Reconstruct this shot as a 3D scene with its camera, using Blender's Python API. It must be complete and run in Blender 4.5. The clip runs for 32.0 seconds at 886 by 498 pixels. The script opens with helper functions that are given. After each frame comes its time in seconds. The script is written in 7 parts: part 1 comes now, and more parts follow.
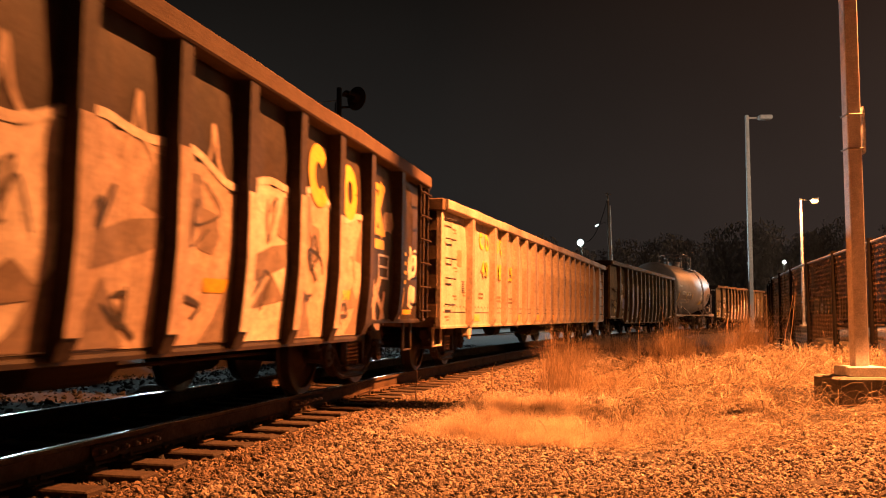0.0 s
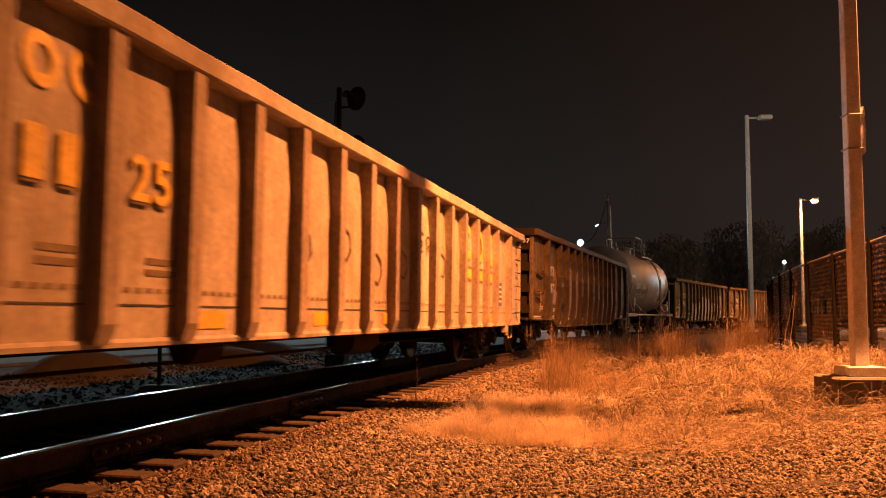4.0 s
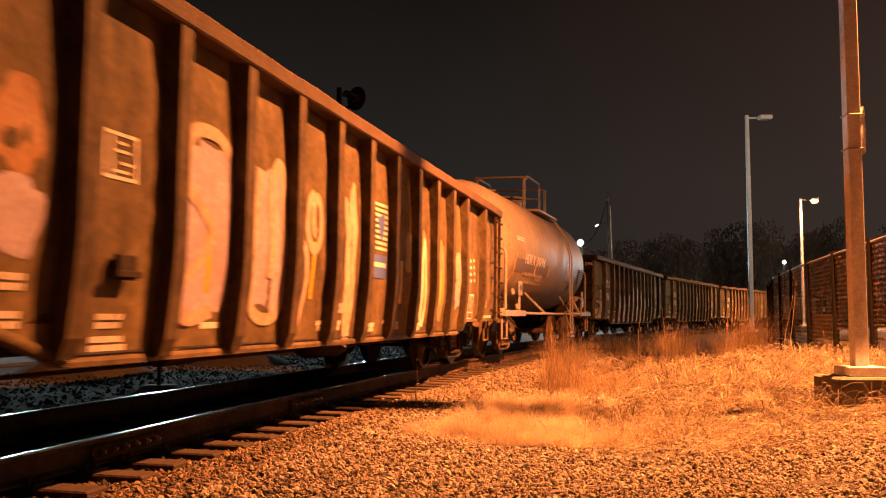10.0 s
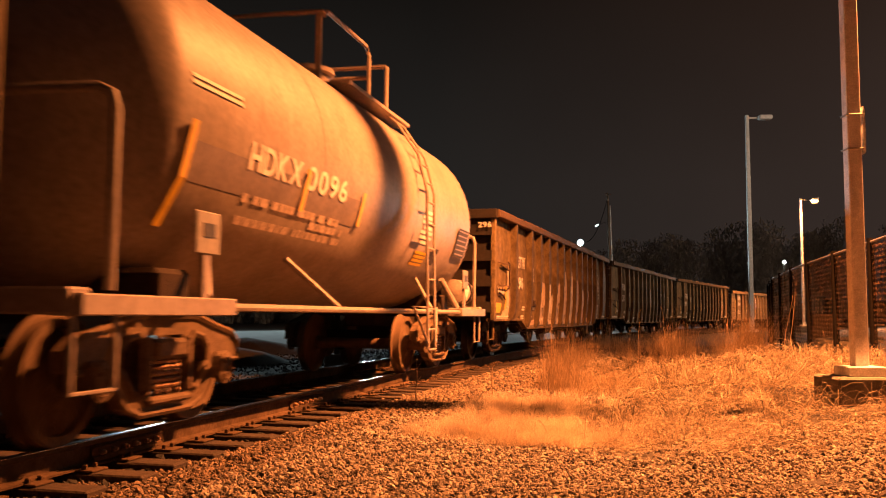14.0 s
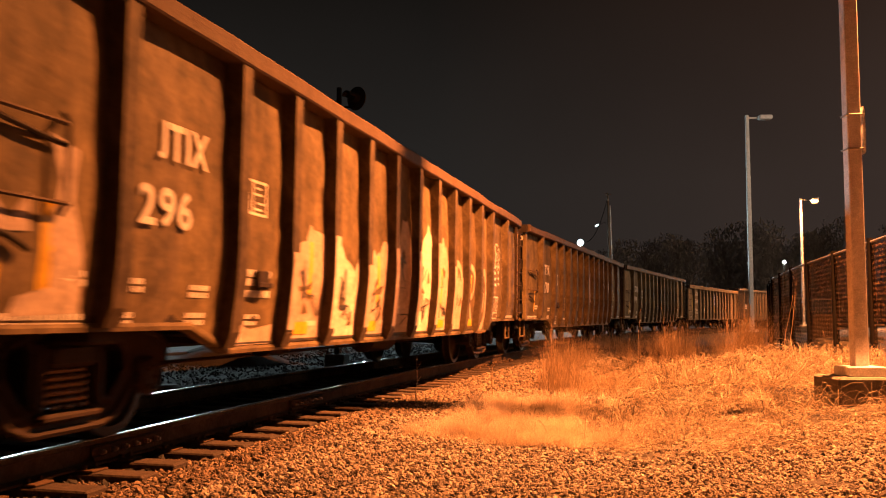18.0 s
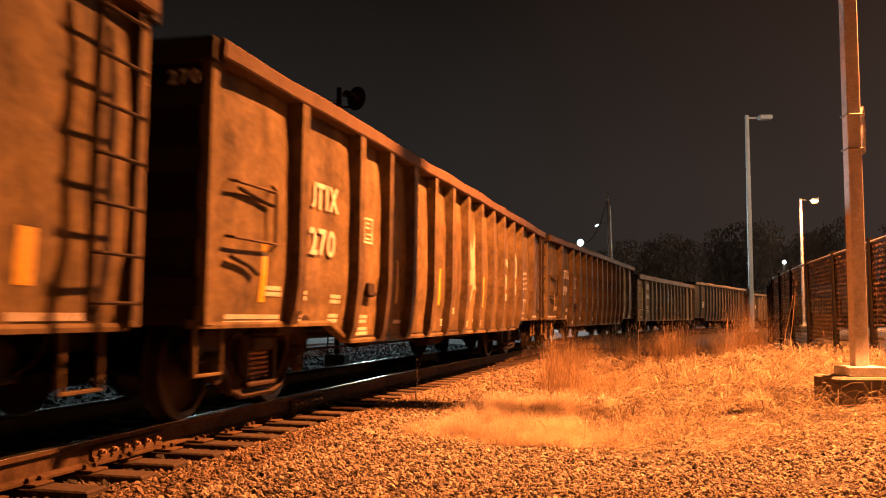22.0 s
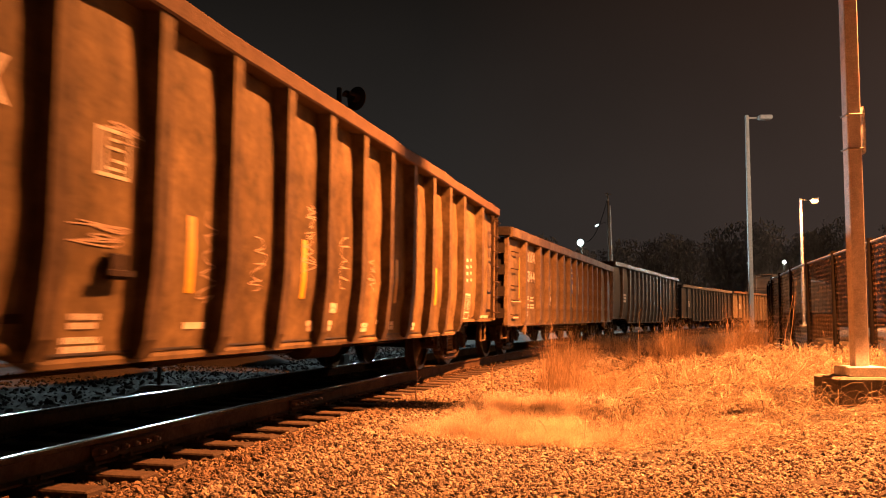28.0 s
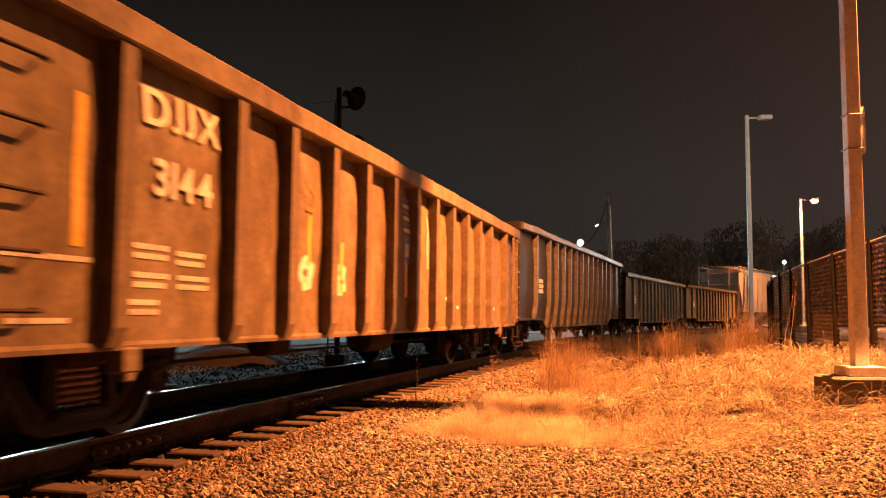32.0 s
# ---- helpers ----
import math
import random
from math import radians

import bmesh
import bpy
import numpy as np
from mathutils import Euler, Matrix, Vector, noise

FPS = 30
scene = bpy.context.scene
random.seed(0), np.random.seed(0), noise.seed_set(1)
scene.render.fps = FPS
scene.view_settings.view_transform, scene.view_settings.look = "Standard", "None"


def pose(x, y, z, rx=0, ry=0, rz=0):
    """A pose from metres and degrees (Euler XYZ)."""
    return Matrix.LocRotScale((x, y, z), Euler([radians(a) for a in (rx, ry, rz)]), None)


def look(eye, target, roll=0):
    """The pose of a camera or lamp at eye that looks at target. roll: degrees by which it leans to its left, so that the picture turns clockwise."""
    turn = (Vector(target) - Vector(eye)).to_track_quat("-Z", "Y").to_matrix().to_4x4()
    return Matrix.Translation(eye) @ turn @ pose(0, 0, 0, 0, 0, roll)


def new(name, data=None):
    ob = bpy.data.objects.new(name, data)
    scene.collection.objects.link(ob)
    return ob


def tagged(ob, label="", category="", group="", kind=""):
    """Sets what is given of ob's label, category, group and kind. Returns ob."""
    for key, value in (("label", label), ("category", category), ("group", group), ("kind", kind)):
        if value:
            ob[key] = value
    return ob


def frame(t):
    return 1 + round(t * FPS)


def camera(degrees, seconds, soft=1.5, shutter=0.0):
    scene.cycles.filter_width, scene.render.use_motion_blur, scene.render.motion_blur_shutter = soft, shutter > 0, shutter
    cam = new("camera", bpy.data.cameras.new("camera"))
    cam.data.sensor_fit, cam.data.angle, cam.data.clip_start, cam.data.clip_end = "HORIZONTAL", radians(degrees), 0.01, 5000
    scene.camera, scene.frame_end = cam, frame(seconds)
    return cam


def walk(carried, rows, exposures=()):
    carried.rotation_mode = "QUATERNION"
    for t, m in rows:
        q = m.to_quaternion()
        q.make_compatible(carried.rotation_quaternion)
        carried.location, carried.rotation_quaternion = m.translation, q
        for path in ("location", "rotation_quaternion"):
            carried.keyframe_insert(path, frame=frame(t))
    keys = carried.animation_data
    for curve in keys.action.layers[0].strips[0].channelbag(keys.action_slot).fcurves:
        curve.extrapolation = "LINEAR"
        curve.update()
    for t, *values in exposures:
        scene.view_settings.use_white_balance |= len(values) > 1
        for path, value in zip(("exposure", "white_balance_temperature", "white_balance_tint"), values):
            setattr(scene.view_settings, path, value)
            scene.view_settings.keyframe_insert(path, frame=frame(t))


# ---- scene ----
from mathutils import geometry

# A goods train on a right-hand curve at night under a sodium yard lamp.
# x: to the right of the track at the camera, y: along the track, z = 0: top of the rails.
cam = camera(51.41, 32.0, soft=1.1, shutter=0.8)
STAND = pose(4.507, 0.0, 0.842, 94.195, 0.0, 8.98)
EXPOSURES = [(0.0, -0.2), (1.0, -0.3), (2.0, -0.3), (3.0, -0.5), (6.0, -0.75), (7.0, -0.55), (8.0, -0.4), (9.5, -0.05), (14.0, -0.2), (18.0, -0.05), (20.0, 0.0), (25.0, 0.1), (28.0, 0.17), (32.0, 0.1)]
walk(cam, [(0.0, STAND), (32.0, STAND)], EXPOSURES)

# ---------------------------------------------------------------- light
SODIUM = (1.0, 0.29, 0.070)
COOL = (0.72, 0.95, 1.0)
LAMP_POLE = (7.79, 12.06, -0.155)
LAMP_HEAD = (8.603, 12.214, 9.30)

world = bpy.data.worlds.new("night")
scene.world = world
world.use_nodes = True
wn = world.node_tree.nodes
wl = world.node_tree.links
bg = wn["Background"]
tc = wn.new("ShaderNodeTexCoord")
sep = wn.new("ShaderNodeSeparateXYZ")
ramp = wn.new("ShaderNodeValToRGB")
cloud = wn.new("ShaderNodeTexNoise")
cloud.inputs["Scale"].default_value = 2.2
cloud.inputs["Detail"].default_value = 4.0
mixc = wn.new("ShaderNodeMix")
mixc.data_type = "RGBA"
mixc.blend_type = "MULTIPLY"
mixc.inputs["Factor"].default_value = 0.5
wl.new(tc.outputs["Generated"], sep.inputs[0])
wl.new(tc.outputs["Generated"], cloud.inputs["Vector"])
wl.new(sep.outputs["Z"], ramp.inputs[0])
ramp.color_ramp.elements[0].position = 0.0
ramp.color_ramp.elements[0].color = (0.030, 0.027, 0.025, 1)
ramp.color_ramp.elements[1].position = 0.36
ramp.color_ramp.elements[1].color = (0.0085, 0.0068, 0.0056, 1)
mid = ramp.color_ramp.elements.new(0.14)
mid.color = (0.0280, 0.0245, 0.0222, 1)
glow_side = wn.new("ShaderNodeValToRGB")  # town glow towards the right
glow_side.color_ramp.elements[0].position = 0.42
glow_side.color_ramp.elements[0].color = (0.0, 0.0, 0.0, 1)
glow_side.color_ramp.elements[1].position = 0.68
glow_side.color_ramp.elements[1].color = (0.030, 0.0125, 0.0072, 1)
half_x = wn.new("ShaderNodeMath")
half_x.operation = "MULTIPLY_ADD"
half_x.inputs[1].default_value, half_x.inputs[2].default_value = 0.5, 0.5
wl.new(sep.outputs["X"], half_x.inputs[0])
wl.new(half_x.outputs[0], glow_side.inputs[0])
add_glow = wn.new("ShaderNodeMix")
add_glow.data_type, add_glow.blend_type = "RGBA", "ADD"
add_glow.inputs["Factor"].default_value = 1.0
wl.new(ramp.outputs[0], add_glow.inputs["A"])
wl.new(glow_side.outputs[0], add_glow.inputs["B"])
wl.new(add_glow.outputs["Result"], mixc.inputs["A"])
wl.new(cloud.outputs["Fac"], mixc.inputs["B"])
wl.new(mixc.outputs["Result"], bg.inputs[0])
bg.inputs[1].default_value = 1.0


def lamp(name, place, power, colour, size, target):
    """A small disc lamp that shines towards target."""
    data = bpy.data.lights.new(name, "AREA")
    data.shape, data.size, data.energy, data.color = "DISK", size, power, colour
    ob = new(name, data)
    ob.matrix_world = look(place, target)
    return ob


# the near sodium lamp: a cut-off lantern, so a wide soft cone
cone = bpy.data.lights.new("sodium_light", "SPOT")
cone.energy, cone.color, cone.shadow_soft_size = 60500, SODIUM, 0.045
cone.spot_size, cone.spot_blend = radians(150), 0.86
new("sodium_light", cone).matrix_world = look((LAMP_HEAD[0], LAMP_HEAD[1], LAMP_HEAD[2] - 0.12), (LAMP_HEAD[0] - 0.1, LAMP_HEAD[1] + 0.5, 0))
lamp("far_sodium_light", (20.35, 68.6, 9.2), 6500, SODIUM, 0.25, (20.35, 68.4, 0))
lamp("flood_light_left", (3.75, 80.0, 7.2), 3000, COOL, 0.5, (-4.0, 20.0, 0))
lamp("yard_light_left", (-39.5, 64.0, 8.4), 3700, COOL, 1.2, (-4.0, 10.0, 0))
lamp("yard_light_near_line", (-12.8, 73.0, 5.6), 2100, COOL, 1.2, (-4.0, 14.0, 0))
lamp("yard_light_far", (-29.5, 70.0, 8.0), 3000, COOL, 1.2, (-4.0, 14.0, 0))
lamp("flood_light_right", (25.4, 103.9, 6.75), 3200, COOL, 0.5, (8.0, 40.0, 0))
# unseen fill lamp, added only to brighten the middle pole
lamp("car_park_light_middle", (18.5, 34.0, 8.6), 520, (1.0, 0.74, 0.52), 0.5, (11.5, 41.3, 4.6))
lamp("car_park_light", (40.0, 66.0, 9.0), 7000, (1.0, 0.60, 0.33), 0.5, (12.0, 72.0, 1.0))


# ---------------------------------------------------------------- the track's line
STEP = 0.25
_g = np.arange(-220.0, 330.0, STEP)
_k = 0.004562 * np.clip((_g + 23.57) / 33.55, 0, 1)
_h = np.cumsum(_k) * STEP
_zero = int(np.searchsorted(_g, 0.0))
_x = np.cumsum(np.sin(_h)) * STEP
_y = np.cumsum(np.cos(_h)) * STEP
_x -= _x[_zero]
_y -= _y[_zero]
CANT = 0.0135


def track(s):
    """Centre of the track at s metres along it, and its heading (clockwise from y)."""
    return float(np.interp(s, _g, _x)), float(np.interp(s, _g, _y)), float(np.interp(s, _g, _h))


def at_track(s, lat, z=0.0):
    """A point lat metres right of the centre line, z above the rails, tilted with the track."""
    x, y, h = track(s)
    l, zz = lat * math.cos(CANT) + z * math.sin(CANT), z * math.cos(CANT) - lat * math.sin(CANT)
    return Vector((x + l * math.cos(h), y - l * math.sin(h), zz))


def track_pose(s, lat=0.0, z=0.0):
    p = at_track(s, lat, z)
    h = track(s)[2]
    return Matrix.Translation(p) @ Matrix.Rotation(-h, 4, "Z") @ Matrix.Rotation(CANT, 4, "Y")


def lateral(px, py):
    """Signed distance of plan points from the centre line (arrays), right positive, and s."""
    px, py = np.asarray(px, float), np.asarray(py, float)
    s = py.copy()
    for _ in range(12):
        cx, cy, ch = np.interp(s, _g, _x), np.interp(s, _g, _y), np.interp(s, _g, _h)
        s = np.clip(s + 0.8 * ((px - cx) * np.sin(ch) + (py - cy) * np.cos(ch)), -219, 329)
    cx, cy, ch = np.interp(s, _g, _x), np.interp(s, _g, _y), np.interp(s, _g, _h)
    return (px - cx) * np.cos(ch) - (py - cy) * np.sin(ch), s


def travelled(t):
    """How far the train has come at t seconds, counted from 16 s."""
    return 3.5035 * (t - 16.0) + 0.0098 * (t - 16.0) ** 2


PROFILE_LAT = [-200, -60, -14, -6, -3.2, -2.2, -1.35, 1.22, 1.50, 2.2, 2.9, 4.1, 5.3, 6.4, 7.4, 9, 200]
PROFILE_Z = [-0.2, -0.2, -0.3, -0.42, -0.45, -0.40, -0.26, -0.262, -0.225, -0.25, -0.345, -0.385, -0.36, -0.25, -0.17, -0.06, -0.04]


HEAPS = [(7.6, 17.4, 1.2, 0.20), (8.5, 14.6, 0.8, 0.16), (6.2, 15.0, 0.9, 0.12), (6.9, 13.6, 0.7, 0.12), (8.2, 22.0, 1.4, 0.2), (5.6, 19.5, 1.0, 0.12)]


def ground_z(px, py):
    lat, s = lateral(px, py)
    px, py = np.asarray(px, float), np.asarray(py, float)
    z = np.interp(lat, PROFILE_LAT, PROFILE_Z)
    for hx, hy, hr, hh in HEAPS:  # hummocks under the grass
        z = z + hh * np.exp(-((px - hx) ** 2 + (py - hy) ** 2) / (hr * hr))
    return z


# ---------------------------------------------------------------- mesh helpers
class Geo:
    """Collects vertices and faces of one mesh."""

    def __init__(self):
        self.v, self.f = [], []

    def add(self, verts, faces, m=None):
        o = len(self.v)
        self.v += [tuple(m @ Vector(p)) for p in verts] if m else [tuple(p) for p in verts]
        self.f += [tuple(i + o for i in f) for f in faces]
        return self

    def box(self, c, size, bevel=0.0, m=None):
        x, y, z = (a / 2 for a in size)
        b = min(bevel, x * 0.9, y * 0.9, z * 0.9)
        if b <= 0:
            vs = [(c[0] + i * x, c[1] + j * y, c[2] + k * z) for i in (-1, 1) for j in (-1, 1) for k in (-1, 1)]
            return self.add(vs, [(0, 1, 3, 2), (4, 6, 7, 5), (0, 4, 5, 1), (2, 3, 7, 6), (0, 2, 6, 4), (1, 5, 7, 3)], m)
        bm = bmesh.new()
        bmesh.ops.create_cube(bm, size=1)
        bmesh.ops.scale(bm, vec=size, verts=bm.verts)
        bmesh.ops.bevel(bm, geom=bm.edges[:], offset=b, segments=1, affect="EDGES")
        bmesh.ops.translate(bm, vec=c, verts=bm.verts)
        bm.verts.index_update()
        vs, fs = [v.co[:] for v in bm.verts], [[v.index for v in f.verts] for f in bm.faces]
        bm.free()
        return self.add(vs, fs, m)

    def tube(self, pts, r, n=6, caps=True):
        pts = [Vector(p) for p in pts]
        vs, fs = [], []
        up = None
        for i, p in enumerate(pts):
            d = (pts[min(i + 1, len(pts) - 1)] - pts[max(i - 1, 0)]).normalized()
            if up is None or abs(up.dot(d)) > 0.95:
                up = Vector((0, 0, 1)) if abs(d.z) < 0.9 else Vector((1, 0, 0))
            a = d.cross(up).normalized()
            b = a.cross(d).normalized()
            up = b
            rr = r[i] if isinstance(r, (list, tuple)) else r
            vs += [p + (a * math.cos(2 * math.pi * k / n) + b * math.sin(2 * math.pi * k / n)) * rr for k in range(n)]
        for i in range(len(pts) - 1):
            fs += [(i * n + k, i * n + (k + 1) % n, (i + 1) * n + (k + 1) % n, (i + 1) * n + k) for k in range(n)]
        if caps:
            fs += [tuple(range(n))[::-1], tuple(range((len(pts) - 1) * n, len(pts) * n))]
        return self.add(vs, fs)

    def prism(self, outline, y0, y1, m=None):
        """An (x, z) outline, counted anticlockwise seen from -y, drawn out along y."""
        n = len(outline)
        vs = [(x, y0, z) for x, z in outline] + [(x, y1, z) for x, z in outline]
        fs = [tuple(range(n)), tuple(range(2 * n - 1, n - 1, -1))] + [(i, i + n, (i + 1) % n + n, (i + 1) % n) for i in range(n)]
        return self.add(vs, fs, m)

    def lathe(self, profile, n=24, m=None):
        """A profile of (radius, x) turned about the x axis."""
        vs, fs = [], []
        for r, x in profile:
            vs += [(x, r * math.cos(2 * math.pi * k / n), r * math.sin(2 * math.pi * k / n)) for k in range(n)]
        for i in range(len(profile) - 1):
            fs += [(i * n + k, i * n + (k + 1) % n, (i + 1) * n + (k + 1) % n, (i + 1) * n + k) for k in range(n)]
        fs += [tuple(range(n))[::-1], tuple(range((len(profile) - 1) * n, len(profile) * n))]
        return self.add(vs, fs, m)

    def mesh(self, name, material, smooth=False):
        me = bpy.data.meshes.new(name)
        me.from_pydata(self.v, [], self.f)
        bm = bmesh.new()
        bm.from_mesh(me)
        bmesh.ops.recalc_face_normals(bm, faces=bm.faces)
        bm.to_mesh(me)
        bm.free()
        me.materials.append(material)
        if smooth:
            me.shade_smooth()
            me.set_sharp_from_angle(angle=radians(35))
        return me


def array_mesh(name, verts, faces, material):
    """A mesh from arrays: verts (n, 3), faces (m, 3 or 4)."""
    me = bpy.data.meshes.new(name)
    verts, faces = np.asarray(verts, np.float32), np.asarray(faces, np.int32)
    k = faces.shape[1]
    me.vertices.add(len(verts))
    me.vertices.foreach_set("co", verts.ravel())
    me.loops.add(faces.size)
    me.loops.foreach_set("vertex_index", faces.ravel())
    me.polygons.add(len(faces))
    me.polygons.foreach_set("loop_start", np.arange(0, faces.size, k, dtype=np.int32))
    me.update(calc_edges=True)
    me.shade_flat()
    me.materials.append(material)
    return me


def part(name, mesh, parent, m=None, label=""):
    ob = new(name, mesh)
    ob.parent = parent
    if m is not None:
        ob.matrix_local = m
    if label:
        tagged(ob, label)
    return ob


def thing(name, label, category, m=None, group="", kind="", mesh=None):
    ob = new(name, mesh)
    if m is not None:
        ob.matrix_world = m
    return tagged(ob, label, category, group, kind)


I4 = Matrix.Identity(4)


# ---------------------------------------------------------------- materials
def paint(name, base, rough=0.6, metal=0.0, grime=(0.05, 0.035, 0.025), dirt=0.4, scale=1.2, bump=0.15, fine=30.0, vary=0.0, island=False, spec=0.4, streak=False, mottle=0.18):
    """A weathered surface: base colour, larger stains of a second colour, fine grain and relief."""
    m = bpy.data.materials.new(name)
    m.use_nodes = True
    n, l = m.node_tree.nodes, m.node_tree.links
    b = n["Principled BSDF"]
    b.inputs["Roughness"].default_value, b.inputs["Metallic"].default_value = rough, metal
    b.inputs["Specular IOR Level"].default_value = spec
    co = n.new("ShaderNodeTexCoord")
    mp = n.new("ShaderNodeMapping")
    if streak:
        mp.inputs["Scale"].default_value = (1.0, 1.0, 0.22)
    l.new(co.outputs["Object"], mp.inputs["Vector"])
    big = n.new("ShaderNodeTexNoise")
    big.inputs["Scale"].default_value, big.inputs["Detail"].default_value = scale, 7.0
    big.inputs["Roughness"].default_value = 0.62
    l.new(mp.outputs[0], big.inputs["Vector"])
    cut = n.new("ShaderNodeValToRGB")
    cut.color_ramp.elements[0].position, cut.color_ramp.elements[1].position = 0.44, 0.68
    l.new(big.outputs["Fac"], cut.inputs[0])
    amount = n.new("ShaderNodeMath")
    amount.operation = "MULTIPLY"
    amount.inputs[1].default_value = dirt
    l.new(cut.outputs[0], amount.inputs[0])
    mix = n.new("ShaderNodeMix")
    mix.data_type = "RGBA"
    mix.inputs["A"].default_value, mix.inputs["B"].default_value = (*base, 1), (*grime, 1)
    l.new(amount.outputs[0], mix.inputs["Factor"])
    grain = n.new("ShaderNodeTexNoise")
    grain.inputs["Scale"].default_value, grain.inputs["Detail"].default_value = fine, 5.0
    l.new(co.outputs["Object"], grain.inputs["Vector"])
    hsv = n.new("ShaderNodeHueSaturation")
    l.new(mix.outputs["Result"], hsv.inputs["Color"])
    rng = n.new("ShaderNodeMapRange")
    rng.inputs["From Min"].default_value, rng.inputs["From Max"].default_value = 0.3, 0.7
    rng.inputs["To Min"].default_value, rng.inputs["To Max"].default_value = 0.82, 1.18
    l.new(grain.outputs["Fac"], rng.inputs["Value"])
    worn = n.new("ShaderNodeTexNoise")
    worn.inputs["Scale"].default_value, worn.inputs["Detail"].default_value = scale * 3.7, 8.0
    worn.inputs["Roughness"].default_value = 0.7
    l.new(co.outputs["Object"], worn.inputs["Vector"])
    rub = n.new("ShaderNodeMapRange")
    rub.inputs["From Min"].default_value, rub.inputs["From Max"].default_value = 0.32, 0.68
    rub.inputs["To Min"].default_value, rub.inputs["To Max"].default_value = 1 - mottle, 1 + mottle
    l.new(worn.outputs["Fac"], rub.inputs["Value"])
    both = n.new("ShaderNodeMath")
    both.operation = "MULTIPLY"
    l.new(rng.outputs[0], both.inputs[0])
    l.new(rub.outputs[0], both.inputs[1])
    last = both.outputs[0]
    if vary:
        if island:
            src = n.new("ShaderNodeNewGeometry").outputs["Random Per Island"]
        else:
            src = n.new("ShaderNodeObjectInfo").outputs["Random"]
        r2 = n.new("ShaderNodeMapRange")
        r2.inputs["To Min"].default_value, r2.inputs["To Max"].default_value = 1 - vary, 1 + vary
        l.new(src, r2.inputs["Value"])
        mul = n.new("ShaderNodeMath")
        mul.operation = "MULTIPLY"
        l.new(last, mul.inputs[0])
        l.new(r2.outputs[0], mul.inputs[1])
        last = mul.outputs[0]
    l.new(last, hsv.inputs["Value"])
    l.new(hsv.outputs[0], b.inputs["Base Color"])
    if bump:
        add = n.new("ShaderNodeMath")
        l.new(big.outputs["Fac"], add.inputs[0])
        l.new(grain.outputs["Fac"], add.inputs[1])
        bp = n.new("ShaderNodeBump")
        bp.inputs["Strength"].default_value, bp.inputs["Distance"].default_value = bump, 0.02
        l.new(add.outputs[0], bp.inputs["Height"])
        l.new(bp.outputs[0], b.inputs["Normal"])
    return m


def glow(name, colour, strength):
    m = bpy.data.materials.new(name)
    m.use_nodes = True
    b = m.node_tree.nodes["Principled BSDF"]
    b.inputs["Base Color"].default_value = (0.8, 0.8, 0.8, 1)
    b.inputs["Emission Color"].default_value = (*colour, 1)
    b.inputs["Emission Strength"].default_value = strength
    return m


BROWN = paint("brown_car_paint", (0.133, 0.0945, 0.048), 0.75, 0, (0.050, 0.033, 0.019), 0.85, 1.0, 0.3, 18, streak=True, mottle=0.5, spec=0.15)
BROWN2 = paint("red_brown_car_paint", (0.133, 0.093, 0.048), 0.75, 0, (0.050, 0.033, 0.019), 0.85, 1.1, 0.3, 18, streak=True, mottle=0.5, spec=0.15)
TAN = paint("faded_tan_car_paint", (0.160, 0.118, 0.072), 0.7, 0, (0.06, 0.034, 0.021), 0.7, 1.2, 0.16, 24, streak=True, mottle=0.35, spec=0.15)
WHITE = paint("chalky_white_car_paint", (0.39, 0.335, 0.278), 0.75, 0, (0.17, 0.112, 0.072), 0.7, 1.1, 0.2, 22, streak=True, mottle=0.2, spec=0.15)
NAVY = paint("dark_blue_car_paint", (0.031, 0.0225, 0.0185), 0.6, 0, (0.070, 0.041, 0.023), 0.55, 1.3, 0.2, 24, streak=True, mottle=0.42, spec=0.15)
# light caught by the far ribs and chords, put into a paler paint
EDGELIT = paint("lit_edge_paint", (0.12, 0.105, 0.09), 0.5, 0, (0.05, 0.038, 0.03), 0.6, 2.0, 0.2, 24, mottle=0.4, spec=0.4)
BLACK = paint("dark_car_paint", (0.014, 0.0115, 0.010), 0.6, 0, (0.032, 0.022, 0.016), 0.6, 1.1, 0.25, 24, streak=True, mottle=0.35, spec=0.15)
# near-black end walls: the shade between the cars is put into the colour
ENDSHADE = paint("shaded_end_paint", (0.020, 0.016, 0.014), 0.8, 0, (0.04, 0.025, 0.017), 0.5, 1.4, 0.1, 24, spec=0.15)
RUST = paint("rusty_chord", (0.096, 0.061, 0.037), 0.75, 0, (0.062, 0.031, 0.0186), 0.6, 2.5, 0.35, 40, spec=0.15)
GREASE = paint("greasy_iron", (0.030, 0.020, 0.0135), 0.75, 0.0, (0.034, 0.019, 0.012), 0.5, 3.0, 0.3, 40, spec=0.1)
SPRING = paint("worn_spring_steel", (0.30, 0.19, 0.12), 0.55, 0.2, (0.1, 0.06, 0.04), 0.4, 6.0, 0.2, 60)
TREAD = paint("wheel_steel", (0.0161, 0.0112, 0.00868), 0.55, 0.2, (0.0279, 0.0174, 0.0124), 0.5, 4.0, 0.2, 40, spec=0.25)
TANKW = paint("grey_tank_paint", (0.275, 0.225, 0.20), 0.52, 0, (0.17, 0.125, 0.10), 0.5, 0.6, 0.04, 20, streak=True, spec=0.3)
CAST = paint("dusty_cast_steel", (0.125, 0.082, 0.052), 0.8, 0, (0.05, 0.032, 0.02), 0.7, 4.0, 0.3, 40, spec=0.15)
TANKG = paint("tank_band_paint", (0.150, 0.116, 0.10), 0.6, 0, (0.12, 0.085, 0.065), 0.5, 0.8, 0.05, 20, spec=0.2)
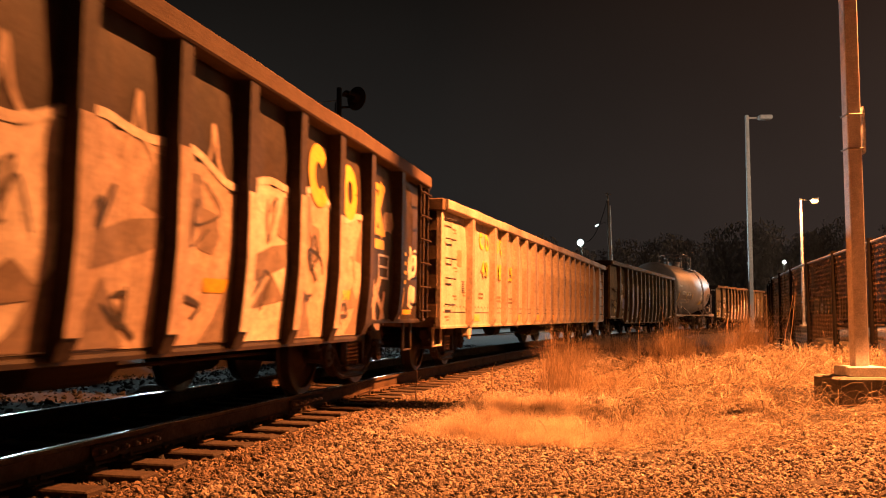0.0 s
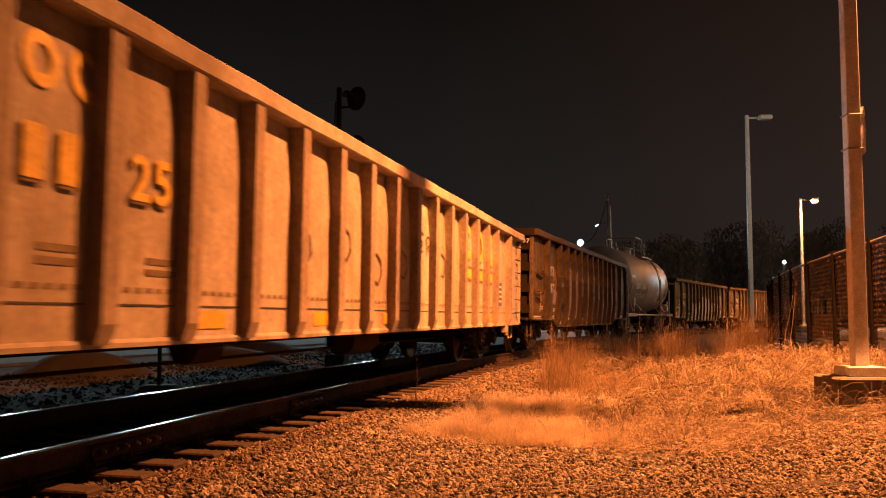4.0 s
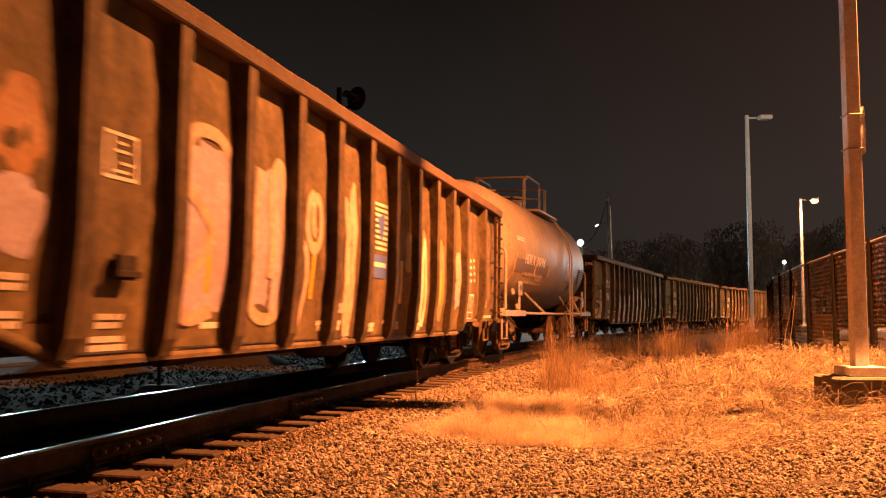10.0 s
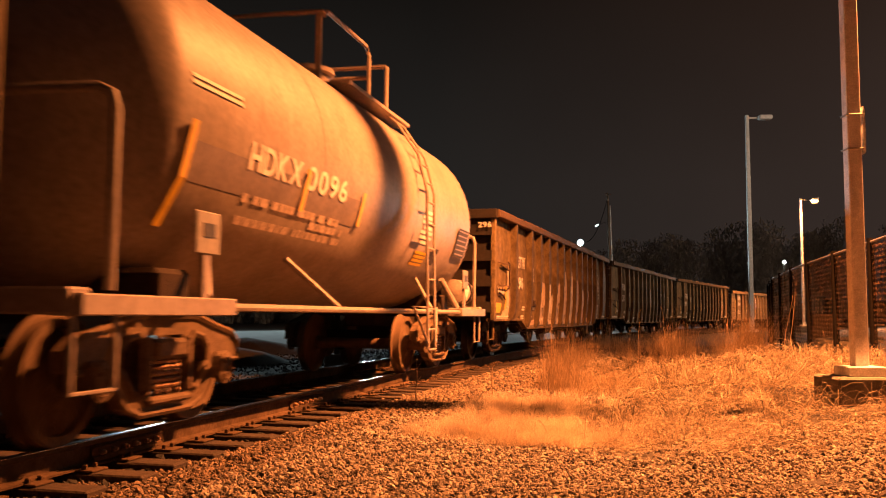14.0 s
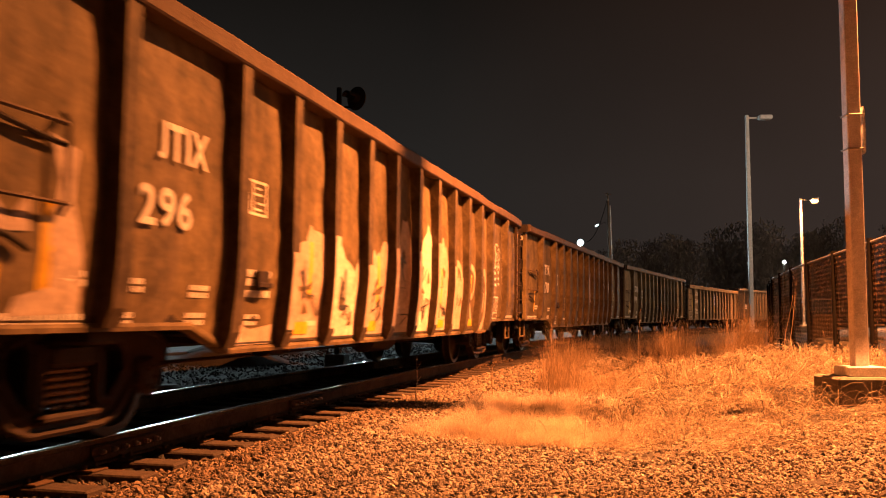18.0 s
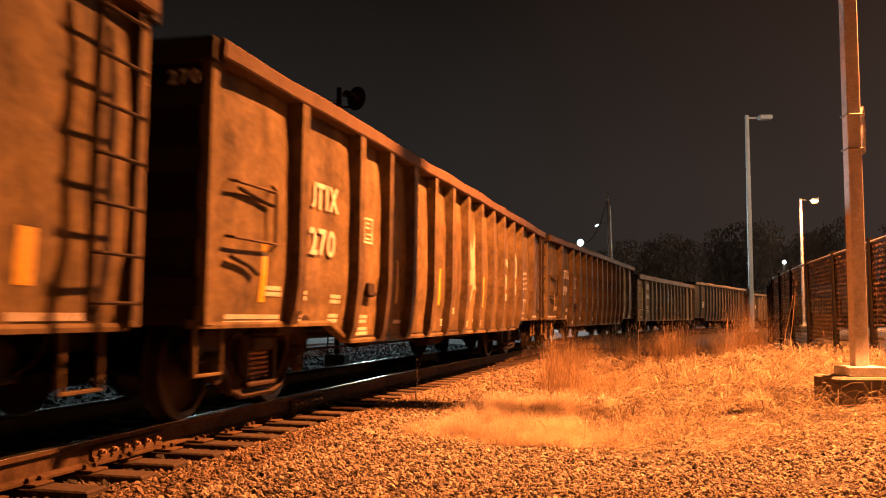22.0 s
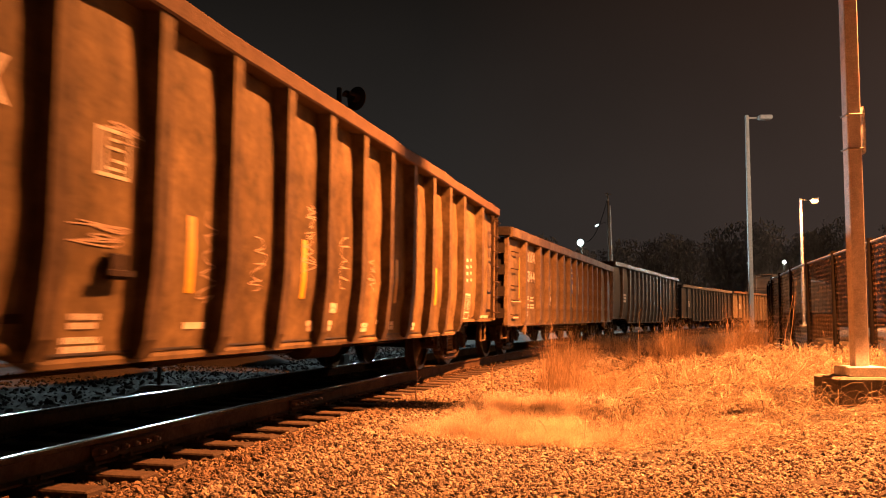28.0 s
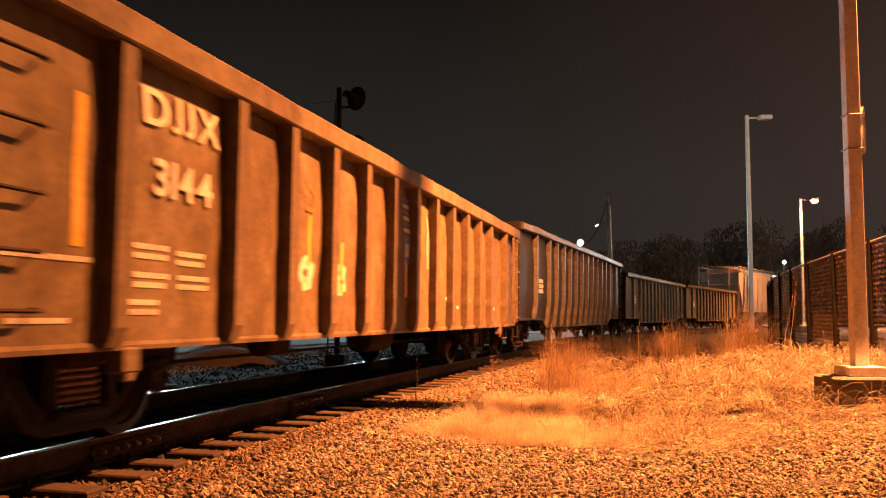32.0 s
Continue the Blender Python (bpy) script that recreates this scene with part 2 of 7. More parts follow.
HOPPERW = paint("hopper_paint", (0.211, 0.186, 0.161), 0.6, 0, (0.136, 0.0992, 0.0682), 0.45, 0.7, 0.1, 20)
STENCIL = paint("white_stencil", (0.64, 0.59, 0.53), 0.6, 0, (0.26, 0.17, 0.11), 0.4, 5.0, 0.0, 40)
YELLOWP = paint("faded_yellow_lettering", (0.64, 0.41, 0.028), 0.6, 0, (0.32, 0.18, 0.03), 0.4, 4.0, 0.0, 40)
YELLOW = paint("yellow_reflector", (0.60, 0.36, 0.014), 0.35, 0, (0.36, 0.2, 0.014), 0.3, 6.0, 0.0, 40)
REDP = paint("faded_red_stencil", (0.298, 0.149, 0.0806), 0.6, 0, (0.31, 0.211, 0.136), 0.5, 6.0, 0.0, 40)
BLUEP = paint("blue_flag_paint", (0.062, 0.0992, 0.384), 0.5, 0, (0.062, 0.062, 0.124), 0.3, 8.0, 0.0, 40)
INK = paint("dark_stencil", (0.0217, 0.0174, 0.0155), 0.6, 0, (0.124, 0.0868, 0.062), 0.3, 8.0, 0.0, 40)
SPRAYW = paint("white_spray_paint", (0.58, 0.50, 0.42), 0.7, 0, (0.32, 0.23, 0.17), 0.55, 3.4, 0.0, 30, mottle=0.3)
SPRAYP = paint("pale_pink_spray_paint", (0.41, 0.315, 0.25), 0.7, 0, (0.30, 0.195, 0.14), 0.5, 2.6, 0.0, 30, mottle=0.3)
SPRAYB = paint("lilac_spray_paint", (0.36, 0.30, 0.40), 0.6, 0, (0.22, 0.15, 0.13), 0.45, 3.0, 0.0, 30)
ENDRUST = paint("rusty_white_end_paint", (0.124, 0.0837, 0.0558), 0.7, 0, (0.0558, 0.031, 0.0186), 0.7, 2.0, 0.25, 24, mottle=0.35, spec=0.15)
SPRAYG = paint("dull_green_spray_paint", (0.223, 0.198, 0.0992), 0.6, 0, (0.149, 0.093, 0.0558), 0.5, 3.0, 0.0, 30)
SPRAYD = paint("dark_spray_paint", (0.0279, 0.0217, 0.0198), 0.6, 0, (0.093, 0.0558, 0.0372), 0.4, 3.0, 0.0, 30)
SPRAYM = paint("mauve_brown_spray_paint", (0.20, 0.148, 0.115), 0.7, 0, (0.12, 0.08, 0.06), 0.5, 2.6, 0.0, 30, mottle=0.3)
SPRAYO = paint("orange_spray_paint", (0.298, 0.136, 0.031), 0.6, 0, (0.186, 0.0868, 0.0372), 0.5, 3.0, 0.0, 30)
RAIL = paint("rail_steel", (0.085, 0.056, 0.037), 0.95, 0.0, (0.032, 0.020, 0.013), 0.6, 3.0, 0.2, 40, spec=0.02)
RAILTOP = paint("polished_rail_head", (0.55, 0.54, 0.52), 0.24, 1.0, (0.35, 0.32, 0.3), 0.25, 6.0, 0.0, 60)
TIE = paint("creosoted_timber", (0.034, 0.0215, 0.0145), 0.9, 0, (0.062, 0.042, 0.029), 0.5, 5.0, 0.5, 40, vary=0.25)
STONE = paint("ballast_stone", (0.228, 0.188, 0.153), 0.85, 0, (0.0806, 0.062, 0.0496), 0.45, 3.0, 0.3, 60, vary=0.75, island=True)
BROWNSTONE = paint("brown_ballast_stone", (0.158, 0.114, 0.082), 0.9, 0, (0.055, 0.040, 0.030), 0.5, 3.0, 0.3, 60, vary=0.7, island=True)
DIRT = paint("gravel_bed", (0.0372, 0.0285, 0.0211), 0.95, 0, (0.0217, 0.0161, 0.0124), 0.6, 0.9, 0.8, 22)
DARKSTONE = paint("dark_ballast_stone", (0.019, 0.0176, 0.0165), 0.85, 0, (0.011, 0.0095, 0.0085), 0.5, 3.0, 0.3, 60, vary=0.45, island=True)
def thin(m, share=0.35):
    """Lets part of the light through a blade."""
    n, l = m.node_tree.nodes, m.node_tree.links
    b, out = n["Principled BSDF"], n["Material Output"]
    tr = n.new("ShaderNodeBsdfTranslucent")
    mix = n.new("ShaderNodeMixShader")
    mix.inputs[0].default_value = share
    l.new(b.inputs["Base Color"].links[0].from_socket, tr.inputs[0])
    l.new(b.outputs[0], mix.inputs[1])
    l.new(tr.outputs[0], mix.inputs[2])
    l.new(mix.outputs[0], out.inputs[0])
    return m


STRAW = thin(paint("dry_grass", (0.32, 0.255, 0.185), 0.65, 0, (0.10, 0.07, 0.043), 0.75, 1.1, 0.0, 30, vary=0.75, island=True, spec=0.3))
FUZZ = thin(paint("fine_dead_grass", (0.54, 0.44, 0.33), 0.75, 0, (0.28, 0.205, 0.135), 0.5, 1.5, 0.0, 30, vary=0.3, island=True, spec=0.2), 0.45)
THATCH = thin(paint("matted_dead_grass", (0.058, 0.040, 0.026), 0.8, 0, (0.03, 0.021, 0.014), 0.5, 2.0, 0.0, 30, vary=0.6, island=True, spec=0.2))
REED = thin(paint("tall_dry_reed", (0.27, 0.185, 0.11), 0.7, 0, (0.16, 0.10, 0.055), 0.4, 2.0, 0.0, 30, vary=0.55, island=True, spec=0.3), 0.45)
POLE = paint("galvanised_pole", (0.70, 0.68, 0.67), 0.5, 0.0, (0.58, 0.54, 0.51), 0.4, 3.0, 0.05, 60)
CONC = paint("cast_concrete", (0.155, 0.14, 0.118), 0.9, 0, (0.0744, 0.062, 0.0496), 0.6, 3.0, 0.35, 50)
WIRE = paint("zinc_wire", (0.26, 0.248, 0.236), 0.45, 0.2, (0.186, 0.155, 0.136), 0.3, 8.0, 0.0, 60)
CHAIN = paint("coated_mesh", (0.72, 0.58, 0.47), 0.27, 0.95, (0.40, 0.31, 0.24), 0.4, 3.0, 0.0, 60)
BLACKPOST = paint("black_fence_post", (0.008, 0.007, 0.0065), 0.9, 0.0, (0.016, 0.013, 0.011), 0.4, 5.0, 0.1, 50, spec=0.02)
WOODP = paint("weathered_pole_wood", (0.0992, 0.0744, 0.0558), 0.9, 0, (0.0496, 0.0372, 0.031), 0.5, 4.0, 0.4, 30)
SIGNAL = paint("black_signal_paint", (0.05, 0.047, 0.044), 0.7, 0, (0.035, 0.03, 0.028), 0.3, 5.0, 0.1, 50, spec=0.0)
BARK = paint("bare_tree_bark", (0.42, 0.385, 0.35), 0.95, 0, (0.33, 0.30, 0.27), 0.5, 0.05, 0.0, 20, spec=0.0)
SODIUM_GLOW = glow("sodium_glass", (1.0, 0.43, 0.13), 1.9)
COOL_GLOW = glow("white_lamp_glass", (0.62, 0.93, 1.0), 40.0)
COOL_GLOW2 = glow("small_white_lamp_glass", (0.72, 0.95, 1.0), 40.0)
PALE_WALL = paint("worn_yard_asphalt", (0.13, 0.13, 0.125), 0.9, 0, (0.06, 0.06, 0.055), 0.5, 0.6, 0.3, 30)


# ---------------------------------------------------------------- ground
def build_ground():
    near_x = np.concatenate([np.linspace(-900, -70, 12), np.linspace(-60, -12, 25), np.linspace(-11, 13, 121), np.linspace(14, 70, 29), np.linspace(80, 900, 12)])
    near_y = np.concatenate([np.linspace(-900, -30, 14), np.linspace(-25, 2, 19), np.linspace(2.2, 30, 140), np.linspace(30.5, 100, 90), np.linspace(105, 1500, 20)])
    gx, gy = np.meshgrid(near_x, near_y)
    gx, gy = gx.ravel(), gy.ravel()
    z = ground_z(gx, gy)
    bumps = np.array([noise.noise((a * 0.9, b * 0.9, 0)) * 0.035 + noise.noise((a * 3.1, b * 3.1, 4)) * 0.015 for a, b in zip(gx, gy)])
    lat, _ = lateral(gx, gy)
    z += bumps * np.clip((np.abs(lat) - 2.0) / 2.0, 0.15, 1.0) - 0.012
    nx, ny = len(near_x), len(near_y)
    i = (np.arange(ny - 1)[:, None] * nx + np.arange(nx - 1)[None, :]).ravel()
    me = array_mesh("ground", np.stack([gx, gy, z], 1), np.stack([i, i + 1, i + nx + 1, i + nx], 1), DIRT)
    me.shade_smooth()
    thing("ground", "brown gravelly earth beside and under the railway track", "ground", kind="structure", mesh=me)


build_ground()


def strip(name, label, lat0, lat1, s0, s1, lift, material, category, step=2.0):
    """A paved strip that follows the track, lift above the ground, with a skirt."""
    ss = np.arange(s0, s1 + 0.01, step)
    g = Geo()
    rows = []
    for s in ss:
        a, b = at_track(s, lat0), at_track(s, lat1)
        za, zb = float(ground_z([a.x], [a.y])[0]) + lift, float(ground_z([b.x], [b.y])[0]) + lift
        rows.append([(a.x, a.y, za - 0.3), (a.x, a.y, za), (b.x, b.y, zb), (b.x, b.y, zb - 0.3)])
    vs = [p for r in rows for p in r]
    fs = []
    for i in range(len(rows) - 1):
        fs += [(4 * i + k, 4 * i + k + 1, 4 * i + k + 5, 4 * i + k + 4) for k in range(3)]
    fs += [(0, 1, 2, 3), tuple(4 * (len(rows) - 1) + k for k in (3, 2, 1, 0))]
    g.add(vs, fs)
    return thing(name, label, category, kind="structure", mesh=g.mesh(name, material))


strip("pavement", "pale concrete car park beyond the chain-link fence", 8.75, 60.0, 16, 110, 0.03, CONC, "pavement")
strip("road", "pale worn asphalt yard road beyond the track", -30.0, -11.0, -30, 130, 0.05, PALE_WALL, "road")


# ---------------------------------------------------------------- track
RAIL_OUT = [(-0.07, -0.18), (0.07, -0.18), (0.07, -0.165), (0.012, -0.15), (0.010, -0.048), (0.036, -0.036), (0.036, -0.006),
            (-0.036, -0.006), (-0.036, -0.036), (-0.010, -0.048), (-0.012, -0.15), (-0.07, -0.165)]


def swept(outline, lat, s0, s1, step, material, name):
    ss = np.arange(s0, s1 + 0.01, step)
    n = len(outline)
    vs, fs = [], []
    for s in ss:
        vs += [tuple(at_track(s, lat + x, z)) for x, z in outline]
    for i in range(len(ss) - 1):
        fs += [(i * n + k, i * n + (k + 1) % n, (i + 1) * n + (k + 1) % n, (i + 1) * n + k) for k in range(n)]
    fs += [tuple(range(n)), tuple(range((len(ss) - 1) * n, len(ss) * n))[::-1]]
    return Geo().add(vs, fs).mesh(name, material)


track_thing = thing("railway_track", "worn steel railway track on timber ties in gravel ballast", "railway track")
HEAD = [(0.036 * math.cos(math.pi * k / 10), -0.0052 + 0.0062 * math.sin(math.pi * k / 10) ** 0.8) for k in range(11)]
for side in (0.755, -0.755):
    rail = part("rail", swept(RAIL_OUT, side, -40, 190, 1.0, RAIL, "rail"), track_thing, I4)
    crown = swept(HEAD, side, -40, 190, 1.0, RAILTOP, "rail_head")
    crown.shade_smooth()
    part("rail_head", crown, rail, I4, "polished running surface of the rail")


def tie_meshes():
    out = []
    for k in range(4):
        g = Geo().box((0, 0, -0.09), (2.60, 0.225, 0.18), 0.012)
        g.v = [(x, y + 0.01 * noise.noise((x * 2, k * 7.0, z * 3)), z + 0.012 * noise.noise((x * 1.5 + k * 5, y * 9, 1.0))) for x, y, z in g.v]
        out.append(g.mesh("tie", TIE))
    return out


TIES = tie_meshes()
plate = Geo().box((0, 0, 0.008), (0.36, 0.19, 0.016), 0.004)
for sx in (-0.1, 0.1):
    for sy in (-0.06, 0.06):
        plate.box((sx, sy, 0.03), (0.03, 0.03, 0.035), 0.006)
PLATE = plate.mesh("tie_plate", RAIL)
for k in range(290):
    s = -8.0 + 0.514 * k + 0.04
    tie = part("tie", TIES[k % 4], track_thing, track_pose(s, random.uniform(-0.03, 0.06), -0.188) @ pose(0, 0, 0, 0, 0, random.uniform(-1.2, 1.2)))
    if 3.0 < s < 22.0:
        for side in (0.755, -0.755):
            part("tie_plate", PLATE, tie, pose(side, 0, 0.001))


def joint_bar():
    g = Geo()
    g.prism([(0.015, -0.15), (0.05, -0.155), (0.045, -0.13), (0.03, -0.12), (0.03, -0.075), (0.045, -0.06), (0.035, -0.05), (0.013, -0.05)], -0.46, 0.46)
    return g.mesh("joint_bar", RAIL)


bolt = Geo().lathe([(0.02, 0.0), (0.02, 0.03), (0.012, 0.032), (0.012, 0.05)], 8)
BOLT = bolt.mesh("bolt", SPRING)
for s in (6.55, 10.15):
    bar = part("joint_bar", joint_bar(), track_thing, track_pose(s, 0.755))
    for k in range(6):
        part("bolt", BOLT, bar, pose(0.032, -0.37 + 0.148 * k, -0.098))


# ---------------------------------------------------------------- lamp poles
def lamp_pole(place, height, arm, label, lit=None, width=0.168, group="car park lamps", base=True):
    """A square pole on a concrete base; arm: the way to its shoebox head."""
    z0 = 0.27 if base else 0.0
    turn = math.degrees(math.atan2(arm[1], arm[0]))
    t = thing("lamp_pole", label, "lamp pole", Matrix.Translation(place), group)
    if base:
        part("base", Geo().box((0, 0, 0.02), (0.84, 0.80, 0.50), 0.025).mesh("base", CONC), t, pose(0, 0, 0, 0, 0, 8), "stained concrete footing")
        cover = Geo().box((0, 0, z0 + 0.06), (0.45, 0.45, 0.12), 0.010)
        part("base_cover", cover.mesh("base_cover", POLE), t, pose(0, 0, 0, 0, 0, 8))
    shaft = Geo()
    rings = [(z0, width * 0.52), (height * 0.5, width * 0.5), (height, width * 0.40)]
    vs, fs = [], []
    for z, r in rings:
        c = r * 0.86
        vs += [(a, b, z) for a, b in ((-r, -c), (-c, -r), (c, -r), (r, -c), (r, c), (c, r), (-c, r), (-r, c))]
    for i in range(2):
        fs += [(8 * i + k, 8 * i + (k + 1) % 8, 8 * i + 8 + (k + 1) % 8, 8 * i + 8 + k) for k in range(8)]
    fs += [tuple(range(8))[::-1], tuple(range(16, 24))]
    shaft.add(vs, fs)
    part("shaft", shaft.mesh("shaft", POLE), t, pose(0, 0, 0, 0, 0, 8))
    if base:
        part("hand_hole_cover", Geo().box((0, -width * 0.52, z0 + 0.66), (0.115, 0.016, 0.18), 0.015).mesh("hand_hole_cover", POLE), t, pose(0, 0, 0, 0, 0, 8))
    a = Vector((arm[0], arm[1], 0))
    part("arm", Geo().tube([(0, 0, height - 0.12), tuple(a * 0.6 + Vector((0, 0, height - 0.12)))], 0.045, 8).mesh("arm", POLE), t, I4)
    head = part("lamp_head", Geo().box((0, 0, 0), (0.56, 0.38, 0.18), 0.03).mesh("lamp_head", POLE), t, pose(a.x, a.y, height - 0.10, 0, 0, turn))
    part("lens", Geo().box((0, 0, -0.095), (0.36, 0.28, 0.02), 0.005).mesh("lens", lit or WIRE), head, I4, "glass lens of the lamp")
    return t


lamp_pole(LAMP_POLE, 9.62, (0.843, 0.154), "tall grey square steel lamp pole on a concrete footing", SODIUM_GLOW)
lamp_pole((11.43, 41.3, -0.1), 9.72, (0.78, 0.10), "tall grey square steel lamp pole, its lamp unlit", None)
lamp_pole((19.66, 69.1, -0.1), 9.45, (0.95, 0.0), "tall grey lamp pole with a burning orange lamp", SODIUM_GLOW)
bulb = Geo().lathe([(0.02, -0.24), (0.16, -0.18), (0.20, 0.0), (0.16, 0.18), (0.02, 0.24)], 16)
thing("sodium_lamp_bowl", "glowing orange glass lamp bowl on a far pole", "lamp", pose(20.60, 68.95, 9.10), mesh=bulb.mesh("sodium_lamp_bowl", SODIUM_GLOW, True))

# small box strapped to the near pole
strapped = thing("pole_sign_bracket", "narrow galvanised bracket strapped to the lamp pole with steel bands", "bracket", Matrix.Translation(LAMP_POLE) @ pose(0, 0, 0, 0, 0, 8))
part("plate", Geo().prism([(0.098, 3.06), (0.13, 3.02), (0.145, 3.05), (0.145, 3.56), (0.125, 3.62), (0.115, 3.55), (0.112, 3.1)], -0.06, 0.30).mesh("plate", POLE), strapped, I4)
for z in (3.08, 3.51):
    part("band", Geo().box((0, 0, z), (0.205, 0.205, 0.020), 0.004).mesh("band", WIRE), strapped, I4, "bright steel strap")


# ---------------------------------------------------------------- fence
FENCE = [(8.62, 10.6), (8.98, 15.7), (9.25, 19.9), (9.44, 22.8), (10.2, 30.0), (11.5, 38.0)]


def fence_point(d):
    """A point d metres along the fence line, and the direction there."""
    for (x0, y0), (x1, y1) in zip(FENCE, FENCE[1:]):
        n = math.hypot(x1 - x0, y1 - y0)
        if d <= n or (x1, y1) == FENCE[-1]:
            k = d / n
            return x0 + (x1 - x0) * k, y0 + (y1 - y0) * k, math.atan2(y1 - y0, x1 - x0)
        d -= n


fence_length = sum(math.hypot(b[0] - a[0], b[1] - a[1]) for a, b in zip(FENCE, FENCE[1:]))
fence = thing("chain_link_fence", "tall galvanised chain-link fence with black posts", "fence")
FENCE_H = 2.08
d = 1.95
while d < fence_length + 0.1:
    x, y, a = fence_point(min(d, fence_length))
    part("post", Geo().tube([(0, 0, -0.1), (0, 0, FENCE_H + 0.06)], 0.058, 10).mesh("post", BLACKPOST), fence, pose(x, y, -0.05))
    d += 3.02
for z, r in ((FENCE_H, 0.024), (0.09, 0.004)):
    pts = []
    for k in range(41):
        x, y, a = fence_point(fence_length * k / 40)
        pts.append((x, y, z - 0.05))
    part("top_rail" if z > 1 else "tension_wire", Geo().tube(pts, r, 8).mesh("rail_tube", WIRE), fence, I4)


def chain_mesh():
    """Zigzag wires woven into diamonds, along the whole fence."""
    pitch, r = 0.042, 0.0018
    count = int(fence_length / pitch)
    levels = int((FENCE_H - 0.06) / pitch / 2) * 2
    zz = 0.10 + np.arange(levels + 1) * (FENCE_H - 0.08) / levels
    vs, fs = [], []
    base = 0
    for i in range(count):
        off = np.where(np.arange(levels + 1) % 2 == 0, 0.0, pitch) + i * pitch
        px, py, nx, ny = [], [], [], []
        for q in (0, 1):
            x, y, a = fence_point(min(i * pitch + q * pitch, fence_length))
            px.append(x), py.append(y), nx.append(-math.sin(a)), ny.append(math.cos(a))
        odd = np.arange(levels + 1) % 2
        cx, cy = np.where(odd == 0, px[0], px[1]), np.where(odd == 0, py[0], py[1])
        woven = np.where(odd == 0, 0.004, -0.004)
        cx, cy = cx + nx[0] * woven, cy + ny[0] * woven
        ring = []
        for k in range(3):
            w = 2 * math.pi * k / 3
            ring.append(np.stack([cx + nx[0] * r * math.cos(w), cy + ny[0] * r * math.cos(w), zz - 0.05 + r * math.sin(w)], 1))
        vs.append(np.stack(ring, 1).reshape(-1, 3))
        j = base + 3 * np.arange(levels)[:, None]
        for k in range(3):
            fs.append(np.stack([j[:, 0] + k, j[:, 0] + (k + 1) % 3, j[:, 0] + 3 + (k + 1) % 3, j[:, 0] + 3 + k], 1))
        base += 3 * (levels + 1)
    return array_mesh("chain_link", np.concatenate(vs), np.concatenate(fs), CHAIN)


part("chain_link", chain_mesh(), fence, I4, "woven zinc wire mesh")

# ---------------------------------------------------------------- far lights, utility pole, signal
util = thing("utility_pole", "tall weathered timber utility pole with a small lamp bracket", "utility pole", pose(6.45, 81.4, -0.3))
part("shaft", Geo().tube([(0, 0, 0), (-0.08, 0, 6), (-0.2, -0.1, 11.9)], [0.17, 0.14, 0.10], 10).mesh("shaft", WOODP, True), util, I4)
part("bracket", Geo().tube([(-0.2, -0.1, 11.6), (-0.45, -0.3, 11.9), (0.15, -0.3, 11.75)], 0.035, 6).mesh("bracket", WOODP), util, I4)
part("insulator", Geo().lathe([(0.03, -0.1), (0.09, -0.05), (0.05, 0.0), (0.09, 0.05), (0.03, 0.1)], 10).mesh("insulator", HOPPERW), util, pose(-0.2, -0.25, 11.3, 0, 90, 0), "pale porcelain insulator")
part("conduit", Geo().tube([(0.16, -0.1, 0), (0.12, -0.1, 6), (0.0, -0.15, 10.8)], 0.04, 6).mesh("conduit", POLE), util, I4)


def sagging(a, b, sag, r, n=16):
    a, b = Vector(a), Vector(b)
    return Geo().tube([a.lerp(b, k / n) - Vector((0, 0, sag * 4 * (k / n) * (1 - k / n))) for k in range(n + 1)], r, 5)


thing("service_cable", "thin cable sagging from the utility pole to the floodlight", "cable", mesh=sagging((6.2, 81.2, 11.0), (3.9, 80.6, 7.4), 1.3, 0.03).mesh("service_cable", BLACKPOST))


small = thing("bracket_lamp", "tiny cool white lamp on a thin arm of the utility pole", "lamp", pose(5.30, 80.7, 8.75))
part("lens", Geo().tube([(-0.12, 0, -0.07), (0.12, 0, 0.07)], 0.025, 6).mesh("lens", COOL_GLOW2), small, I4, "glowing lamp glass")
part("arm", Geo().tube([(0.17, 0, 0.10), (0.6, 0.3, 0.25), (1.0, 0.65, 0.2)], 0.02, 5).mesh("arm", BLACKPOST), small, I4)


def flood(place, label, material, r):
    t = thing("floodlight", label, "floodlight", Matrix.Translation(place))
    part("mast", Geo().tube([(0.1, 0.5, -place[2] - 0.4), (0.1, 0.5, -0.2)], 0.09, 8).mesh("mast", WOODP), t, I4)
    part("bracket", Geo().tube([(0.1, 0.5, -0.3), (0, 0.2, 0)], 0.05, 6).mesh("bracket", POLE), t, I4)
    part("lens", Geo().lathe([(0.02, -r), (r * 0.8, -r * 0.6), (r, 0), (r * 0.8, r * 0.6), (0.02, r)], 16).mesh("lens", material, True), t, I4, "glaring white lamp glass")
    return t


flood((3.85, 80.6, 7.25), "glaring white floodlight on a mast beyond the train", COOL_GLOW, 0.27)
flood((25.55, 104.4, 6.75), "small white floodlight on a far mast", COOL_GLOW2, 0.19)

flood((-13.2, 73.8, 5.7), "white yard floodlight on a mast beyond the track", COOL_GLOW2, 0.45)
flood((-40.2, 64.8, 8.5), "white yard floodlight on a mast beyond the track", COOL_GLOW2, 0.45)
flood((-29.9, 70.8, 8.1), "white yard floodlight on a mast beyond the track", COOL_GLOW2, 0.45)


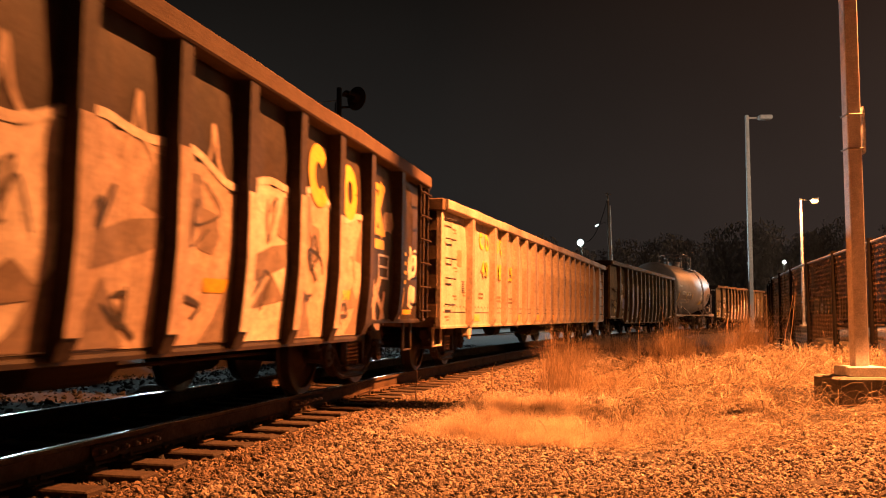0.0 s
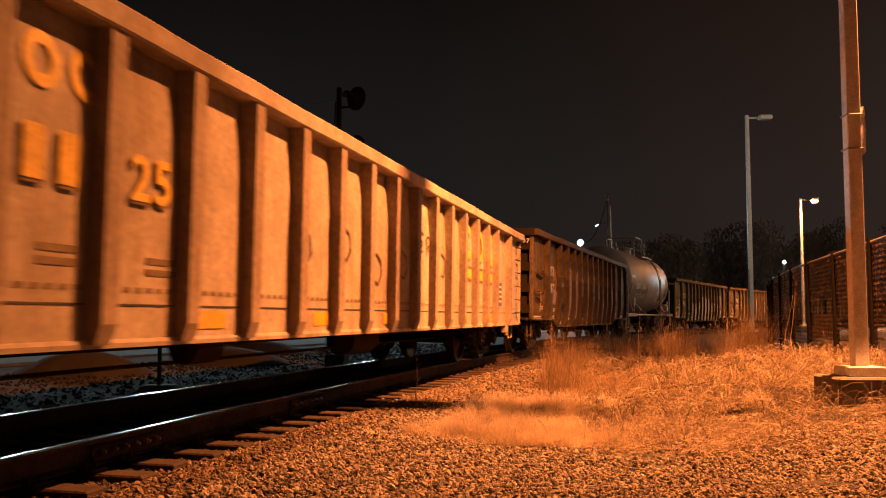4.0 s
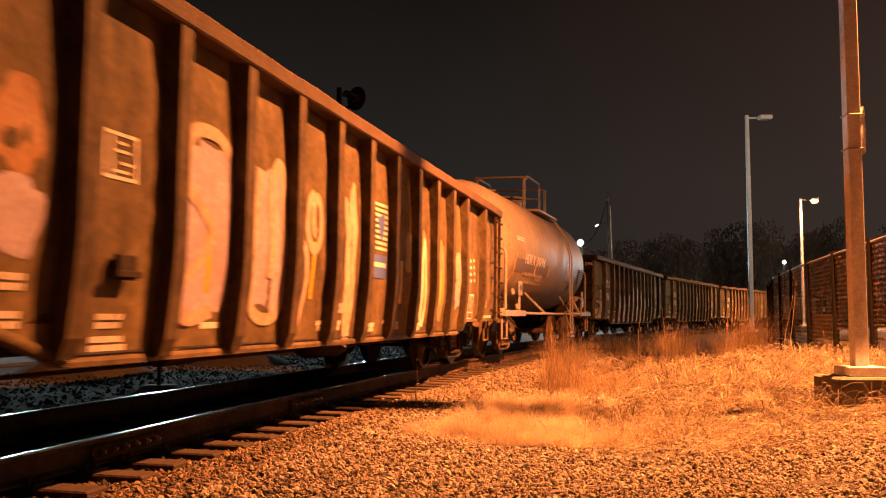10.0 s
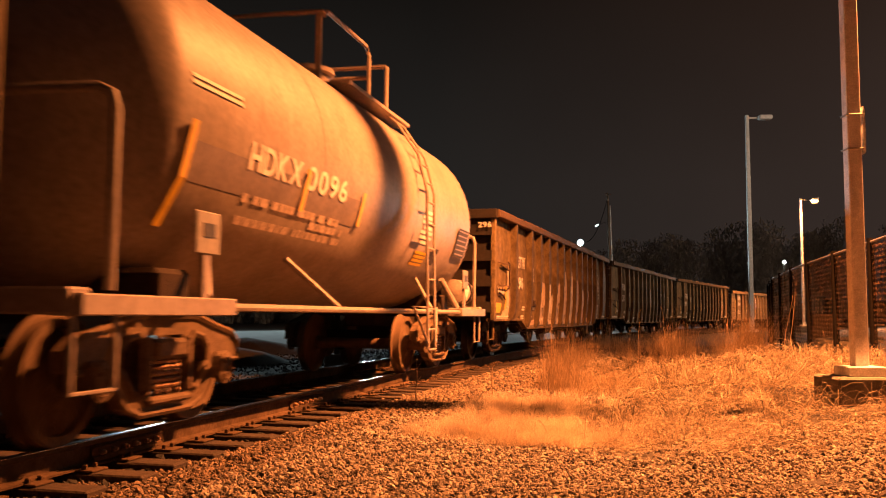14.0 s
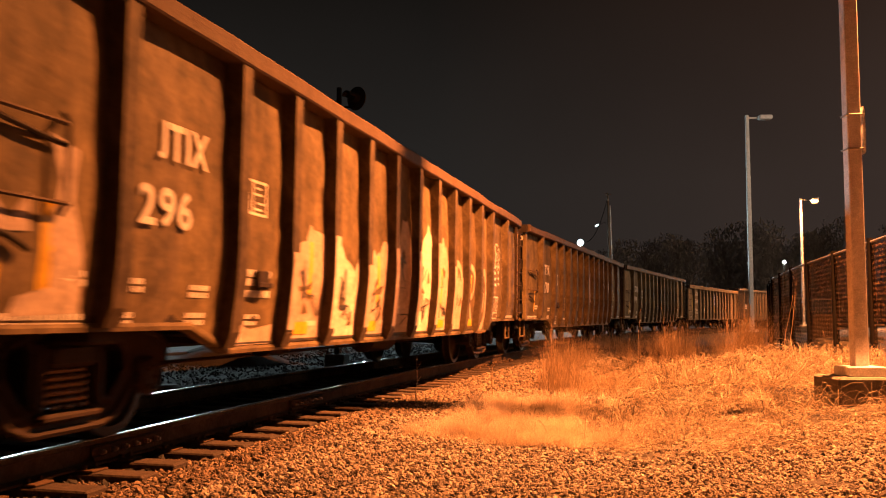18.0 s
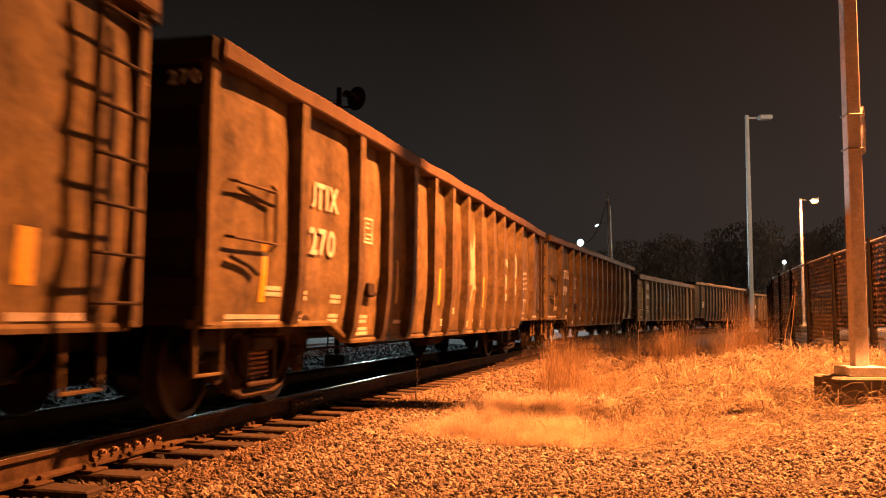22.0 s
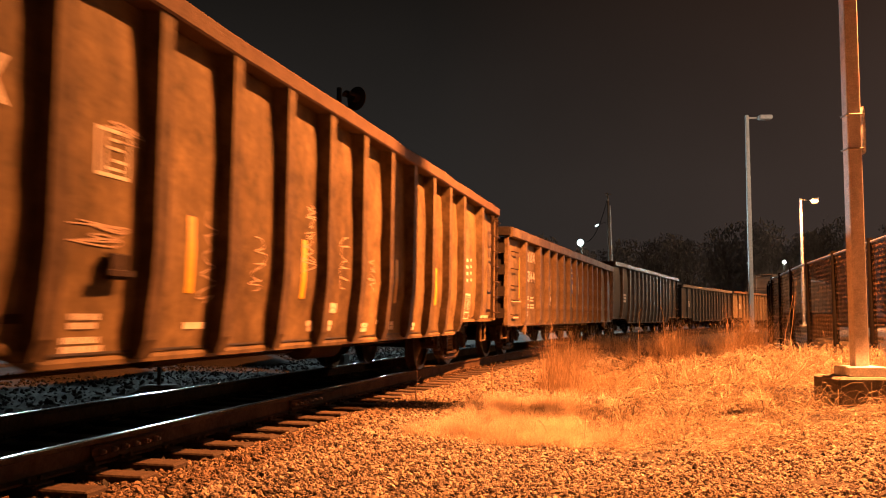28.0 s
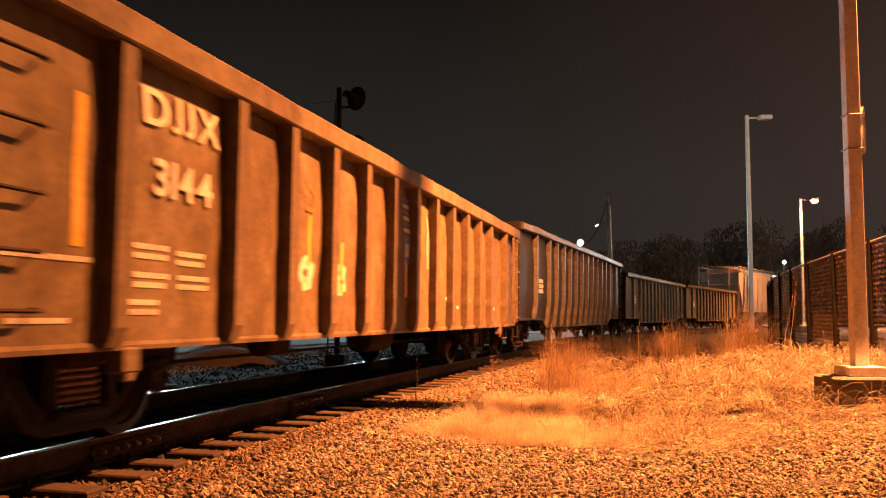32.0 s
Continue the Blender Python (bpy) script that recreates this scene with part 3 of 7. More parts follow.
def signal_mast():
    t = thing("railway_signal", "black railway signal mast with two round-backed signal heads", "railway signal", pose(-1.60, 22.0, -0.35))
    part("mast", Geo().tube([(0, 0, 0), (0, 0, 6.9)], 0.065, 10).mesh("mast", SIGNAL), t, I4)
    part("footing", Geo().box((0, 0, 0.1), (0.5, 0.5, 0.35), 0.02).mesh("footing", CONC), t, I4)
    for z in (6.60, 5.38):
        head = part("signal_head", Geo().lathe([(0.10, -0.18), (0.12, 0.0), (0.12, 0.12), (0.06, 0.2)], 16).mesh("signal_head", SIGNAL, True), t, pose(0.46, -0.05, z, 0, 0, 64))
        part("backing_disc", Geo().lathe([(0.29, -0.012), (0.30, 0.0), (0.29, 0.012)], 28).mesh("backing_disc", SIGNAL), head, I4)
        hood = []
        for k in range(13):
            a = math.pi * (k / 12)
            hood.append((math.cos(a) * 0.13, math.sin(a) * 0.13))
        vs = [(x, c, s_) for x in (-0.4, 0.0) for c, s_ in hood] + [(x, c * 0.94, s_ * 0.94) for x in (-0.4, 0.0) for c, s_ in hood]
        fs = [(i, i + 1, i + 14, i + 13) for i in range(12)] + [(26 + i, 26 + i + 13, 26 + i + 14, 26 + i + 1) for i in range(12)]
        part("hood", Geo().add(vs, fs).mesh("hood", SIGNAL), head, I4)
        part("arm", Geo().tube([(0, 0, z - 0.2), (0.28, -0.02, z - 0.2), (0.46, -0.05, z - 0.05)], 0.03, 6).mesh("arm", SIGNAL), t, I4)
    part("ladder_stile", Geo().tube([(-0.28, 0.1, 0), (-0.12, 0.1, 6.55)], 0.018, 6).mesh("ladder_stile", SIGNAL), t, I4)
    part("ladder_stile", Geo().tube([(-0.06, 0.3, 0), (-0.06, 0.3, 6.55)], 0.018, 6).mesh("ladder_stile", SIGNAL), t, I4)
    for k in range(20):
        part("rung", Geo().tube([(-0.27 + 0.0075 * k, 0.1, 0.3 + 0.31 * k), (-0.06, 0.3, 0.3 + 0.31 * k)], 0.01, 5).mesh("rung", SIGNAL), t, I4)
    part("top_bar", Geo().tube([(-0.02, 0.05, 6.60), (-0.66, 0.05, 6.54)], 0.014, 6).mesh("top_bar", POLE), t, I4, "thin grey cross bar")


signal_mast()


# ---------------------------------------------------------------- far woods
def woods():
    rng = np.random.default_rng(5)
    g = Geo()
    vs, fs = [], []
    base = 0
    for i in range(190):
        a = -0.62 + 1.30 * rng.random()
        dist = 125 + 60 * rng.random()
        x, y = 4.5 + math.sin(a) * dist, math.cos(a) * dist
        h = 9.5 + 4 * rng.random() + 1.5 * math.sin(a * 9)
        g.tube([(x, y, -0.5), (x + rng.normal(0, 0.3), y, h * 0.5), (x + rng.normal(0, 0.6), y, h * 0.95)], [0.28, 0.18, 0.04], 5)
        for k in range(16):
            z0 = h * (0.25 + 0.68 * rng.random())
            w = 2 * math.pi * rng.random()
            ln = (h - z0) * 0.55 + 0.8
            p = Vector((x, y, z0))
            q = p + Vector((math.cos(w) * ln * 0.6, math.sin(w) * ln * 0.6, ln * 0.7))
            g.tube([p, p.lerp(q, 0.5) + Vector((0, 0, 0.2)), q], [0.09, 0.05, 0.02], 4, False)
        n = 1250
        ang, rad = rng.random(n) * 2 * math.pi, np.sqrt(rng.random(n)) * h * 0.24
        hz = h * (0.02 + 0.98 * rng.random(n) ** 1.35)
        rad *= np.clip(1.35 - np.abs(hz / h - 0.55) * 1.7, 0.25, 1)
        c = np.stack([x + rad * np.cos(ang), y + rad * np.sin(ang), hz], 1)
        for _ in range(3):
            vs.append(c + rng.normal(0, 0.15, (n, 3)) * np.array([1, 1, 1.8]))
        m = base + np.arange(n)
        fs.append(np.stack([m, m + n, m + 2 * n], 1))
        base += 3 * n
    thing("far_woods", "dark bare trees in a dense row along the skyline", "trees", kind="stuff", mesh=g.mesh("far_woods", BARK))
    thing("far_woods_twigs", "fine dark twigs and brush of the far trees", "trees", kind="stuff", mesh=array_mesh("far_woods_twigs", np.concatenate(vs), np.concatenate(fs), BARK))


woods()


# ---------------------------------------------------------------- trucks (bogies) shared by all cars
WHEEL_R = 0.43
wheel = Geo()
for sx in (-1, 1):
    prof = [(0.10, 0.60), (0.11, 0.66), (0.20, 0.70), (0.33, 0.705), (0.355, 0.69), (0.455, 0.685), (0.46, 0.705), (0.436, 0.72), (WHEEL_R, 0.735), (WHEEL_R - 0.005, 0.82), (0.36, 0.825), (0.35, 0.79), (0.24, 0.765), (0.14, 0.80), (0.09, 0.84)]
    wheel.lathe([(r, sx * x) for r, x in prof], 40)
wheel.lathe([(0.085, -0.62), (0.075, 0.0), (0.085, 0.62)], 16)
wheel.lathe([(0.09, 0.84), (0.09, 1.02), (0.07, 1.04)], 14).lathe([(0.09, -0.84), (0.09, -1.02), (0.07, -1.04)], 14)
for k in range(3):
    wheel.box((1.045, 0.045 * math.cos(2.1 * k), 0.045 * math.sin(2.1 * k)), (0.02, 0.025, 0.025))
WHEELSET = wheel.mesh("wheelset", TREAD, True)
WHEELSET_DUSTY = WHEELSET.copy()
WHEELSET_DUSTY.materials[0] = CAST


def side_frame_mesh(material):
    """A cast side frame: one outline with two windows and a spring opening, flanged round the edge."""
    half = [(0.36, 0.16), (0.54, 0.22), (0.74, 0.43), (1.03, 0.43), (1.05, 0.50), (1.19, 0.50), (1.19, 0.64), (1.06, 0.73), (0.74, 0.79), (0.46, 0.86)]
    outer = half + [(-y, z) for y, z in half[::-1]]
    window = [(0.36, 0.34), (0.44, 0.30), (0.63, 0.50), (0.63, 0.62), (0.54, 0.70), (0.41, 0.73), (0.35, 0.66)]
    holes = [window, [(-y, z) for y, z in window[::-1]], [(-0.25, 0.27), (0.25, 0.27), (0.25, 0.72), (-0.25, 0.72)]]
    loops = [outer] + holes
    flat = [p for loop in loops for p in loop]
    tris = geometry.tessellate_polygon([[Vector((y, z, 0)) for y, z in loop] for loop in loops])
    x0, x1, n = 0.95, 1.06, len(flat)
    g = Geo()
    fs = [tuple(t) for t in tris] + [tuple(i + n for i in t[::-1]) for t in tris]
    o = 0
    for loop in loops:
        m = len(loop)
        fs += [(o + i, o + (i + 1) % m, o + (i + 1) % m + n, o + i + n) for i in range(m)]
        o += m
    g.add([(x1, y, z) for y, z in flat] + [(x0, y, z) for y, z in flat], fs)
    for loop, grow in ((outer, 0.0), (holes[0], 0.0), (holes[1], 0.0)):
        pts = [(1.065, y, z) for y, z in loop]
        g.tube(pts + [pts[0]], 0.028, 6, False)
    for y in (-0.89, 0.89):
        g.box((1.02, y, WHEEL_R + 0.03), (0.20, 0.27, 0.22), 0.04)
        g.lathe([(0.125, 1.06), (0.13, 1.12), (0.09, 1.135), (0.085, 1.12), (0.05, 1.125)], 16, Matrix.Translation((0, y, WHEEL_R)))
        for k in range(3):
            g.box((1.137, y + 0.065 * math.cos(2.1 * k), WHEEL_R + 0.065 * math.sin(2.1 * k)), (0.025, 0.03, 0.03))
    g.box((1.02, 0, 0.62), (0.22, 0.48, 0.15), 0.03).box((1.02, 0, 0.25), (0.22, 0.60, 0.06), 0.02)
    for y in (-0.30, 0.30):
        g.box((1.085, y, 0.50), (0.05, 0.07, 0.42), 0.015)
    return g.mesh("side_frame", material)


SIDE_FRAME, SIDE_FRAME_DUSTY = side_frame_mesh(GREASE), side_frame_mesh(CAST)
coil = Geo()
for k in range(5):
    a = [(0.062 * math.cos(w * math.pi / 6), 0.062 * math.sin(w * math.pi / 6), 0.025 + 0.045 * (k + w / 12)) for w in range(13)]
    coil.tube(a, 0.016, 6)
COIL = coil.mesh("spring", SPRING, True)
bol = Geo().box((0, 0, 0.50), (1.9, 0.34, 0.24), 0.03).box((0, 0, 0.66), (0.5, 0.5, 0.1), 0.03).box((0.98, 0, 0.56), (0.14, 0.46, 0.12), 0.02).box((-0.98, 0, 0.56), (0.14, 0.46, 0.12), 0.02)
BOLSTER = bol.mesh("bolster", GREASE)
BEAM = Geo().box((0, 0, 0), (1.5, 0.10, 0.12), 0.02).box((0.75, 0.06, 0), (0.10, 0.06, 0.3), 0.01).box((-0.75, 0.06, 0), (0.10, 0.06, 0.3), 0.01).mesh("brake_beam", GREASE)
WHEELS = []


def truck(car, y, turn, frame_mesh=None, wheels=None):
    t = part("truck", BOLSTER, car, pose(0, y, 0, 0, 0, turn), "greasy cast-steel freight truck")
    frame_mesh = frame_mesh or SIDE_FRAME
    part("side_frame", frame_mesh, t, I4)
    part("side_frame", frame_mesh, t, pose(0, 0, 0, 0, 0, 180))
    for sx in (1.02, -1.02):
        for k in (-0.14, 0.0, 0.14):
            part("spring", COIL, t, pose(sx, k, 0.28), "worn bright coil spring")
    for sy in (-0.46, 0.46):
        part("brake_beam", BEAM, t, pose(0, sy, 0.42, 0, 0, 180 if sy > 0 else 0))
    for sy in (-0.89, 0.89):
        WHEELS.append((part("wheelset", wheels or WHEELSET, t, pose(0, sy, WHEEL_R)), sy))


def coupler_mesh():
    g = Geo().box((0, -0.25, 0.86), (0.16, 0.6, 0.2), 0.02).box((0.05, -0.62, 0.86), (0.26, 0.22, 0.26), 0.05).box((-0.13, -0.66, 0.86), (0.09, 0.26, 0.24), 0.03)
    g.tube([(0.25, 0, 0.78), (0.27, -0.25, 0.5), (0.22, -0.5, 0.38), (0.12, -0.62, 0.52)], 0.025, 6)
    return g.mesh("coupler", GREASE)


COUPLER = coupler_mesh()
CARS = []  # (thing, s at 16 s of its centre, half the truck distance)
MESHES = {}


def cached(key, make):
    if key not in MESHES:
        MESHES[key] = make()
    return MESHES[key]


def words(text, size, material, name="lettering"):
    """Letters as a thin mesh in the x y plane, centred."""
    key = (text, size, material.name)
    if key in MESHES:
        return MESHES[key]
    cu = bpy.data.curves.new(name, "FONT")
    cu.body, cu.size, cu.align_x, cu.align_y, cu.extrude, cu.offset = text, size, "CENTER", "CENTER", 0.0012, size * 0.022
    cu.space_character = 1.12
    ob = bpy.data.objects.new("font_object", cu)
    scene.collection.objects.link(ob)
    bpy.context.view_layer.update()
    me = bpy.data.meshes.new_from_object(ob.evaluated_get(bpy.context.evaluated_depsgraph_get()))
    bpy.data.objects.remove(ob)
    me.name = name
    me.materials.clear()
    me.materials.append(material)
    MESHES[key] = me
    return me


def glyphs(text, w, h, material):
    """Single letters, each a mesh stretched so that the word has a width and a height: (place along, mesh)."""
    made = []
    for ch in text:
        me = words(ch, 0.4, material, "letter")
        xs, ys = [v.co.x for v in me.vertices], [v.co.y for v in me.vertices]
        made.append((me, min(xs), max(xs), min(ys), max(ys)))
    gap = 0.045
    total = sum(m[2] - m[1] for m in made) + gap * (len(made) - 1)
    f, at, out = w / total, -w / 2, []
    for me, x0, x1, y0, y1 in made:
        me = me.copy()
        for v in me.vertices:
            v.co = ((v.co.x - (x0 + x1) / 2) * f, (v.co.y - (y0 + y1) / 2) * h / (y1 - y0), v.co.z)
        out.append((at + (x1 - x0) * f / 2, me))
        at += (x1 - x0 + gap) * f
    return out


def lettered(car, text, w, h, y, z, material, lift, label):
    """A word on a car's dented side, letter by letter."""
    for a, me in glyphs(text, w, h, material):
        stick("letter", me, car, side_at(car, y + a, z, lift), label)


ONSIDE = Matrix(((0, 0, 1, 0), (1, 0, 0, 0), (0, 1, 0, 0), (0, 0, 0, 1)))


def end_mark(car, marks, number, x, y, z):
    """The small reporting mark and number high on a car's end, letter by letter."""
    for text, at, w in ((marks, x - 0.24, 0.36), (number, x + 0.22, 0.085 * len(number))):
        for a, me in glyphs(text, w, 0.105, STENCIL):
            part("letter", me, car, Matrix.Translation((at + a, y, z)) @ pose(0, 0, 0, 90, 0, 0), "small white stencilled letter")


def patch(w, h, material, name="stencil"):
    return cached((name, round(w, 3), round(h, 3), material.name), lambda: Geo().box((0, 0, 0), (w, h, 0.003)).mesh(name, material))


PANEL_X, POST_X = 1.505, 1.590


def lean_in(z, lean):
    """How far the lower part of a side leans in."""
    k = min(max((1.30 - z) / 0.7, 0), 1)
    return -lean * k * k * (3 - 2 * k)


LEAN = {}  # car name: how much its sides lean in
SURF = {}  # car name: its side's outward reach at (y, z)


def stick(name, me, car, m4, label="", kind=""):
    """Lays a flat mesh on the dented side of a car."""
    me = me.copy()
    me.name = name
    f, x0 = SURF[car.name], m4.translation.x
    base = PANEL_X
    for v in me.vertices:
        p = m4 @ v.co
        v.co = (f(p.y, p.z) + p.x - base if abs(p.x - x0) < 0.01 else p.x, p.y, p.z)
    me.update()
    ob = part(name, me, car, I4, label)
    return tagged(ob, kind=kind) if kind else ob


def sheet_patch(w, h, material, name):
    """A thin painted rectangle with enough cells to follow a dented side."""
    def make():
        nu, nv = max(1, round(w / 0.12)), max(1, round(h / 0.12))
        vs = [(-w / 2 + w * u / nu, -h / 2 + h * v / nv, 0) for v in range(nv + 1) for u in range(nu + 1)]
        fs = [(v * (nu + 1) + u, v * (nu + 1) + u + 1, (v + 1) * (nu + 1) + u + 1, (v + 1) * (nu + 1) + u) for v in range(nv) for u in range(nu)]
        return Geo().add(vs, fs).mesh(name, material)

    return cached(("sheet", name, round(w, 3), round(h, 3), material.name), make)


def side_at(car, y, z, lift):
    """A pose on the right-hand side of a car, for stick()."""
    return Matrix.Translation((PANEL_X + lift, y, z)) @ ONSIDE


def gondola(front, length, spec, label):
    """An open gondola; front: s of its leading end at 16 s."""
    L, top, zs, zend = length, spec["top"], spec["sag"], spec["end"]
    body, posts, chord = spec["body"], spec["posts"], spec["chord"]
    car = thing("gondola_car", label, "freight car", group="cars of the goods train")
    CARS.append((car, front + L / 2, L / 2 - 1.75))
    LEAN[car.name] = spec["lean"]
    key = spec["key"]
    zc = top - spec["chord_h"]

    def low(y):
        """Height of the bottom edge at y from the leading end."""
        e = min(y, L - y)
        k = min(max((e - spec["sag0"]) / 0.6, 0), 1)
        return zend + (zs - zend) * k

    def inset(z):
        return lean_in(z, spec["lean"])

    ys = [0.0] + posts + [L]

    nu, nv = 8, 14

    def reach(i, u, v):
        """The side's surface at grid point u, v of bay i."""
        y = ys[i] + 0.01 + (ys[i + 1] - ys[i] - 0.02) * u / nu
        z = low(y) + (zc - low(y)) * v / nv
        q = abs(2 * u / nu - 1)
        rise = max(0.0, (v / nv - 0.62) / 0.38)
        bul = max(0.0, 1 - 0.30 * q ** 6 - rise ** 2.5 - 0.9 * q ** 4 * rise ** 1.5)
        dent = spec["dents"] * abs(noise.noise((y * 1.7 + key * 9.1, z * 1.3, key)) * 0.9 + noise.noise((y * 4.1, z * 3.3 + key, 3.0)) * 0.5)
        return PANEL_X + inset(z) - spec.get("dish", 0.05) * (1 - bul) - bul * dent

    grid = {}

    def surface(yl, z):
        y = min(max(yl + L / 2, 0.02), L - 0.02)
        i = max(k for k in range(len(ys) - 1) if ys[k] <= y)
        u = min(max((y - ys[i] - 0.01) / (ys[i + 1] - ys[i] - 0.02), 0), 0.9999) * nu
        v = min(max((z - low(y)) / (zc - low(y)), 0), 0.9999) * nv
        a, b = int(u), int(v)
        for p in ((a, b), (a + 1, b), (a, b + 1), (a + 1, b + 1)):
            if (i, p) not in grid:
                grid[i, p] = reach(i, *p)
        fu, fv = u - a, v - b
        return (grid[i, (a, b)] * (1 - fu) + grid[i, (a + 1, b)] * fu) * (1 - fv) + (grid[i, (a, b + 1)] * (1 - fu) + grid[i, (a + 1, b + 1)] * fu) * fv

    SURF[car.name] = surface

    def panel(i):
        y0, y1 = ys[i] + 0.01, ys[i + 1] - 0.01
        vs, fs = [], []
        for v in range(nv + 1):
            for u in range(nu + 1):
                y = y0 + (y1 - y0) * u / nu
                z = low(y) + (zc - low(y)) * v / nv
                vs.append((reach(i, u, v), y - L / 2, z))
        w = nu + 1
        fs = [(v * w + u, v * w + u + 1, v * w + w + u + 1, v * w + w + u) for v in range(nv) for u in range(nu)]
        o = len(vs)
        back = [(x - 0.014, y, z) for x, y, z in vs]
        fs += [tuple(j + o for j in f[::-1]) for f in fs]
        edge = [u for u in range(w)] + [v * w + nu for v in range(1, nv + 1)] + [nv * w + u for u in range(nu - 1, -1, -1)] + [v * w for v in range(nv - 1, 0, -1)]
        fs += [(edge[k], edge[k] + o, edge[(k + 1) % len(edge)] + o, edge[(k + 1) % len(edge)]) for k in range(len(edge))]
        me = Geo().add(vs + back, fs).mesh("side_panel", body)
        me.shade_smooth()
        me.set_sharp_from_angle(angle=radians(40))
        return me

    def post(y):
        lv = [low(y) + 0.005, low(y) + 0.12, 0.95, 1.15, 1.30, zc]
        out = spec.get("post_out", POST_X - PANEL_X + 0.004)
        wide = spec.get("post_half", 0.075)
        vs, fs = [], []
        for z in lv:
            d = out * (0.55 if z < low(y) + 0.06 else 1.0)
            x = PANEL_X + inset(z)
            vs += [(x - 0.06, -wide - 0.016, z), (x + d, -wide, z), (x + d, wide, z), (x - 0.06, wide + 0.016, z)]
        for i in range(len(lv) - 1):
            fs += [(4 * i + k, 4 * i + (k + 1) % 4, 4 * i + 4 + (k + 1) % 4, 4 * i + 4 + k) for k in range(4)]
        fs += [(0, 1, 2, 3), tuple(4 * (len(lv) - 1) + k for k in (3, 2, 1, 0))]
        return Geo().add(vs, fs).mesh("side_post", spec.get("post", body))

    def chord_mesh():
        n = 40
        outline = [(PANEL_X - 0.08, zc), (PANEL_X + spec["over"] - 0.012, zc), (PANEL_X + spec["over"], zc + 0.015), (PANEL_X + spec["over"], top - 0.02), (PANEL_X + spec["over"] - 0.02, top), (PANEL_X - 0.08, top)]
        vs, fs = [], []
        for i in range(n + 1):
            y = L * i / n
            dx = spec["dents"] * 0.45 * noise.noise((y * 1.1, key * 3.7, 0))
            dz = spec["dents"] * 0.55 * noise.noise((y * 0.9 + 40, key * 3.7, 0)) + 0.006 * noise.noise((y * 5.0, key, 9.0))
            vs += [(x + dx, y - L / 2, z + (dz if z > top - 0.05 else dz * 0.3)) for x, z in outline]
        m = len(outline)
        for i in range(n):
            fs += [(i * m + k, i * m + (k + 1) % m, (i + 1) * m + (k + 1) % m, (i + 1) * m + k) for k in range(m)]
        fs += [tuple(range(m)), tuple(range(n * m, n * m + m))[::-1]]
        return Geo().add(vs, fs).mesh("top_chord", chord)

    def sill_mesh():
        g = Geo()
        pts = [0.0, spec["sag0"], spec["sag0"] + 0.6, L - spec["sag0"] - 0.6, L - spec["sag0"], L]
        vs, fs = [], []
        for y in pts:
            z = low(y)
            x = PANEL_X + inset(z)
            vs += [(x - 0.10, y - L / 2, z - 0.018), (x + 0.010, y - L / 2, z - 0.018), (x + 0.014, y - L / 2, z + 0.010), (x + 0.006, y - L / 2, z + 0.03), (x - 0.10, y - L / 2, z + 0.05)]
        for i in range(len(pts) - 1):
            fs += [(i * 5 + k, i * 5 + (k + 1) % 5, i * 5 + 5 + (k + 1) % 5, i * 5 + 5 + k) for k in range(5)]
        fs += [tuple(range(5)), tuple(range(25, 30))[::-1]]
        return g.add(vs, fs).mesh("side_sill", body)

    half = pose(0, 0, 0, 0, 0, 180)
    for i in range(len(ys) - 1):
        me = cached((key, "panel", i), lambda: panel(i))
        part("side_panel", me, car, I4)
        part("side_panel", me, car, half)
    for i, y in enumerate(posts):
        me = cached((key, "post", round(low(y), 3)), lambda: post(y))
        part("side_post", me, car, pose(0, y - L / 2, 0))
        part("side_post", me, car, half @ pose(0, y - L / 2, 0))
    for m in (I4, half):
        part("top_chord", cached((key, "chord"), chord_mesh), car, m, "battered steel top rail")
        part("side_sill", cached((key, "sill"), sill_mesh), car, m)

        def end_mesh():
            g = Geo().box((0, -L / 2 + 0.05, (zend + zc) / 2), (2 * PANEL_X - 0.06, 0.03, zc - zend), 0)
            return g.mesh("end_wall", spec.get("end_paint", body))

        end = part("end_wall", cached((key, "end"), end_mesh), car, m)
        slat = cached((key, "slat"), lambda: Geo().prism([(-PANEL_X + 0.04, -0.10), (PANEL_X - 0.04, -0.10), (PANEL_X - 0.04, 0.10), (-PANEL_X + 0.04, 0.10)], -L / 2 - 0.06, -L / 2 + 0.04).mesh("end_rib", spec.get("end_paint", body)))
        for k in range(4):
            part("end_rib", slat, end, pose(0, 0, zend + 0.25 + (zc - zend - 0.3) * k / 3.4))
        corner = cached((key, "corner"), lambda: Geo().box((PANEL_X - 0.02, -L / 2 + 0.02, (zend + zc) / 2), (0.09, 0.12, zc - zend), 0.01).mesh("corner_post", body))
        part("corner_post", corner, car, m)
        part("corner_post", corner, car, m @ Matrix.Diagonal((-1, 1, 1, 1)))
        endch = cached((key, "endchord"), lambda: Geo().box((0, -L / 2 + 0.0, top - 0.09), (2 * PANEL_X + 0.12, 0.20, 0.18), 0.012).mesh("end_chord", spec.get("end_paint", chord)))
        part("end_chord", endch, car, m)
        part("coupler", COUPLER, car, m @ pose(0, -L / 2, 0))
        step = Geo().tube([(1.36, -L / 2 + 0.12, zend), (1.36, -L / 2 + 0.12, 0.42), (1.36, -L / 2 + 0.52, 0.42), (1.36, -L / 2 + 0.52, zend)], 0.02, 6)
        part("sill_step", cached((key, "step"), lambda: step.mesh("sill_step", body)), car, m)
        part("sill_step", cached((key, "step"), lambda: step.mesh("sill_step", body)), car, m @ pose(-2.72, 0, 0))
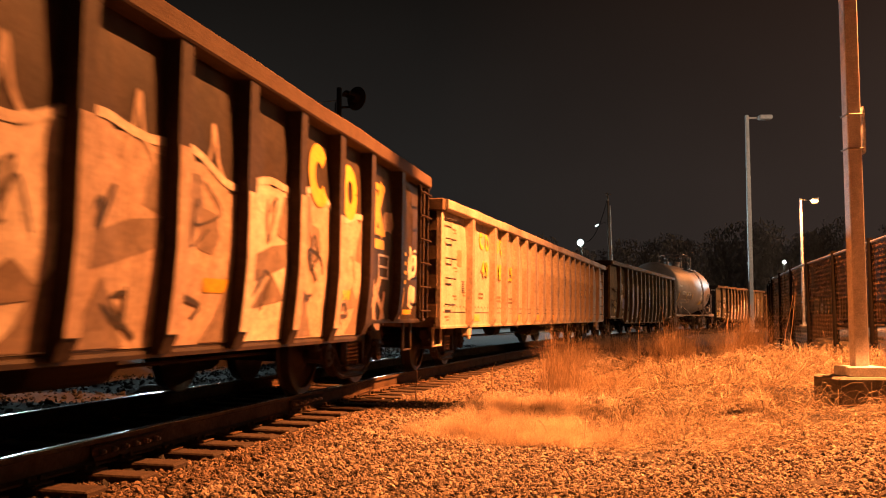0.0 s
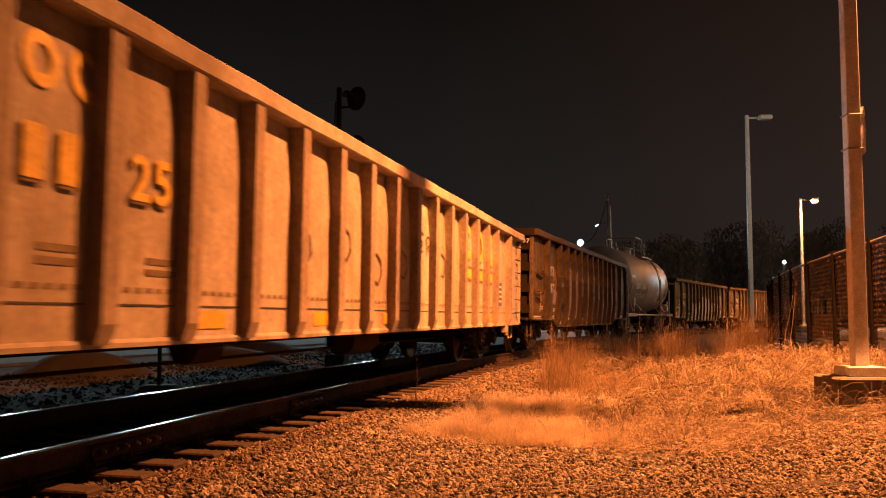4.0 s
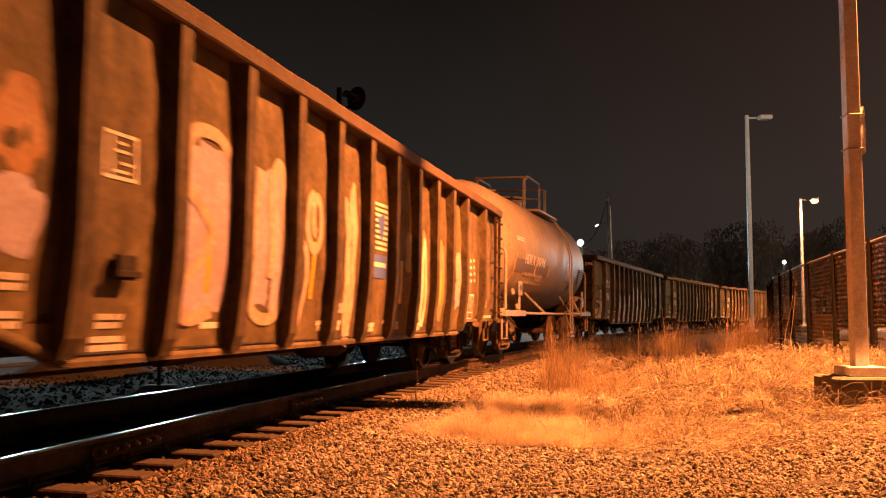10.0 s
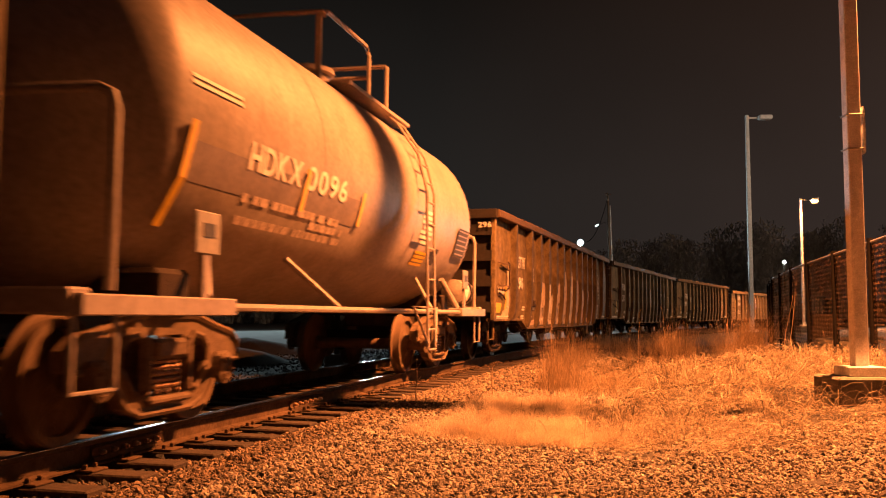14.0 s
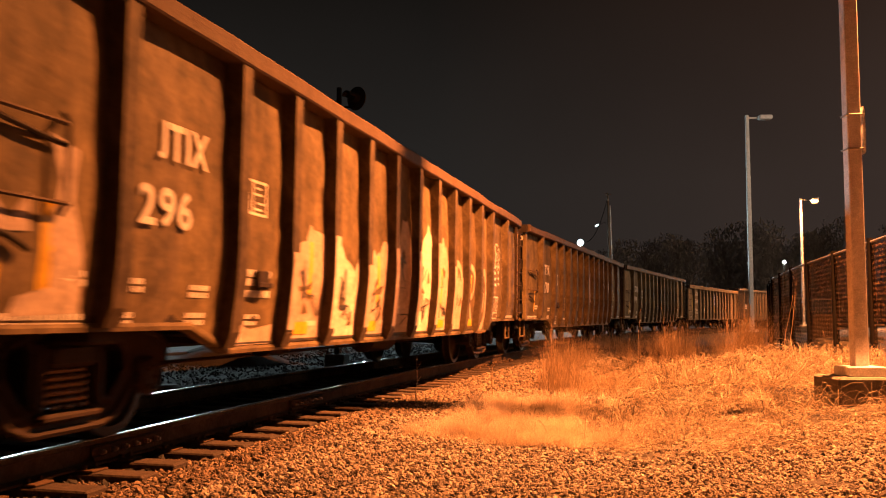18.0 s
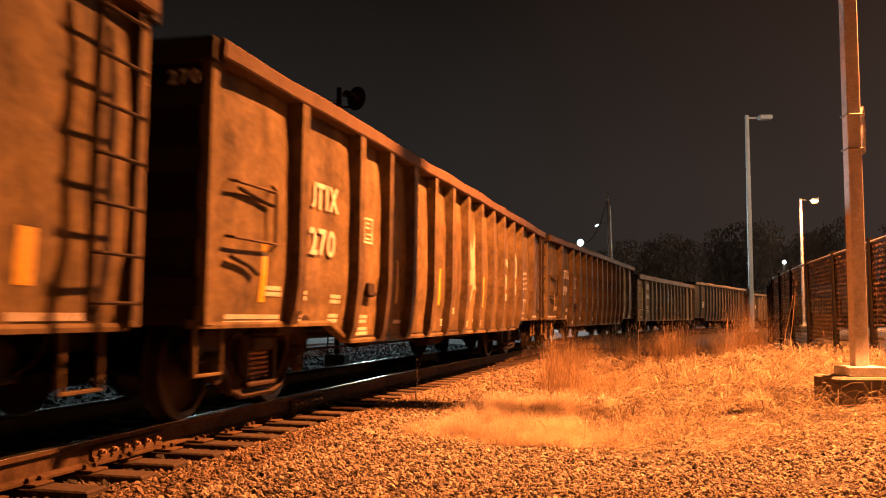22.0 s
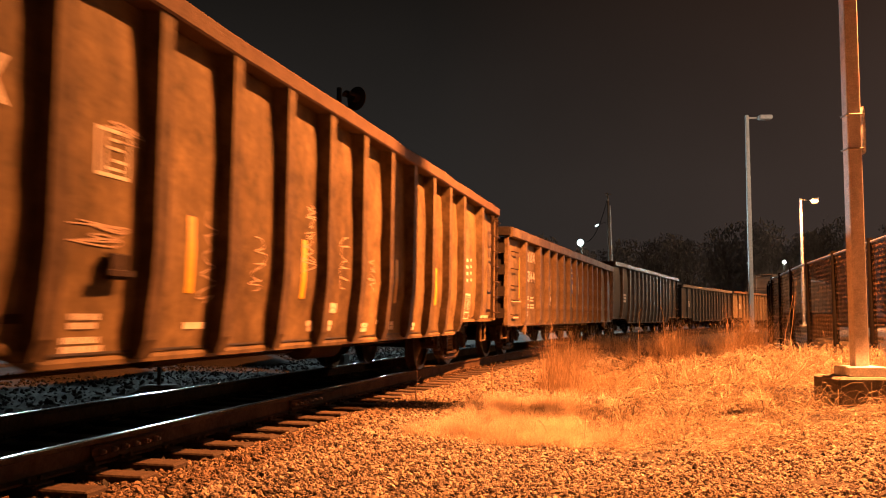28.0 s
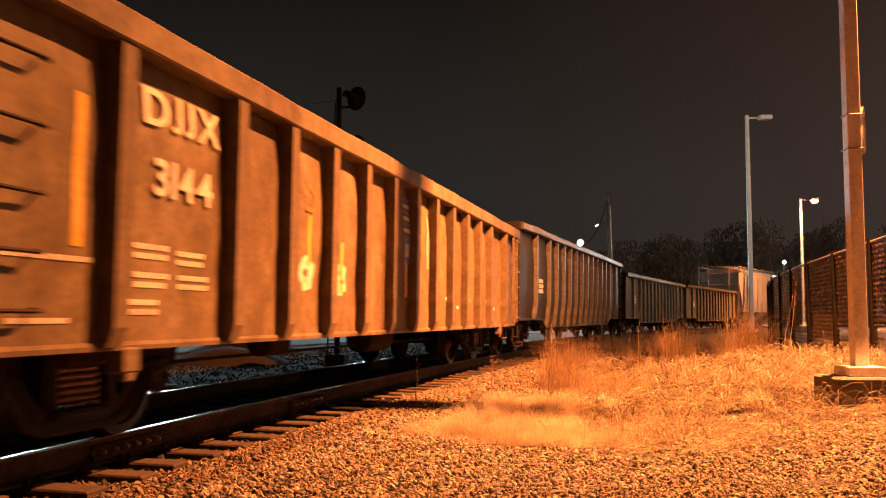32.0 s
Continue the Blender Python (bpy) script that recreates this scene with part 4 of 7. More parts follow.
    part("floor", cached((key, "floor"), lambda: Geo().box((0, 0, zs + 0.06), (2 * PANEL_X - 0.3, L - 7.4, 0.05)).box((0, -L / 2 + 1.9, zend + 0.06), (2 * PANEL_X - 0.1, 3.7, 0.05)).box((0, L / 2 - 1.9, zend + 0.06), (2 * PANEL_X - 0.1, 3.7, 0.05)).mesh("floor", GREASE)), car, I4)
    part("centre_sill", cached((key, "csill"), lambda: Geo().box((0, 0, 0.72), (0.33, L - 0.3, 0.32), 0.01).mesh("centre_sill", GREASE)), car, I4)
    for y in (-L / 2 + 1.75, L / 2 - 1.75):
        part("body_bolster", cached("body_bolster", lambda: Geo().box((0, 0, 0.76), (2.7, 0.36, 0.14), 0.02).mesh("body_bolster", GREASE)), car, pose(0, y, 0))
        truck(car, y, math.degrees(math.copysign((L / 2 - 1.75) / 219.0, -y)))
    part("air_reservoir", cached("reservoir", lambda: Geo().lathe([(0.05, -0.55), (0.19, -0.48), (0.2, 0.48), (0.05, 0.55)], 16, pose(0, 0, 0, 0, 0, 90)).mesh("air_reservoir", GREASE, True)), car, pose(0.55, L * 0.08, 0.55))
    part("brake_cylinder", cached("brakecyl", lambda: Geo().lathe([(0.05, -0.3), (0.14, -0.28), (0.14, 0.2), (0.03, 0.3)], 14, pose(0, 0, 0, 0, 0, 90)).box((0.0, 0.0, 0.22), (0.3, 0.3, 0.25), 0.02).mesh("brake_cylinder", GREASE)), car, pose(0.6, -L * 0.14, 0.58))
    part("brake_rod", cached((key, "rod"), lambda: Geo().tube([(0.5, -L / 2 + 2.5, 0.46), (0.5, L / 2 - 2.5, 0.46)], 0.018, 6).mesh("brake_rod", GREASE)), car, I4)
    return car


def ladder(car, y, z0, z1, n, material=GREASE, w=0.42):
    """A ladder on the side near y (from the middle), with n rungs."""
    g = Geo()
    for a in (-w / 2, w / 2):
        g.box((0, a, (z0 + z1) / 2), (0.05, 0.035, z1 - z0), 0.005)
    lad = part("ladder", g.mesh("ladder", material), car, pose(PANEL_X + 0.085, y, 0))
    for k in range(n):
        z = z0 + 0.1 + (z1 - z0 - 0.2) * k / (n - 1)
        part("rung", cached(("rung", w, material.name), lambda: Geo().tube([(0.03, -w / 2 - 0.04, 0), (0.06, -w / 2, 0), (0.06, w / 2, 0), (0.03, w / 2 + 0.04, 0)], 0.013, 6).mesh("rung", material)), lad, pose(0, 0, z))
    return lad


def grab(car, y, z, w=0.46, x=PANEL_X, material=RUST):
    part("grab_iron", cached(("grab", w, material.name), lambda: Geo().tube([(0, -w / 2, 0), (0.065, -w / 2 + 0.02, -0.01), (0.065, w / 2 - 0.02, -0.01), (0, w / 2, 0)], 0.013, 6).mesh("grab_iron", material)), car, pose(x, y, z))


def decal(car, y, z, w, h, material, name="stencil", x=0.0, label=""):
    stick(name, sheet_patch(w, h, material, name), car, side_at(car, y, z, 0.005 + min(x, 0.004)), label)


def stencil_rows(car, y, z, w, rows, gap=0.055, h=0.03):
    """A block of small illegible stencilling: thin broken bars."""
    g = Geo()
    rng = random.Random(int(abs(y * 97 + z * 31)) + rows)
    for r in range(rows):
        a = -w / 2
        while a < w / 2 - 0.03:
            b = min(a + rng.uniform(0.02, 0.05), w / 2)
            g.box(((a + b) / 2, -r * gap, 0), (b - a, h, 0.003))
            a = b + rng.uniform(0.008, 0.016)
    stick("stencil_block", g.mesh("stencil_block", STENCIL), car, side_at(car, y, z, 0.005), "small white stencilled data", "stuff")


def hug(car, y, z, pts, lift):
    """Points (along, up) laid on the leaning side of a car, relative to (y, z)."""
    f = SURF[car.name]
    return [(f(y + a, z + b) + lift * 0.6, y + a, z + b) for a, b in pts]


def spray(car, name, y, z, w, h, material, seed, inner=None, rim=None, x=0.0):
    """A sprayed blob: a rounded uneven outline, with a rim and a hollow of other paints."""
    rng = random.Random(seed)
    lob = [rng.uniform(-0.18, 0.18) for _ in range(5)]
    n = 26
    base = []
    for i in range(n):
        a = 2 * math.pi * i / n
        r = 1 + sum(lob[q] * math.sin((q + 2) * a + seed * 1.7 + q) for q in range(5)) * 0.6
        c, s_ = math.cos(a), math.sin(a)
        c, s_ = math.copysign(abs(c) ** 0.6, c), math.copysign(abs(s_) ** 0.6, s_)
        base.append((c * w / 2 * r, s_ * h / 2 * r))

    def flat(pts, lift):
        cx, cy = sum(p[0] for p in pts) / len(pts), sum(p[1] for p in pts) / len(pts)
        m, rings = len(pts), 5
        flat_pts = [(cx + (a - cx) * (k + 1) / rings, cy + (b - cy) * (k + 1) / rings) for k in range(rings) for a, b in pts] + [(cx, cy)]
        fs = [(i, (i + 1) % m, m * rings) for i in range(m)] + [(k * m + i, k * m + m + i, k * m + m + (i + 1) % m, k * m + (i + 1) % m) for k in range(rings - 1) for i in range(m)]
        return Geo().add(hug(car, y, z, flat_pts, lift), fs)

    main = part(name, flat(base, 0.006 + x).mesh(name, material), car, I4, "faded graffiti letter")
    if rim:
        ring = base + [(a * 0.86, b * 0.88) for a, b in base]
        part("outline", Geo().add(hug(car, y, z, ring, 0.0095 + x), [(i, (i + 1) % n, n + (i + 1) % n, n + i) for i in range(n)]).mesh("outline", rim), main, I4)
    if inner:
        for q in range(2):
            cx, cy, sc = rng.uniform(-0.2, 0.2) * w, rng.uniform(-0.28, 0.28) * h, rng.uniform(0.12, 0.24)
            pts = [(cx + a * sc * (1.6 if q else 0.7), cy + b * sc) for a, b in base]
            part("hollow", flat(pts, 0.012 + x + 0.0025 * q).mesh("hollow", inner), main, I4)
    return main


def drawn(car, name, y, z, pts, r, material, lift=0.016):
    """A sprayed line along (along the car, up) points."""
    n = len(pts)
    vs = []
    for i, (a, b) in enumerate(pts):
        a0, b0 = pts[max(i - 1, 0)]
        a1, b1 = pts[min(i + 1, n - 1)]
        d = math.hypot(a1 - a0, b1 - b0) or 1
        nx, ny = -(b1 - b0) / d * r, (a1 - a0) / d * r
        vs += [(a + nx, b + ny), (a - nx, b - ny)]
    fs = [(2 * i, 2 * i + 1, 2 * i + 3, 2 * i + 2) for i in range(n - 1)]
    part(name, Geo().add(hug(car, y, z, vs, lift), fs).mesh(name, material), car, I4, "thin sprayed line")


def curve(pts, n=5):
    """A smooth line through points (Catmull-Rom)."""
    out = []
    for i in range(len(pts) - 1):
        p0, p1, p2, p3 = pts[max(i - 1, 0)], pts[i], pts[i + 1], pts[min(i + 2, len(pts) - 1)]
        for k in range(n):
            t = k / n
            out.append(tuple(0.5 * (2 * p1[j] + (p2[j] - p0[j]) * t + (2 * p0[j] - 5 * p1[j] + 4 * p2[j] - p3[j]) * t * t + (3 * p1[j] - p0[j] - 3 * p2[j] + p3[j]) * t ** 3) for j in (0, 1)))
    return out + [pts[-1]]


def sheet(car, name, y0, y1, z0, top, material, seed, lift=0.006, rough=0.05):
    """Paint that covers a side from z0 up to an uneven edge top(y)."""
    n, m = 14, 14
    vs = []
    for i in range(n + 1):
        y = y0 + (y1 - y0) * i / n
        zt = top(y) + rough * (noise.noise((y * 6.0, seed, 2.0)) + 0.7 * noise.noise((y * 17.0, seed, 5.0)))
        for k in range(m + 1):
            vs.append((y, z0 + (zt - z0) * k / m))
    fs = [(i * (m + 1) + k, (i + 1) * (m + 1) + k, (i + 1) * (m + 1) + k + 1, i * (m + 1) + k + 1) for i in range(n) for k in range(m)]
    return part(name, Geo().add(hug(car, 0, 0, vs, lift), fs).mesh(name, material), car, I4, "large faded graffiti fill")


TEMPLATES = [
    [(0.0, 0.33), (0.92, 0.50), (1.0, 0.66), (0.55, 0.62), (0.1, 0.52)],
    [(0.05, 0.0), (0.62, 0.0), (0.45, 0.16), (0.30, 0.34)],
    [(0.36, 0.55), (0.58, 0.53), (0.70, 0.64), (0.62, 0.78), (0.40, 0.80)],
    [(0.0, 0.98), (0.34, 0.99), (0.42, 0.80), (0.24, 0.58), (0.02, 0.62)],
    [(0.50, 0.0), (1.0, 0.0), (1.0, 0.42), (0.82, 0.30), (0.70, 0.12)],
    [(0.22, 0.20), (0.95, 0.26), (0.60, 0.44)],
    [(0.70, 0.70), (1.0, 0.66), (1.0, 0.98), (0.86, 0.98)],
]


def graffiti_run(car, posts, half, first, last, top, fill, dark, rim, seed, z0, rough=0.05):
    """A run of big sprayed letters over bays first..last, with strokes, rims and painted posts."""
    rng = random.Random(seed)
    for i in range(first, last):
        y0, y1 = posts[i] - half + 0.07, posts[i + 1] - half - 0.07
        sheet(car, "graffiti", y0, y1, z0 + 0.05, top, fill[i % len(fill)], seed + i, rough=rough)
        w = y1 - y0
        mid = (y0 + y1) / 2
        zt = top(mid)
        cuts = TEMPLATES[(i * 3 + seed) % len(TEMPLATES):] + TEMPLATES
        for q, cut in enumerate(cuts[:3 if rough < 0.1 else 2]):
            if rough > 0.1:  # ragged gaps in thin paint
                du, dv = rng.uniform(-0.15, 0.15), rng.uniform(0.05, 0.5)
                cut = [(u * 0.42 + 0.29 + du + rng.uniform(-0.05, 0.05), v * 0.36 + dv + rng.uniform(-0.04, 0.04)) for u, v in cut]
            shape(car, "graffiti_shade", [(y0 + w * u, z0 + 0.06 + (zt - z0 - 0.10) * v) for u, v in cut], dark, 0.012 + 0.003 * q)
        for q in range(3):
            a, b = mid + rng.uniform(-0.2, 0.2) * w, z0 + 0.25 + (zt - z0 - 0.5) * rng.random()
            pts = curve([(rng.uniform(-0.26, 0.26) * w, rng.uniform(-0.22, 0.22)) for _ in range(4)])
            drawn(car, "graffiti_stroke", a, b, pts, rng.uniform(0.008, 0.018), SPRAYD, 0.024)
        if rough < 0.1:
            edge = curve([(y0 + w * k / 4, top(y0 + w * k / 4) + 0.03) for k in range(5)])
            drawn(car, "graffiti_rim", 0, 0, edge, 0.03, rim, 0.018)
        part("painted_post", Geo().add([(POST_X - PANEL_X + x_ + 0.014, yy, z) for x_, yy, z in [(p[0], posts[i] - half + s_, p[2]) for s_ in (-0.070, 0.070) for p in [(PANEL_X + lean_in(z_, LEAN[car.name]), 0, z_) for z_ in (z0 + 0.13, 1.0, 1.3, max(1.32, top(posts[i] - half)))]]], [(k, k + 1, k + 5, k + 4) for k in range(3)]).mesh("painted_post", fill[i % len(fill)]), car, I4)


def shape(car, name, pts, material, lift=0.012, label="sprayed graffiti shape"):
    """A flat painted polygon (along from the middle, up), cut fine enough to follow the dents."""
    work = [[pts[i] for i in t] for t in geometry.tessellate_polygon([[Vector((a, b, 0)) for a, b in pts]])]
    done = []
    while work:
        t = work.pop()
        ln = [math.dist(t[i], t[(i + 1) % 3]) for i in range(3)]
        k = ln.index(max(ln))
        if ln[k] < 0.16:
            done.append(t)
            continue
        a, b, c = t[k], t[(k + 1) % 3], t[(k + 2) % 3]
        m = ((a[0] + b[0]) / 2, (a[1] + b[1]) / 2)
        work += [[a, m, c], [m, b, c]]
    index, flat, fs = {}, [], []
    for t in done:
        f = []
        for p in t:
            key = (round(p[0], 4), round(p[1], 4))
            if key not in index:
                index[key] = len(flat)
                flat.append(p)
            f.append(index[key])
        fs.append(tuple(f))
    return part(name, Geo().add(hug(car, 0, 0, flat, lift), fs).mesh(name, material), car, I4, label)


def scribble(car, y, z, w, h, seed, material):
    """A small chalk tag: a thin wandering line."""
    rng = random.Random(seed)
    n = 16
    pts = [(w * (0.5 * math.sin(k * 2.1 + seed) + rng.uniform(-0.25, 0.25)), h * (0.5 - k / (n - 1)) + rng.uniform(-0.04, 0.04)) for k in range(n)]
    drawn(car, "chalk_tag", y, z, curve(pts, 3), 0.0045, material, 0.010)


LETTERS = {
    "S": [(0.42, 0.42), (0.1, 0.5), (-0.3, 0.46), (-0.36, 0.2), (-0.1, 0.08), (0.12, -0.06), (-0.2, -0.25), (-0.42, -0.34), (-0.25, -0.5), (0.2, -0.46)],
    "U": [(-0.3, 0.4), (-0.38, 0.0), (-0.34, -0.4), (0.0, -0.5), (0.34, -0.38), (0.30, 0.1), (0.18, 0.46), (-0.05, 0.34), (0.02, 0.0), (-0.02, -0.25)],
    "R": [(-0.40, -0.5), (-0.36, 0.0), (-0.34, 0.40), (0.05, 0.5), (0.38, 0.34), (0.30, 0.05), (-0.1, -0.02), (0.1, -0.2), (0.36, -0.46)],
    "O": [(0.0, 0.5), (-0.36, 0.3), (-0.40, -0.2), (-0.1, -0.48), (0.3, -0.36), (0.42, 0.1), (0.2, 0.44), (-0.06, 0.3), (-0.08, -0.1), (0.1, -0.2)],
    "I": [(0.0, 0.5), (-0.28, 0.1), (-0.22, -0.4), (0.1, -0.5), (0.26, -0.2), (0.16, 0.2), (0.02, 0.5)],
}


def outlined(car, letter, y, z, w, h, fill, rim, seed, r=0.042):
    """A graffiti letter: a faded fill behind a thick wavering outline."""
    if fill:
        spray(car, "graffiti", y, z, w * 0.92, h * 0.98, fill, seed)
    drawn(car, "graffiti_outline", y, z, curve([(a * w, b * h) for a, b in LETTERS[letter]], 6), r, rim, 0.015)


def posts_for(L, first, second, bays):
    """Post places: two wide bays at each end, even bays between."""
    step = (L - 2 * second) / bays
    return [first, second] + [second + step * k for k in range(1, bays)] + [L - second, L - first]


BROWN_POSTS = posts_for(16.1, 1.55, 3.07, 10)


def brown_spec(key, body=BROWN, chord=RUST, dents=0.038):
    L = 16.1
    return dict(key=key, top=2.90, sag=0.60, end=0.79, sag0=2.55, chord_h=0.15, over=0.11, lean=0.055, dents=dents, body=body, chord=chord, end_paint=ENDSHADE, posts=posts_for(L, 1.55, 3.07, 10))


def brown_details(car, number, mark_y=2.1, number_y=2.10, plate=3.50, L=16.1, marks="JTIX"):
    """Lettering, reflectors, ladder and grab bars of the brown cars."""
    h = L / 2
    lettered(car, marks, 0.64, 0.245, -h + mark_y, 2.00, STENCIL, 0.020, "white stencilled reporting mark")
    lettered(car, number, 0.62, 0.255, -h + number_y, 1.565, STENCIL, 0.020, "white stencilled car number")
    end_mark(car, marks, number, 1.12, -h - 0.105, 2.60)
    # framed plate with a cross bar
    for a, b, w, hh in ((3.50, 1.93, 0.34, 0.022), (3.50, 1.67, 0.34, 0.022), (3.34, 1.80, 0.022, 0.28), (3.66, 1.80, 0.022, 0.28), (3.42, 1.80, 0.022, 0.24), (3.52, 1.83, 0.16, 0.018), (3.52, 1.88, 0.10, 0.018), (3.56, 1.76, 0.13, 0.018), (3.52, 1.71, 0.16, 0.018)):
        decal(car, -h + a + plate - 3.5, b, w, hh, STENCIL, "stencil_frame")
    for a, b, w in ((1.75, 1.08, 0.34), (2.62, 1.06, 0.30), (1.70, 0.87, 0.30), (2.60, 0.87, 0.26), (3.50, 0.86, 0.26), (3.50, 0.73, 0.36), (0.86, 0.86, 0.98), (1.18, 1.10, 0.32)):
        stencil_rows(car, -h + a, b, w, 2, 0.05, 0.036)
    for a, z, w in ((7.55, 0.95, 0.36), (7.30, 0.78, 0.62), (8.48, 0.75, 0.55), (9.58, 0.76, 0.30), (10.5, 0.74, 0.45), (12.45, 0.90, 0.22)):
        stencil_rows(car, -h + a - 0.15, z + 0.02, w, 2, 0.05, 0.045)
    # door frame of grab bars at the leading corner
    for a, b, w in ((0.66, 1.90, 0.72), (0.66, 1.47, 0.80)):
        grab(car, -h + a, b, w)
    fr = Geo().tube([(0.02, 0.30, 0.45), (0.06, 0.30, 0.40), (0.06, 0.30, -0.05), (0.02, 0.30, -0.1)], 0.014, 6).tube([(0.03, -0.3, 0.35), (0.03, 0.3, 0.28)], 0.016, 6).tube([(0.03, -0.42, -0.18), (0.03, -0.1, -0.24), (0.03, 0.05, -0.30)], 0.018, 6)
    part("grab_frame", cached("grabframe", lambda: fr.mesh("grab_frame", GREASE)), car, pose(PANEL_X, -h + 0.72, 1.5))
    # yellow reflective strips
    decal(car, -h + 0.96, 1.22, 0.10, 0.48, YELLOW, "reflector")
    for y in (4.62, 6.62, 9.55, 11.55):
        decal(car, -h + y, 1.28, 0.10, 0.52, YELLOW, "reflector")
    decal(car, h - 1.05, 1.17, 0.16, 0.30, YELLOW, "reflector")
    # trailing end: ladder, framed data plate
    ladder(car, h - 0.42, 0.84, 2.70, 7, GREASE)
    for a, b, w, hh in ((2.32, 1.22, 0.40, 0.03), (2.32, 0.82, 0.40, 0.03), (2.13, 1.02, 0.03, 0.42), (2.51, 1.02, 0.03, 0.42), (2.32, 0.93, 0.36, 0.02), (2.25, 1.08, 0.03, 0.25), (2.36, 1.08, 0.03, 0.25)):
        decal(car, h - a, b, w, hh, STENCIL, "stencil_frame")
    for k in range(4):
        decal(car, h - 2.42, 1.78 - 0.11 * k, 0.13, 0.05, STENCIL, "stencil")
        decal(car, h - 2.12, 1.80 - 0.11 * k, 0.11, 0.05, STENCIL, "stencil")
    stencil_rows(car, h - 0.75, 0.86, 0.8, 1, 0.05, 0.045)
    # small slotted bracket on the third bay
    part("defect_card_box", cached("cardbox", lambda: Geo().box((0.02, 0, 0), (0.04, 0.20, 0.15), 0.008).box((0.045, 0, -0.04), (0.02, 0.26, 0.04), 0.004).mesh("defect_card_box", GREASE)), car, pose(PANEL_X, -h + plate + 0.05, 1.15))
    for y0, y1 in zip(BROWN_POSTS[1:], BROWN_POSTS[2:-1]):
        decal(car, -h + (y0 + y1) / 2, 0.655, y1 - y0 - 0.2, 0.014, INK, "seam", 0.004)
    for y in (4.6, 6.8, 8.9, 11.0):
        decal(car, -h + y + 0.15, 0.80, 0.30, 0.045, STENCIL, "stencil")


# ---------------------------------------------------------------- the train, from its head
def ring_mark(car, y, z, w, h, material, a0, a1, r=0.065, lift=0.022):
    """A thick painted ring or arc, a plain stand-in for a faded initial."""
    pts = [(math.cos(radians(a0 + (a1 - a0) * k / 20)) * (w / 2 - r), math.sin(radians(a0 + (a1 - a0) * k / 20)) * (h / 2 - r)) for k in range(21)]
    drawn(car, "yellow_mark", y, z, pts, r, material, lift)


def cross_mark(car, y, z, w, h, material, r=0.075, lift=0.022):
    for k in (-1, 1):
        drawn(car, "yellow_mark", y, z, [(-k * w * 0.36, -h / 2), (0, 0), (k * w * 0.36, h / 2)], r, material, lift + 0.002 * k)
    for k in (-1, 1):
        drawn(car, "yellow_mark", y, z + k * (h / 2 - 0.03), [(-w / 2, 0), (w / 2, 0)], 0.04, material, lift + 0.004)


